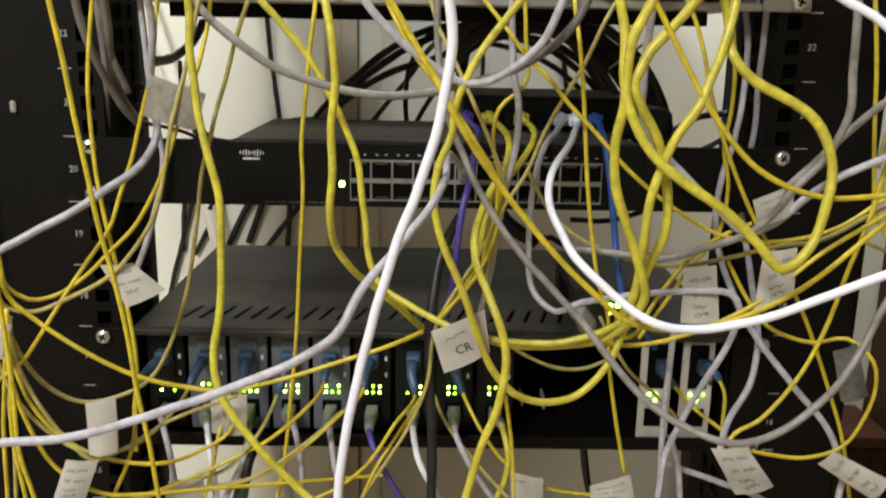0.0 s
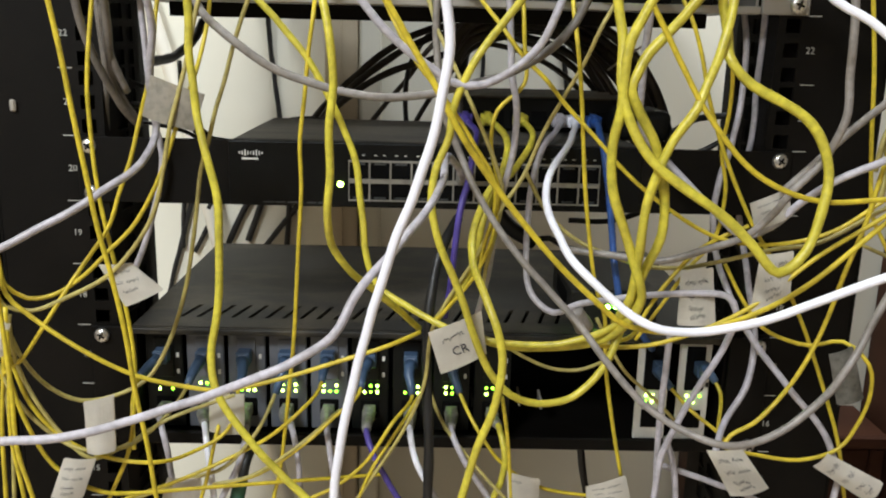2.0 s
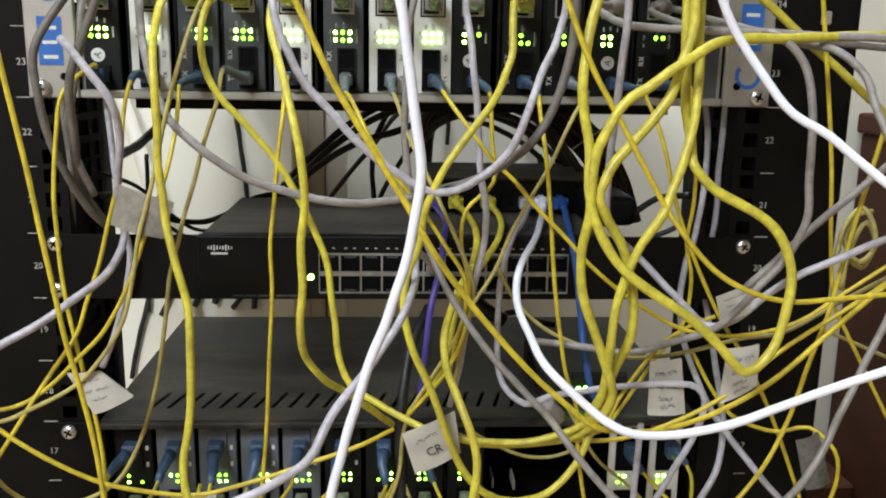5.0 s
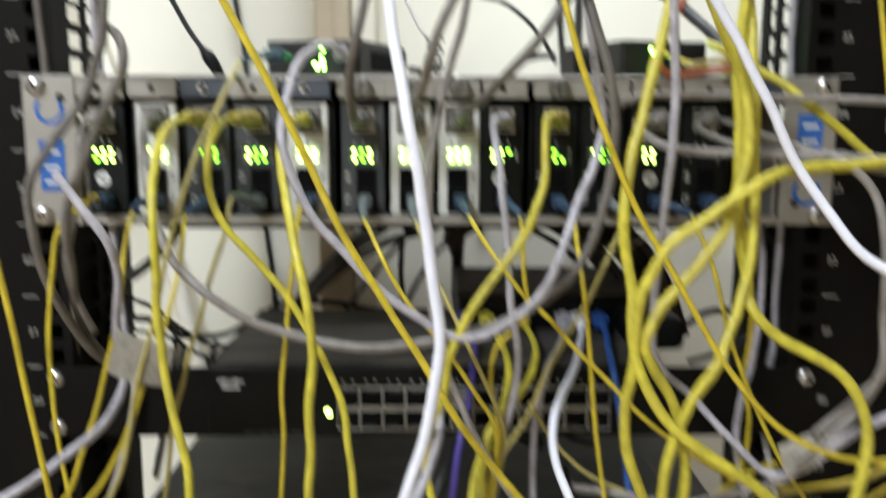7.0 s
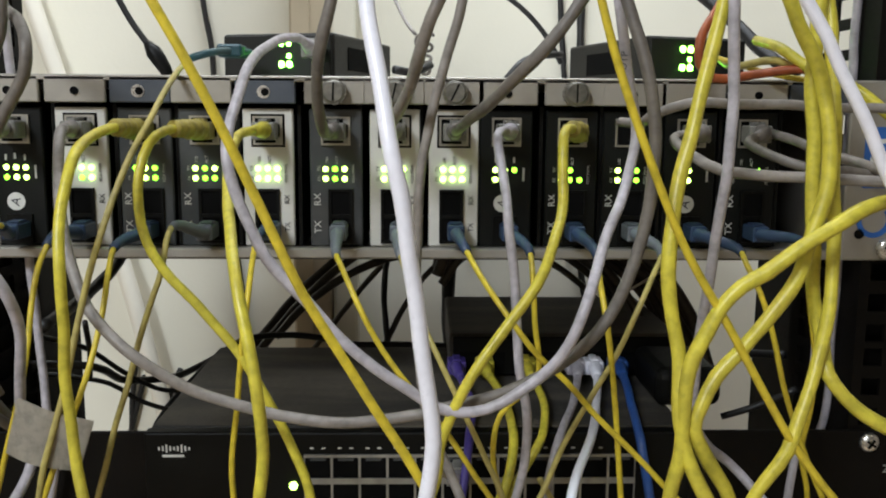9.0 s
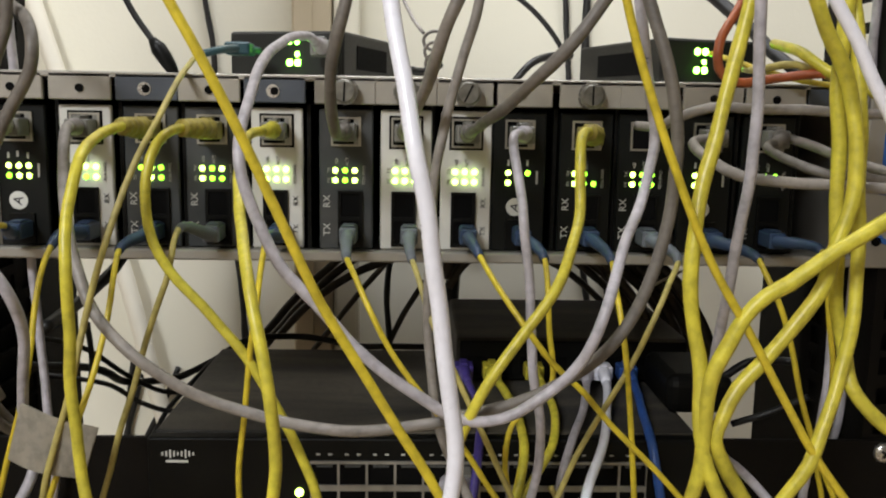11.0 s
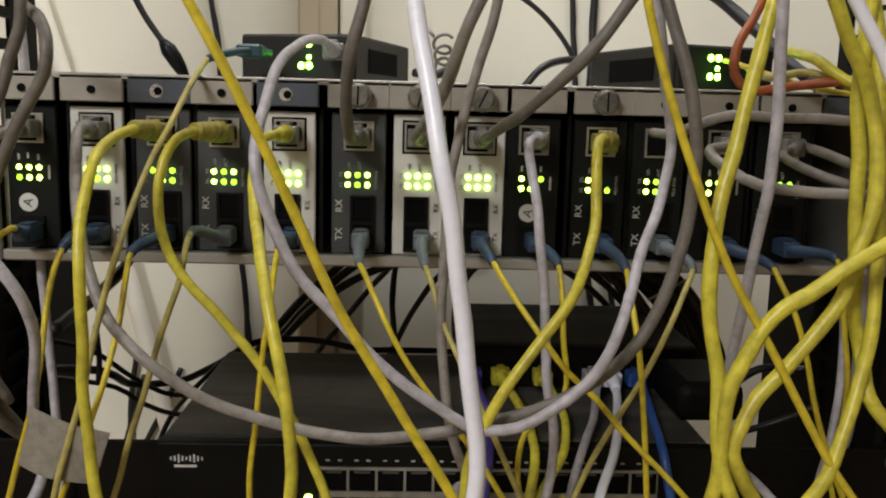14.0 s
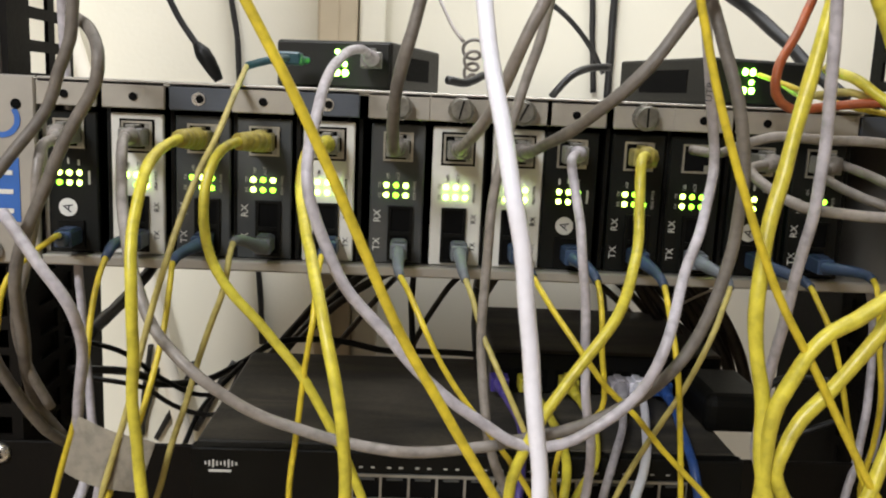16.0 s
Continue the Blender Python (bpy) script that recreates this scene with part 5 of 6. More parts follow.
cable("fibre_lead", C_FIB, 0.0028, ((0.290, -0.080, 1.104), (0.263, -0.080, 0.967), (0.258, -0.080, 0.938), (0.249, -0.080, 0.905), (0.241, -0.080, 0.872), (0.229, -0.082, 0.843), (0.215, -0.083, 0.821), (0.202, -0.085, 0.808), (0.188, -0.086, 0.800), (0.183, -0.088, 0.792)), "thin yellow fibre lead hanging at the rack", "")
cable("fibre_lead", C_FIB, 0.0028, ((0.376, -0.090, 1.024), (0.262, -0.090, 0.942), (0.226, -0.090, 0.917), (0.192, -0.090, 0.887), (0.163, -0.090, 0.871), (0.133, -0.088, 0.860), (0.113, -0.085, 0.857), (0.092, -0.090, 0.861)), "thin yellow fibre lead hanging at the rack", "")
cable("fibre_lead", C_FIB, 0.0026, ((0.186, -0.050, 0.902), (0.198, -0.055, 0.880), (0.211, -0.060, 0.863), (0.226, -0.063, 0.856), (0.240, -0.067, 0.854), (0.259, -0.070, 0.858), (0.272, -0.080, 0.847), (0.276, -0.080, 0.828), (0.270, -0.080, 0.805), (0.260, -0.080, 0.789), (0.237, -0.078, 0.780), (0.208, -0.075, 0.782), (0.186, -0.088, 0.792)), "yellow fibre lead at the edge of the rack", "")
cable("fibre_lead", C_FIB, 0.0026, ((0.230, -0.060, 1.202), (0.254, -0.060, 1.064), (0.260, -0.060, 1.025), (0.265, -0.060, 0.978), (0.272, -0.060, 0.936), (0.280, -0.060, 0.922), (0.351, -0.060, 0.801)), "yellow fibre lead at the edge of the rack", "")
cable("fibre_lead", C_FIB, 0.0028, ((-0.218, -0.136, 1.190), (-0.198, -0.130, 1.052), (-0.194, -0.129, 1.024), (-0.191, -0.128, 0.997), (-0.187, -0.127, 0.966), (-0.183, -0.126, 0.935), (-0.178, -0.124, 0.907), (-0.173, -0.123, 0.874), (-0.170, -0.122, 0.840), (-0.165, -0.121, 0.804), (-0.162, -0.120, 0.770), (-0.148, -0.115, 0.631)), "long thin yellow fibre lead at the edge", "")
cable("network_cable", C_DGREY, 0.0050, ((-0.153, -0.060, 1.316), (-0.169, -0.060, 1.177), (-0.171, -0.060, 1.161), (-0.176, -0.060, 1.148), (-0.180, -0.060, 1.135), (-0.209, -0.070, 1.090), (-0.209, -0.070, 1.062), (-0.206, -0.060, 1.029), (-0.194, -0.040, 0.990), (-0.189, -0.030, 0.980)), "dark grey network cable rising to the top", "")
cable("network_cable", C_DGREY, 0.0050, ((-0.182, -0.030, 1.173), (-0.163, -0.060, 1.164), (-0.157, -0.070, 1.154), (-0.158, -0.070, 1.144), (-0.165, -0.070, 1.132), (-0.174, -0.070, 1.115), (-0.191, -0.070, 1.071), (-0.195, -0.060, 1.043), (-0.198, -0.040, 1.003), (-0.190, -0.030, 0.982)), "dark grey network cable bent around the post", "")
cable("network_cable", C_LAV, 0.0046, ((-0.191, -0.080, 1.094), (-0.175, -0.090, 1.078), (-0.163, -0.090, 1.060), (-0.162, -0.080, 1.041), (-0.169, -0.070, 1.005), (-0.169, -0.060, 0.982), (-0.173, -0.080, 0.963), (-0.190, -0.100, 0.949), (-0.212, -0.110, 0.935), (-0.240, -0.120, 0.920), (-0.358, -0.162, 0.857)), "dull white network cable sweeping out to the side", "")
cable("fibre_lead", C_LAV, 0.0043, ((-0.202, 0.010, 1.198), (-0.197, 0.010, 1.058), (-0.195, 0.010, 1.015), (-0.189, 0.000, 0.982), (-0.182, -0.010, 0.957), (-0.189, -0.010, 0.922), (-0.198, -0.010, 0.895), (-0.205, -0.010, 0.879)), "dull white cable hanging behind the fibre leads", "")
cable("cable", C_DGREY, 0.0046, ((-0.230, -0.000, 1.197), (-0.222, 0.000, 1.057), (-0.220, 0.000, 1.022), (-0.225, 0.010, 0.969)), "dark grey cable behind the post", "")
cable("fibre_lead", C_FIB, 0.0028, ((-0.268, -0.100, 1.045), (-0.251, -0.100, 0.906), (-0.249, -0.100, 0.888), (-0.235, -0.100, 0.874), (-0.207, -0.100, 0.854), (-0.179, -0.097, 0.838), (-0.154, -0.093, 0.830), (-0.127, -0.090, 0.826), (-0.093, -0.087, 0.833), (-0.059, -0.083, 0.843), (-0.028, -0.080, 0.853), (-0.008, -0.070, 0.859)), "yellow fibre lead draped across the lower cards", "")
cable("fibre_lead", C_FIB, 0.0026, ((-0.135, 0.009, 0.812), (-0.135, -0.003, 0.812), (-0.133, -0.012, 0.807), (-0.133, -0.030, 0.797), (-0.136, -0.050, 0.780), (-0.155, -0.060, 0.770), (-0.171, -0.090, 0.777), (-0.197, -0.095, 0.782), (-0.221, -0.100, 0.796), (-0.240, -0.100, 0.818), (-0.250, -0.100, 0.847), (-0.255, -0.100, 0.861), (-0.304, -0.100, 0.992)), "yellow fibre lead drooping from a lower card", "scb")
cable("fibre_lead", C_OLD, 0.0026, ((-0.164, 0.009, 0.812), (-0.164, -0.003, 0.812), (-0.167, -0.014, 0.807), (-0.169, -0.030, 0.799), (-0.176, -0.060, 0.791), (-0.190, -0.090, 0.787), (-0.212, -0.100, 0.790), (-0.234, -0.100, 0.804), (-0.251, -0.100, 0.826), (-0.257, -0.100, 0.843), (-0.306, -0.100, 0.975)), "yellow fibre lead drooping from a lower card", "scb")
cable("fibre_lead", C_FIB, 0.0026, ((-0.246, -0.110, 0.878), (-0.247, -0.110, 0.847), (-0.242, -0.107, 0.814), (-0.228, -0.103, 0.780), (-0.203, -0.100, 0.762), (-0.179, -0.090, 0.756), (-0.158, -0.080, 0.753), (-0.031, -0.022, 0.735)), "yellow fibre lead drooping at the edge", "")
cable("fibre_lead", C_OLD, 0.0026, ((-0.249, -0.100, 0.875), (-0.247, -0.100, 0.847), (-0.236, -0.100, 0.819), (-0.218, -0.100, 0.793), (-0.207, -0.100, 0.784), (-0.192, -0.080, 0.784), (-0.172, -0.060, 0.792), (-0.128, -0.060, 0.810)), "yellow fibre lead drooping at the edge", "")
cable("fibre_lead", C_FIB, 0.0026, ((-0.252, -0.100, 0.882), (-0.254, -0.100, 0.847), (-0.259, -0.100, 0.804), (-0.261, -0.100, 0.758), (-0.267, -0.100, 0.618)), "yellow fibre strand hanging at the edge", "")
cable("fibre_lead", C_FIB, 0.0026, ((-0.245, -0.110, 0.883), (-0.246, -0.110, 0.848), (-0.249, -0.110, 0.805), (-0.245, -0.110, 0.764), (-0.232, -0.110, 0.624)), "yellow fibre strand hanging at the edge", "")
cable("fibre_lead", C_FIB, 0.0026, ((-0.249, -0.120, 1.025), (-0.243, -0.120, 0.885), (-0.241, -0.120, 0.841), (-0.241, -0.120, 0.799), (-0.235, -0.120, 0.770), (-0.210, -0.120, 0.632)), "yellow fibre strand hanging at the edge", "")
cable("fibre_lead", C_OLD, 0.0026, ((-0.253, -0.090, 0.872), (-0.259, -0.090, 0.829), (-0.259, -0.090, 0.784), (-0.261, -0.090, 0.752), (-0.266, -0.090, 0.612)), "faded yellow fibre strand hanging at the edge", "")
cable("fibre_lead", C_FIB, 0.0026, ((-0.141, -0.020, 0.797), (-0.143, -0.050, 0.778), (-0.151, -0.050, 0.744), (-0.155, -0.050, 0.731), (-0.199, -0.050, 0.598)), "yellow fibre lead from a lower card", "")
cable("fibre_lead", C_OLD, 0.0026, ((-0.105, 0.009, 0.812), (-0.105, -0.003, 0.812), (-0.104, -0.012, 0.809), (-0.109, -0.020, 0.794), (-0.116, -0.050, 0.780), (-0.139, -0.050, 0.753), (-0.159, -0.050, 0.745), (-0.197, -0.050, 0.730), (-0.328, -0.050, 0.681)), "faded yellow fibre lead from a lower card", "scb")
cable("fibre_lead", C_FIB, 0.0026, ((-0.015, 0.009, 0.812), (-0.015, -0.003, 0.812), (-0.016, -0.012, 0.806), (-0.013, -0.020, 0.795), (-0.026, -0.050, 0.787), (-0.044, -0.050, 0.758), (-0.064, -0.050, 0.740), (-0.079, -0.050, 0.732), (-0.201, -0.050, 0.663)), "yellow fibre lead from a lower card", "scb")
cable("fibre_lead", C_FIB, 0.0026, ((-0.006, -0.020, 0.799), (-0.020, -0.040, 0.782), (-0.039, -0.050, 0.754), (-0.048, -0.050, 0.732), (-0.104, -0.050, 0.604)), "yellow fibre lead from a lower card", "")
cable("fibre_lead", C_OLD, 0.0026, ((-0.063, -0.030, 0.787), (-0.086, -0.050, 0.772), (-0.121, -0.050, 0.747), (-0.147, -0.050, 0.740)), "thin yellow fibre lead hanging at the rack", "")
cable("fibre_lead", C_OLD, 0.0026, ((-0.003, -0.020, 0.803), (0.009, -0.030, 0.778), (0.033, -0.040, 0.750), (0.052, -0.050, 0.733), (0.151, -0.101, 0.649)), "faded yellow fibre lead hanging at the rack", "")
cable("fibre_lead", C_FIB, 0.0026, ((0.015, 0.009, 0.812), (0.015, -0.003, 0.812), (0.015, -0.012, 0.809), (0.020, -0.020, 0.797), (0.032, -0.040, 0.779), (0.050, -0.040, 0.754), (0.076, -0.040, 0.737), (0.124, -0.040, 0.729), (0.262, -0.040, 0.706)), "yellow fibre lead from a lower card", "scb")
cable("fibre_lead", C_FIB, 0.0026, ((0.047, -0.050, 0.808), (0.052, -0.050, 0.776), (0.056, -0.050, 0.733), (0.067, -0.050, 0.594)), "thin yellow fibre lead hanging at the rack", "")
cable("fibre_lead", C_FIB, 0.0026, ((0.194, 0.001, 0.812), (0.194, -0.011, 0.812), (0.191, -0.020, 0.819), (0.199, -0.030, 0.806), (0.193, -0.050, 0.787)), "yellow fibre lead from a lower card", "scb")
cable("fibre_lead", C_FIB, 0.0026, ((0.164, 0.001, 0.812), (0.164, -0.011, 0.812), (0.158, -0.020, 0.816), (0.177, -0.040, 0.796), (0.192, -0.050, 0.786), (0.199, -0.050, 0.778)), "yellow fibre lead from a lower card", "scb")
cable("fibre_lead", C_OLD, 0.0024, ((0.043, -0.040, 0.844), (0.062, -0.030, 0.829), (0.081, -0.030, 0.821), (0.100, -0.030, 0.820), (0.121, -0.040, 0.833)), "faded yellow fibre lead hanging at the rack", "")
cable("fibre_lead", C_OLD, 0.0024, ((0.106, -0.050, 0.864), (0.126, -0.050, 0.829), (0.149, -0.040, 0.806), (0.166, -0.040, 0.789)), "thin faded lead among yellow fibre", "")
cable("cable", C_OLD, 0.0026, ((0.275, -0.040, 0.915), (0.292, -0.040, 0.908), (0.421, -0.040, 0.853)), "thin tan lead at the rack edge", "")
cable("network_cable", C_LAV, 0.0043, ((0.152, -0.060, 0.857), (0.151, -0.060, 0.826), (0.150, -0.060, 0.786), (0.152, -0.060, 0.740), (0.159, -0.060, 0.600)), "dull white network cable hanging below the chassis", "")
cable("network_cable", C_LAV, 0.0043, ((0.158, -0.050, 0.781), (0.165, -0.050, 0.761), (0.169, -0.050, 0.735), (0.190, -0.050, 0.596)), "dull white network cable hanging below the chassis", "")
cable("network_cable", C_LAV, 0.0043, ((0.160, -0.040, 0.755), (0.193, -0.040, 0.744), (0.222, -0.040, 0.733), (0.243, -0.040, 0.722), (0.368, -0.040, 0.659)), "dull white network cable hanging below the chassis", "")
cable("network_cable", C_GREY, 0.0045, ((0.356, -0.090, 1.101), (0.253, -0.090, 1.007), (0.233, -0.090, 0.989), (0.218, -0.085, 0.970), (0.205, -0.080, 0.954)), "grey network cable at the edge", "")
cable("network_cable", C_LAV, 0.0043, ((-0.194, 0.010, 0.771), (-0.194, -0.004, 0.771), (-0.187, -0.030, 0.778), (-0.180, -0.040, 0.760), (-0.176, -0.040, 0.725), (-0.160, -0.040, 0.586)), "dull white network cable in a lower card", "rjl")
cable("network_cable", C_WHITE, 0.0043, ((-0.164, 0.010, 0.771), (-0.164, -0.004, 0.771), (-0.156, -0.030, 0.772), (-0.152, -0.040, 0.756), (-0.149, -0.040, 0.725), (-0.134, -0.040, 0.586)), "white network cable in a lower card", "rjl")
cable("network_cable", C_LAV, 0.0043, ((-0.105, 0.010, 0.771), (-0.105, -0.004, 0.771), (-0.095, -0.030, 0.771), (-0.091, -0.040, 0.755), (-0.089, -0.040, 0.726), (-0.076, -0.040, 0.587)), "grey-white network cable in a lower card", "rjl")
cable("network_cable", C_LAV, 0.0043, ((-0.075, 0.010, 0.771), (-0.075, -0.004, 0.771), (-0.072, -0.030, 0.771), (-0.068, -0.040, 0.755), (-0.063, -0.040, 0.726), (-0.038, -0.040, 0.589)), "grey-white network cable in a lower card", "rjl")
cable("network_cable", C_VIO, 0.0043, ((-0.045, 0.010, 0.771), (-0.045, -0.004, 0.771), (-0.044, -0.030, 0.769), (-0.038, -0.040, 0.757), (-0.022, -0.040, 0.727), (0.045, -0.040, 0.604)), "violet patch cable in a lower card", "rjl")
cable("network_cable", C_WHITE, 0.0045, ((-0.015, 0.010, 0.771), (-0.015, -0.004, 0.771), (-0.014, -0.030, 0.772), (-0.010, -0.040, 0.756), (0.004, -0.040, 0.727), (0.066, -0.040, 0.602)), "white network cable in a lower card", "rjl")
cable("network_cable", C_LAV, 0.0043, ((0.015, 0.010, 0.771), (0.015, -0.004, 0.771), (0.015, -0.030, 0.772), (0.024, -0.040, 0.756), (0.041, -0.040, 0.728), (0.113, -0.040, 0.608)), "grey-white network cable in a lower card", "rjl")
cable("network_cable", C_YEL, 0.0045, ((0.045, 0.010, 0.771), (0.045, -0.004, 0.771), (0.048, -0.030, 0.775), (0.052, -0.040, 0.759), (0.050, -0.040, 0.741), (0.045, -0.040, 0.728), (-0.006, -0.040, 0.597)), "yellow patch cable in a lower card", "rjl")
cable("network_cable", C_LAV, 0.0043, ((-0.135, 0.010, 0.771), (-0.135, -0.004, 0.771), (-0.128, -0.030, 0.770), (-0.130, -0.040, 0.754), (-0.143, -0.040, 0.725), (-0.199, -0.040, 0.597)), "grey-white network cable in a lower card", "rjl")
cable("power_lead", C_BLACK, 0.0070, ((0.016, 0.000, 0.918), (0.006, -0.020, 0.904), (0.000, -0.030, 0.884), (-0.003, -0.040, 0.855), (-0.003, -0.045, 0.814), (-0.001, -0.050, 0.771), (-0.001, -0.050, 0.733), (-0.003, -0.050, 0.593)), "black power lead hanging in front of the chassis", "")
sleeved = cable("cable", C_BLACK, 0.0070, ((-0.125, 0.000, 0.754), (-0.130, -0.020, 0.744), (-0.135, -0.030, 0.720), (-0.164, -0.083, 0.593)), "black cable with a green sleeve", "")
tube_object("sleeve", smooth_path(((-0.1335, -0.027, 0.731), (-0.136, -0.032, 0.716), (-0.145, -0.05, 0.68))), 0.0052, C_GRN, sleeved)["label"] = "bright green sleeve"
cable("cable", C_BLACK, 0.0060, ((-0.245, 0.494, 1.386), (-0.224, 0.494, 1.247), (-0.217, 0.494, 1.203), (-0.212, 0.494, 1.130), (-0.206, 0.495, 1.079), (-0.203, 0.495, 1.053), (-0.200, 0.495, 1.013), (-0.192, 0.495, 0.942), (-0.189, 0.495, 0.876)), "black cable against the wall", "")
cable("cable", C_BLACK, 0.0050, ((0.051, 0.495, 1.044), (0.057, 0.495, 1.018), (0.056, 0.495, 0.984)), "black lead against the wall", "")
cable("power_lead", C_BRN, 0.0080, ((0.011, 0.130, 1.025), (0.019, 0.136, 1.043), (0.038, 0.140, 1.056), (0.071, 0.139, 1.062), (0.104, 0.133, 1.057), (0.138, 0.126, 1.044), (0.166, 0.121, 1.016), (0.181, 0.120, 0.989), (0.193, 0.124, 0.957)), "dark brown power lead coiled behind the small switch", "")
cable("power_lead", C_BRN, 0.0080, ((0.012, 0.183, 1.021), (0.018, 0.185, 1.045), (0.045, 0.182, 1.054), (0.074, 0.175, 1.061), (0.109, 0.169, 1.053), (0.142, 0.165, 1.037), (0.171, 0.166, 1.012), (0.187, 0.171, 0.987), (0.202, 0.178, 0.952)), "dark brown power lead coiled behind the small switch", "")
cable("power_lead", C_BRN, 0.0065, ((0.014, 0.229, 1.020), (0.024, 0.224, 1.041), (0.048, 0.217, 1.051), (0.079, 0.212, 1.057), (0.116, 0.210, 1.051), (0.145, 0.213, 1.035), (0.177, 0.219, 1.007), (0.195, 0.226, 0.979), (0.208, 0.230, 0.946)), "dark brown power lead coiled behind the small switch", "")
cable("power_lead", C_BRN, 0.0080, ((0.015, 0.161, 1.020), (0.023, 0.155, 1.038), (0.048, 0.150, 1.049), (0.075, 0.151, 1.052), (0.109, 0.155, 1.045), (0.134, 0.162, 1.034), (0.159, 0.168, 1.010), (0.176, 0.170, 0.980), (0.186, 0.167, 0.952)), "dark brown power lead coiled behind the small switch", "")
cable("power_lead", C_BRN, 0.0065, ((0.016, 0.197, 1.019), (0.026, 0.195, 1.037), (0.052, 0.197, 1.050), (0.081, 0.203, 1.049), (0.115, 0.210, 1.044), (0.141, 0.214, 1.028), (0.165, 0.214, 1.003), (0.180, 0.210, 0.977), (0.185, 0.203, 0.950)), "dark brown power lead coiled behind the small switch", "")
cable("power_lead", C_BRN, 0.0065, ((0.014, 0.135, 1.018), (0.026, 0.139, 1.035), (0.052, 0.146, 1.044), (0.079, 0.152, 1.048), (0.104, 0.155, 1.042), (0.124, 0.153, 1.027), (0.145, 0.147, 1.001), (0.155, 0.140, 0.981), (0.164, 0.136, 0.959)), "dark brown power lead coiled behind the small switch", "")
cable("power_lead", C_BRN, 0.0065, ((0.016, 0.187, 1.014), (0.029, 0.194, 1.030), (0.059, 0.199, 1.041), (0.084, 0.200, 1.046), (0.111, 0.196, 1.039), (0.127, 0.189, 1.022), (0.143, 0.183, 0.998), (0.158, 0.180, 0.976), (0.170, 0.182, 0.955)), "dark brown power lead coiled behind the small switch", "")
# power leads that rise behind the switch, run under the chassis and fall in one coil
ARCH = ((0.050, 0.26, 1.050), (0.080, 0.21, 1.053), (0.112, 0.18, 1.046), (0.142, 0.165, 1.030), (0.170, 0.160, 1.003), (0.187, 0.160, 0.975), (0.198, 0.165, 0.950))
for rise, dia, dx, dy, dz in (
    (((-0.155, 0.30, 0.915), (-0.133, 0.30, 0.943), (-0.108, 0.30, 0.973), (-0.081, 0.30, 0.999), (-0.043, 0.30, 1.029), (-0.007, 0.29, 1.046)), 0.0072, 0.0, 0.0, 0.0),
    (((-0.148, 0.29, 0.915), (-0.124, 0.29, 0.945), (-0.098, 0.29, 0.974), (-0.071, 0.29, 0.999), (-0.035, 0.29, 1.024), (0.000, 0.28, 1.040)), 0.0072, -0.008, 0.014, -0.004),
    (((-0.120, 0.28, 0.945), (-0.096, 0.28, 0.971), (-0.066, 0.28, 0.994), (-0.033, 0.28, 1.009), (-0.003, 0.28, 1.018), (0.028, 0.27, 1.034)), 0.0068, -0.016, 0.028, -0.010),
    (((-0.104, 0.39, 0.903), (-0.075, 0.39, 0.940), (-0.053, 0.39, 0.968), (-0.034, 0.38, 0.991), (-0.012, 0.36, 1.022), (0.012, 0.32, 1.042)), 0.0056, -0.024, 0.040, -0.012),
    (((-0.034, 0.30, 0.925), (-0.016, 0.30, 0.962), (0.000, 0.30, 0.988), (0.014, 0.30, 1.004), (0.030, 0.29, 1.028)), 0.0050, -0.030, 0.050, -0.020),
):
    cable("power_lead", C_BRN, dia, rise + tuple((a + dx, b + dy, c + dz) for a, b, c in ARCH), "dark brown power lead looping behind the switches", "")
cable("power_lead", C_BLACK, 0.0052, ((-0.027, 0.30, 0.925), (-0.029, 0.30, 0.945), (-0.031, 0.30, 0.975), (-0.028, 0.30, 1.006), (-0.014, 0.30, 1.034), (0.004, 0.30, 1.052)), "black power lead bent upright behind the switches", "")
cable("power_lead", C_BLACK, 0.0105, ((0.024, 0.24, 0.940), (0.022, 0.25, 0.975), (0.024, 0.26, 1.010), (0.030, 0.27, 1.050)), "thick black power lead upright behind the switches", "")
wire = cable("hanging_wire", C_GREY, 0.0024, ((-0.060, 0.303, 1.302), (-0.022, 0.200, 1.215), (-0.010, 0.180, 1.190), (-0.004, 0.172, 1.182)), "thin grey wire knotted above the chassis top", "")
twist = [Vector((0.002 + 0.0062 * math.cos(k * 0.62) * (1 - 0.012 * k), 0.172 + 0.004 * math.sin(k * 0.31), 1.181 - 0.00075 * k + 0.0042 * math.sin(k * 0.62))) for k in range(36)]
tube_object("knot", smooth_path(twist, 0.002), 0.0011, C_DGREY, wire)
cable("cable", C_BLACK, 0.0060, ((0.153, 0.495, 1.033), (0.161, 0.495, 0.979)), "black cable against the wall", "")
cable("cable", C_BLACK, 0.0050, ((0.185, 0.100, 0.969), (0.202, 0.100, 0.980), (0.222, 0.080, 0.986)), "black lead hanging behind the rack", "")
cable("cable", C_BLACK, 0.0040, ((0.178, 0.060, 0.954), (0.197, 0.060, 0.960), (0.217, 0.050, 0.974)), "black lead hanging behind the rack", "")
cable("cable", C_BLACK, 0.0070, ((-0.197, 0.020, 1.018), (-0.202, 0.100, 1.020), (-0.197, 0.140, 1.033), (-0.195, 0.160, 1.047)), "black cable beside the rear of the switch", "")
cable("cable", C_BLACK, 0.0060, ((-0.300, 0.495, 0.845), (-0.319, 0.495, 0.779), (-0.334, 0.495, 0.727), (-0.344, 0.495, 0.681)), "black cable on the wall", "")
cable("cable", C_BLACK, 0.0060, ((-0.261, 0.495, 0.853), (-0.280, 0.495, 0.809), (-0.303, 0.495, 0.765)), "black cable on the wall", "")
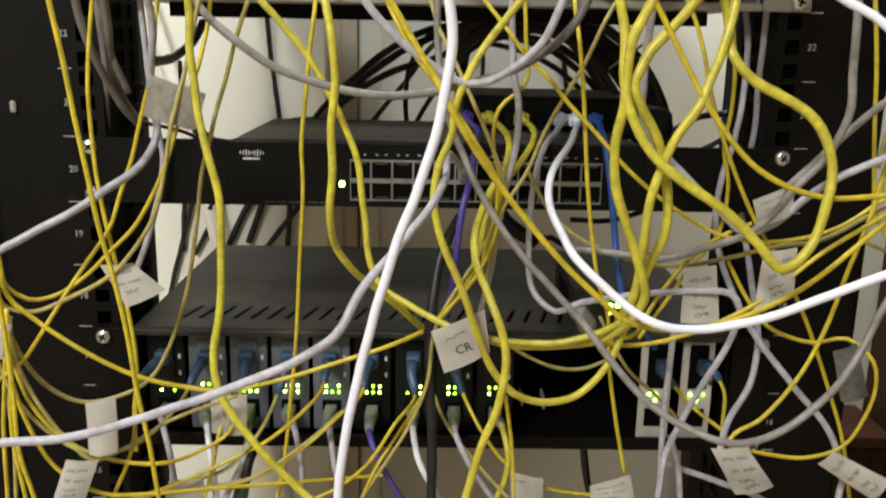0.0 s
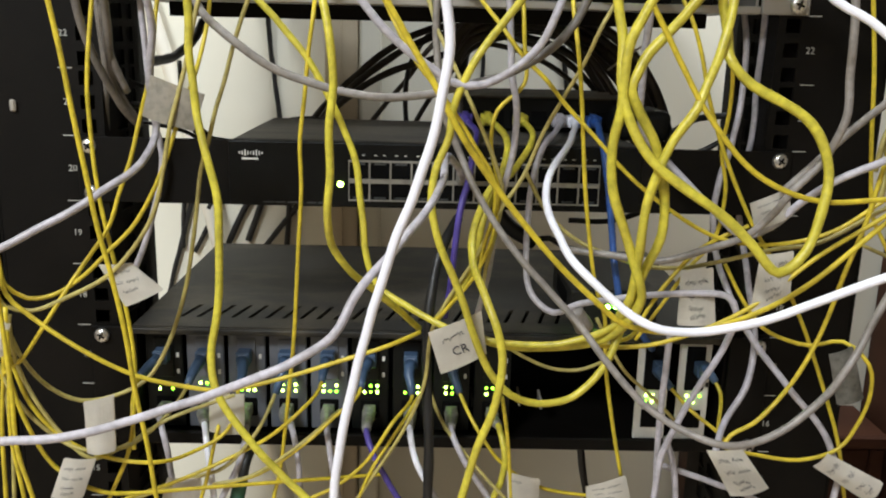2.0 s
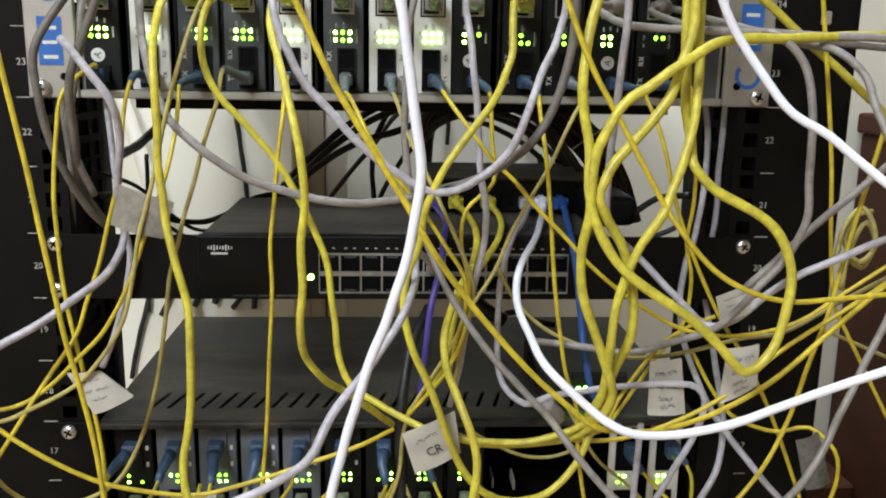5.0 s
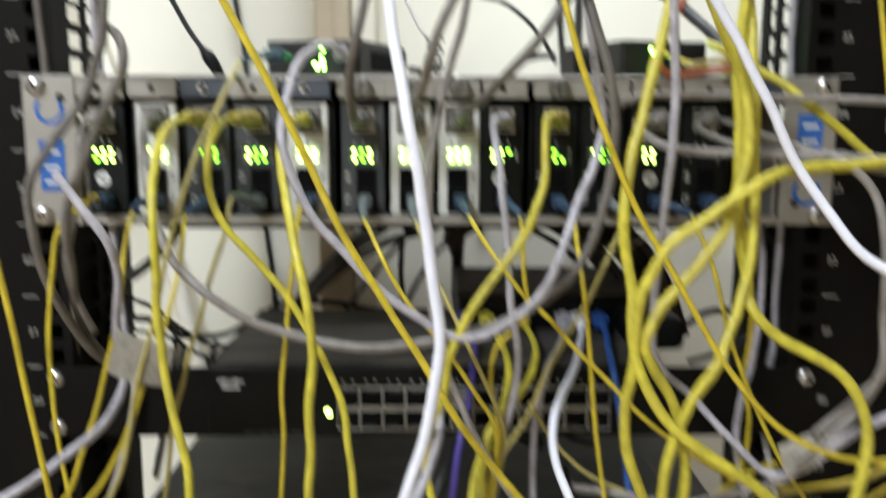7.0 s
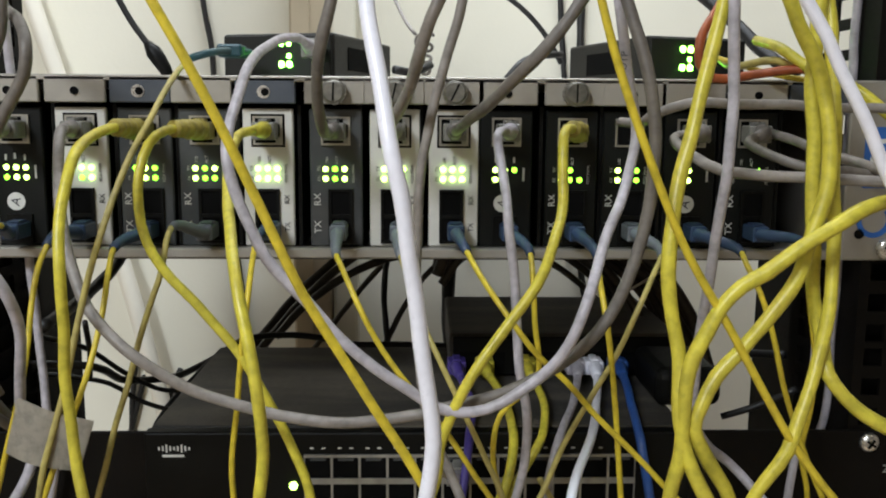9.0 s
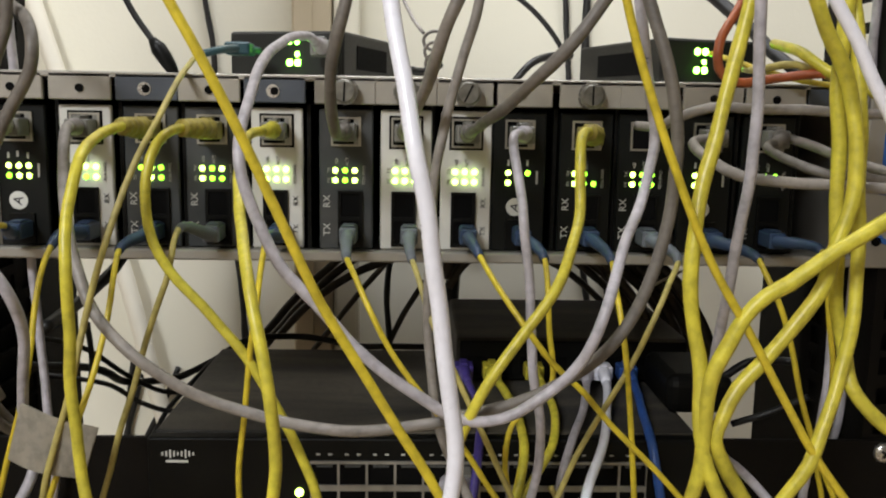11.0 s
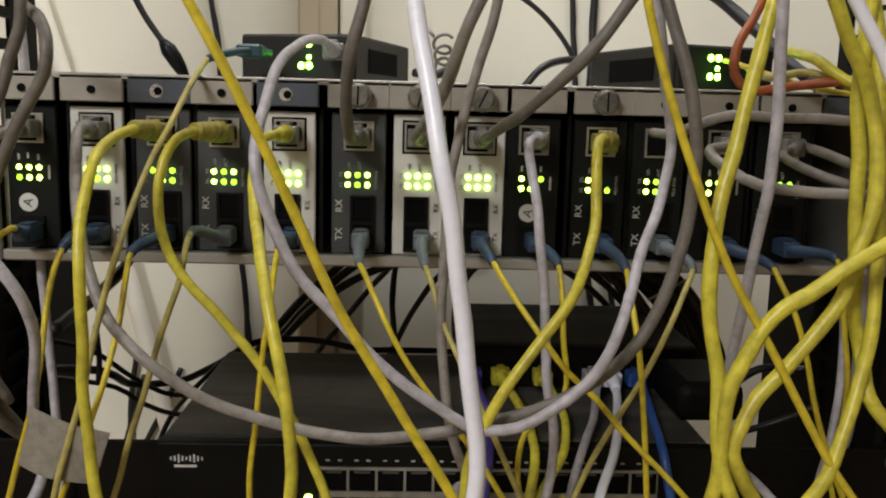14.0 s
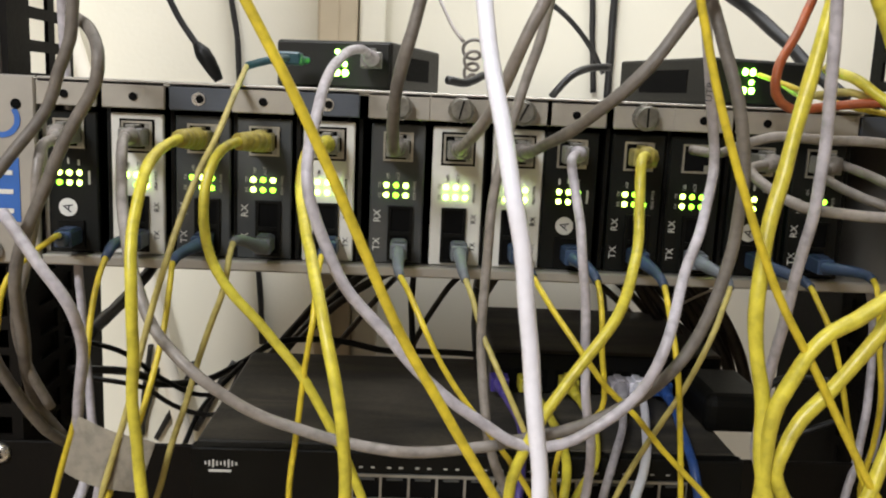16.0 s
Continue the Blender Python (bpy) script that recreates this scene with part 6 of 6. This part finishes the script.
cable("cable", C_BLACK, 0.0080, ((-0.218, 0.495, 0.854), (-0.241, 0.495, 0.817), (-0.260, 0.495, 0.777)), "black cable on the wall", "")
cable("cable", C_BLACK, 0.0080, ((-0.208, 0.495, 0.854), (-0.221, 0.495, 0.818), (-0.235, 0.495, 0.781)), "black cable on the wall", "")
cable("cable", C_BLACK, 0.0070, ((-0.155, 0.495, 0.848), (-0.184, 0.495, 0.811), (-0.213, 0.495, 0.774)), "black cable on the wall", "")
cable("cable", C_BLACK, 0.0070, ((-0.181, 0.495, 0.847), (-0.183, 0.495, 0.804), (-0.186, 0.495, 0.774)), "black cable on the wall", "")
cable("cable", C_BLACK, 0.0050, ((0.089, 0.150, 0.869), (0.101, 0.150, 0.871), (0.113, 0.150, 0.864), (0.133, 0.150, 0.859)), "black lead looping behind the lower chassis", "")
cable("cable", C_BLACK, 0.0050, ((0.125, 0.200, 0.877), (0.162, 0.200, 0.877), (0.198, 0.200, 0.888)), "black lead behind the rack", "")
cable("cable", C_BLACK, 0.0120, ((0.044, 0.100, 0.912), (0.061, 0.100, 0.891), (0.082, 0.100, 0.878)), "thick black lead with a moulded plug", "")
cable("cable", C_BLACK, 0.0048, ((-0.228, 0.060, 0.986), (-0.193, 0.075, 0.980), (-0.191, 0.120, 0.958), (-0.170, 0.160, 0.948), (-0.150, 0.190, 0.952), (-0.132, 0.200, 0.963), (-0.098, 0.220, 0.962), (-0.048, 0.230, 0.952), (0.009, 0.240, 0.949), (0.062, 0.240, 0.943)), "black lead beside the switch", "")
cable("cable", C_BLACK, 0.0031, ((-0.228, 0.060, 1.004), (-0.205, 0.090, 0.988), (-0.188, 0.120, 0.961), (-0.169, 0.140, 0.944), (-0.130, 0.150, 0.948)), "black lead beside the switch", "")
cable("cable", C_BLACK, 0.0031, ((-0.236, 0.090, 0.972), (-0.195, 0.105, 0.960), (-0.180, 0.110, 0.948), (-0.160, 0.120, 0.938), (-0.130, 0.125, 0.946)), "black lead beside the switch", "")
cable("cable", C_BLACK, 0.0060, ((-0.307, 0.494, 0.871), (-0.314, 0.494, 0.821), (-0.318, 0.494, 0.770)), "black lead on the wall", "")
cable("cable", C_BLACK, 0.0034, ((-0.176, 0.080, 0.905), (-0.169, 0.100, 0.927), (-0.167, 0.120, 0.936), (-0.164, 0.150, 0.940), (-0.146, 0.170, 0.958)), "black lead beside the switch", "")
cable("cable", C_BLACK, 0.0031, ((-0.179, 0.030, 1.018), (-0.185, 0.050, 0.993), (-0.186, 0.050, 0.980)), "black lead beside the switch", "")
cable("cable", C_BLACK, 0.0042, ((-0.203, 0.480, 1.075), (-0.199, 0.494, 1.000), (-0.192, 0.494, 0.935), (-0.185, 0.494, 0.873)), "black cable on the wall", "")
cable("cable", C_BLACK, 0.0070, ((0.171, 0.494, 0.973), (0.180, 0.494, 0.923)), "black cable on the wall", "")
cable("cable", C_BLACK, 0.0060, ((0.192, 0.494, 0.973), (0.205, 0.494, 0.918)), "black cable on the wall", "")
cable("power_lead", C_BLACK, 0.0038, ((-0.148, 0.100, 1.149), (-0.154, 0.100, 1.159), (-0.161, 0.100, 1.169), (-0.170, 0.100, 1.182), (-0.178, 0.100, 1.197), (-0.246, 0.100, 1.320)), "black power lead with a moulded plug", "blk")
cable("cable", C_BLACK, 0.0060, ((0.132, 0.494, 1.399), (0.142, 0.494, 1.259), (0.146, 0.494, 1.203), (0.150, 0.494, 1.157)), "black cable on the wall", "")
cable("cable", C_BLACK, 0.0080, ((0.166, 0.494, 1.400), (0.165, 0.494, 1.260), (0.165, 0.494, 1.198), (0.165, 0.494, 1.152)), "black cable on the wall", "")
cable("cable", C_BLACK, 0.0040, ((-0.091, 0.250, 1.264), (0.044, 0.250, 1.224), (0.059, 0.250, 1.220), (0.078, 0.250, 1.207), (0.096, 0.250, 1.187), (0.107, 0.250, 1.168)), "thin black lead in front of wall", "")
cable("cable", C_BLACK, 0.0050, ((0.053, 0.150, 1.148), (0.064, 0.150, 1.161), (0.079, 0.165, 1.168), (0.096, 0.180, 1.170)), "black lead behind the converters", "")
cable("cable", C_BLACK, 0.0090, ((0.057, 0.200, 1.298), (0.176, 0.200, 1.226), (0.197, 0.200, 1.213), (0.216, 0.183, 1.192), (0.230, 0.167, 1.173), (0.247, 0.150, 1.155)), "thick black lead across the cream wall", "")
cable("cable", C_BLACK, 0.0050, ((-0.016, 0.100, 1.155), (-0.004, 0.110, 1.154), (0.006, 0.120, 1.159)), "black lead on the chassis top", "")
cable("fibre_lead", C_ORG, 0.0044, ((0.215, 0.067, 1.298), (0.149, 0.000, 1.195), (0.139, -0.010, 1.179), (0.129, -0.020, 1.164), (0.129, -0.020, 1.153), (0.136, -0.020, 1.146), (0.154, -0.020, 1.148), (0.167, -0.025, 1.150), (0.183, -0.030, 1.151)), "orange fibre lead on the chassis top", "")
cable("fibre_lead", C_FIB, 0.0028, ((0.150, 0.055, 1.164), (0.148, 0.020, 1.159), (0.157, 0.000, 1.153), (0.172, -0.010, 1.148), (0.189, -0.020, 1.145)), "yellow fibre lead on the chassis top", "")
cable("fibre_lead", C_OLD, 0.0037, ((0.162, 0.050, 1.159), (0.154, 0.000, 1.153), (0.166, -0.015, 1.155), (0.181, -0.030, 1.147)), "tan fibre lead on the chassis top", "")
teal = cable("cable", C_TEAL, 0.0040, ((-0.092, 0.055, 1.161), (-0.101, 0.040, 1.161), (-0.109, 0.030, 1.159), (-0.119, 0.030, 1.156)), "teal connector lead into the desktop converter", "")
part("plug", boxed(-0.107, -0.094, 0.040, 0.058, 1.1580, 1.1645, 0.001), M_TEAL, teal, "dark teal fibre connector")
cable("fibre_lead", C_FIB, 0.0026, ((-0.075, 0.009, 0.812), (-0.075, -0.003, 0.812), (-0.076, -0.012, 0.810), (-0.077, -0.030, 0.802), (-0.089, -0.050, 0.793), (-0.108, -0.050, 0.776), (-0.124, -0.050, 0.766), (-0.163, -0.060, 0.750), (-0.198, -0.060, 0.736), (-0.328, -0.060, 0.684)), "yellow fibre lead from a lower card", "scb")
cable("fibre_lead", C_FIB, 0.0026, ((-0.194, 0.009, 0.812), (-0.194, -0.003, 0.812), (-0.200, -0.012, 0.808), (-0.201, -0.030, 0.805), (-0.198, -0.050, 0.797), (-0.195, -0.060, 0.770)), "yellow fibre lead from a lower card", "scb")
cable("fibre_lead", C_FIB, 0.0026, ((-0.045, 0.009, 0.812), (-0.045, -0.003, 0.812), (-0.048, -0.012, 0.810), (-0.050, -0.030, 0.799), (-0.064, -0.040, 0.788), (-0.086, -0.050, 0.770), (-0.117, -0.050, 0.748), (-0.147, -0.050, 0.739)), "yellow fibre lead from a lower card", "scb")
cable("cable", C_OLD, 0.0034, ((0.275, -0.060, 0.947), (0.283, -0.050, 0.970), (0.292, -0.050, 0.989), (0.297, -0.055, 0.975), (0.284, -0.060, 0.965), (0.276, -0.055, 0.979), (0.286, -0.050, 0.994), (0.295, -0.050, 0.996)), "coil of faded leads tied beside the rack", "")
cable("cable", C_OLD, 0.0034, ((0.269, -0.060, 0.965), (0.276, -0.055, 0.989), (0.289, -0.050, 0.998), (0.293, -0.060, 0.983), (0.292, -0.050, 0.959), (0.283, -0.050, 0.967), (0.283, -0.050, 0.989)), "coil of faded leads tied beside the rack", "")
cable("cable", M_TIE, 0.0018, ((0.138, 0.130, 1.016), (0.150, 0.120, 1.027), (0.159, 0.110, 1.035)), "white nylon tie round a black lead", "")
cable("network_cable", C_GREY, 0.0046, ((-0.194, 0.004, 1.121), (-0.194, -0.012, 1.121), (-0.188, -0.035, 1.120), (-0.186, -0.055, 1.117), (-0.186, -0.060, 1.107), (-0.187, -0.060, 1.091), (-0.196, -0.050, 1.067), (-0.201, -0.050, 1.045), (-0.198, -0.050, 1.025), (-0.192, -0.040, 1.001)), "grey network cable in the first card", "rj")
cable("cable", C_BLACK, 0.0065, ((0.132, 0.120, 0.705), (0.135, 0.120, 0.683), (0.139, 0.120, 0.656), (0.145, 0.120, 0.634), (0.181, 0.120, 0.498)), "black lead hanging below the lower chassis", "")
cable("cable", C_GREY, 0.0120, ((0.089, -0.060, 0.872), (0.092, -0.058, 0.868), (0.095, -0.056, 0.864), (0.098, -0.054, 0.858)), "pale moulded boot on the end of a grey cable", "")


# ---- paper tags on the leads ----
def tag(corners, bow, strokes, label, word="", stock=None):
    """A folded paper flag: two thin leaves between four corners, bowed, with pen strokes on the front."""
    a, b, c, d = (Vector(q) for q in corners)
    n = (b - a).cross(d - a).normalized()
    if n.y > 0:
        n = -n

    def at(u, v, lift):
        p = (a * (1 - u) + b * u) * (1 - v) + (d * (1 - u) + c * u) * v
        return p + n * (lift + bow * math.sin(math.pi * u) * (0.6 + 0.4 * v) + 0.0012 * noise.noise(p * 60))

    bm = bmesh.new()
    nu, nv = 10, 8
    for lift in (0.0, -0.0014):
        grid = [[bm.verts.new(at(i / nu, j / nv, lift - 0.0008 * (j / nv if lift else 0))) for i in range(nu + 1)] for j in range(nv + 1)]
        for j in range(nv):
            for i in range(nu):
                bm.faces.new((grid[j][i], grid[j][i + 1], grid[j + 1][i + 1], grid[j + 1][i]))
    bmesh.ops.solidify(bm, geom=bm.faces[:], thickness=0.0003)
    ob = part("paper_tag", bm, stock or M_PAPER, None, smooth=False)
    tagged(ob, label, "paper tag", "paper tags on cables")
    for k, (u, v, du, dv) in enumerate(strokes):
        bm = bmesh.new()
        m = 22
        w = 0.011
        row = []
        for i in range(m + 1):
            s = i / m
            wig = 0.06 * noise.noise(Vector((s * 9 + k * 3.7, a.x * 90, k * 5.3))) + 0.03 * math.sin(s * 40 + k * 2.1)
            row.append((bm.verts.new(at(u + du * s, v + dv * s + wig - w, 0.0006)), bm.verts.new(at(u + du * s, v + dv * s + wig + w, 0.0006))))
        for p, q in zip(row, row[1:]):
            bm.faces.new((p[0], q[0], q[1], p[1]))
        bmesh.ops.solidify(bm, geom=bm.faces[:], thickness=0.0001)
        part("pen_stroke", bm, M_INK, ob)
    if word:
        base = at(0.5, 0.62, 0.001)
        letter = text("pen_letters", word, 0.0078, M_INK, ob, base.x, base.y, base.z, -22)
    return ob


PEN = ((0.14, 0.22, 0.3, 0.0), (0.52, 0.21, 0.3, -0.01), (0.18, 0.46, 0.24, 0.01), (0.5, 0.47, 0.34, 0.0), (0.24, 0.68, 0.4, 0.02))
tag(((-0.163, -0.085, 1.014), (-0.133, -0.085, 1.004), (-0.140, -0.085, 0.983), (-0.169, -0.085, 0.991)), 0.004, (), "blank grey paper tag wrapped round a fibre lead", stock=M_OLDTAG)
tag(((-0.207, -0.105, 0.823), (-0.189, -0.105, 0.828), (-0.190, -0.105, 0.792), (-0.207, -0.105, 0.790)), 0.003, (), "blank paper tag folded over a faded fibre lead")
tag(((-0.219, -0.110, 0.789), (-0.200, -0.110, 0.789), (-0.210, -0.110, 0.763), (-0.229, -0.110, 0.763)), 0.003, PEN + ((0.3, 0.85, 0.4, -0.02),), "handwritten paper tag folded over fibre leads")
tag(((-0.149, -0.045, 0.804), (-0.125, -0.045, 0.804), (-0.126, -0.045, 0.775), (-0.149, -0.045, 0.777)), 0.003, (), "blank pale tag hanging before the lower cards")
tag(((-0.198, -0.090, 0.904), (-0.179, -0.090, 0.905), (-0.161, -0.090, 0.889), (-0.184, -0.090, 0.878)), 0.004, PEN, "handwritten paper tag slanting beside the post")
tag(((-0.003, -0.100, 0.869), (0.028, -0.100, 0.883), (0.032, -0.100, 0.857), (0.005, -0.100, 0.843)), 0.003, ((0.2, 0.3, 0.42, -0.06),), "handwritten paper tag hanging in front of the cards", "CR")
tag(((0.154, -0.065, 0.901), (0.174, -0.065, 0.903), (0.179, -0.065, 0.866), (0.155, -0.065, 0.865)), 0.002, PEN + ((0.3, 0.85, 0.4, -0.02),), "handwritten upright paper tag among grey cables")
tag(((0.189, -0.075, 0.946), (0.211, -0.075, 0.956), (0.215, -0.075, 0.939), (0.194, -0.075, 0.930)), 0.003, PEN, "handwritten paper tag half hidden by cables")
tag(((0.193, -0.090, 0.918), (0.212, -0.090, 0.921), (0.213, -0.090, 0.895), (0.191, -0.090, 0.883)), 0.003, PEN + ((0.3, 0.85, 0.4, -0.02),), "handwritten paper tag under a yellow loop")
tag(((0.173, -0.090, 0.791), (0.195, -0.090, 0.793), (0.215, -0.090, 0.766), (0.191, -0.090, 0.760)), 0.003, PEN + ((0.3, 0.85, 0.4, -0.02),), "handwritten paper tag tied to grey cables")
tag(((0.239, -0.095, 0.784), (0.247, -0.095, 0.793), (0.284, -0.095, 0.774), (0.276, -0.095, 0.760)), 0.003, PEN + ((0.3, 0.85, 0.4, -0.02),), "handwritten paper tag at the rack edge")
tag(((0.105, -0.060, 0.748), (0.131, -0.060, 0.757), (0.136, -0.060, 0.737), (0.106, -0.060, 0.736)), 0.002, PEN, "handwritten paper tag on a yellow fibre lead")
tag(((0.052, -0.050, 0.753), (0.075, -0.050, 0.748), (0.075, -0.050, 0.730), (0.054, -0.050, 0.730)), 0.002, PEN[:1], "paper tag hanging below the lower chassis")
tag(((0.249, -0.075, 0.851), (0.263, -0.075, 0.857), (0.275, -0.075, 0.822), (0.259, -0.075, 0.817)), 0.003, (), "grimy blank plastic tag at the rack edge", stock=M_BOOTG)
tag(((-0.251, -0.110, 0.880), (-0.243, -0.110, 0.873), (-0.248, -0.110, 0.854), (-0.254, -0.110, 0.851)), 0.002, (), "blank paper tag on bundled fibre leads")
tag(((-0.178, -0.050, 0.744), (-0.155, -0.050, 0.746), (-0.154, -0.050, 0.725), (-0.183, -0.050, 0.725)), 0.003, (), "blank pale tag below the lower chassis")
# ---- loose device on the lower chassis, coil and furniture beside the rack ----
desk_converter(0.101, 0.165, 0.022, 0.8362, ((0.027, 0.0135, 1), (0.0325, 0.0140, 1), (0.027, 0.0085, 0)), "small black desktop media converter lying on the slotted lid")


def furniture():
    t = thing("wooden_cabinet", 0, 0, 0, "dark red-brown wooden cabinet standing beside the rack", "cabinet")
    part("body", boxed(0.578, 1.15, 0.15, 0.492, 0.04, 1.005, 0.004, 2), M_WOOD, t)
    part("top", boxed(0.572, 1.16, 0.14, 0.495, 1.005, 1.030, 0.004, 2), M_WOOD, t)
    part("plinth", boxed(0.60, 1.13, 0.17, 0.48, 0.0, 0.04), M_WOOD, t)
    t = thing("low_wooden_shelf", 0, 0, 0, "low dark brown wooden shelf against the wall beside the rack", "shelf")
    part("side_board", boxed(0.340, 0.358, 0.40, 0.49, 0.0, 0.553, 0.002), M_WOOD, t)
    part("side_board", boxed(0.552, 0.570, 0.40, 0.49, 0.0, 0.553, 0.002), M_WOOD, t)
    part("front_board", boxed(0.3585, 0.5515, 0.402, 0.416, 0.02, 0.552, 0.002), M_WOOD, t)
    part("top", boxed(0.336, 0.571, 0.395, 0.493, 0.5535, 0.572, 0.003), M_WOOD, t)


def adapter():
    t = thing("power_adapter", 0, 0, 0, "black plastic power adapter lying on the rack switch", "power adapter")
    part("body", boxed(0.130, 0.167, 0.030, 0.085, 0.9697, 0.9915, 0.006, 3), M_BLACK, t)
    part("cord_grip", cyl(bmesh.new(), 0.155, 0.0945, 0.982, 0.0045, 0.018, n=16, r2=0.003), M_BLACK, t)


furniture()
adapter()

legend = text("cable_legend", "UTP", 0.0042, M_INK, None, 0.0833, -0.0655, 1.1512, -88)
tagged(legend, "small dark lettering printed along a grey cable", "lettering")
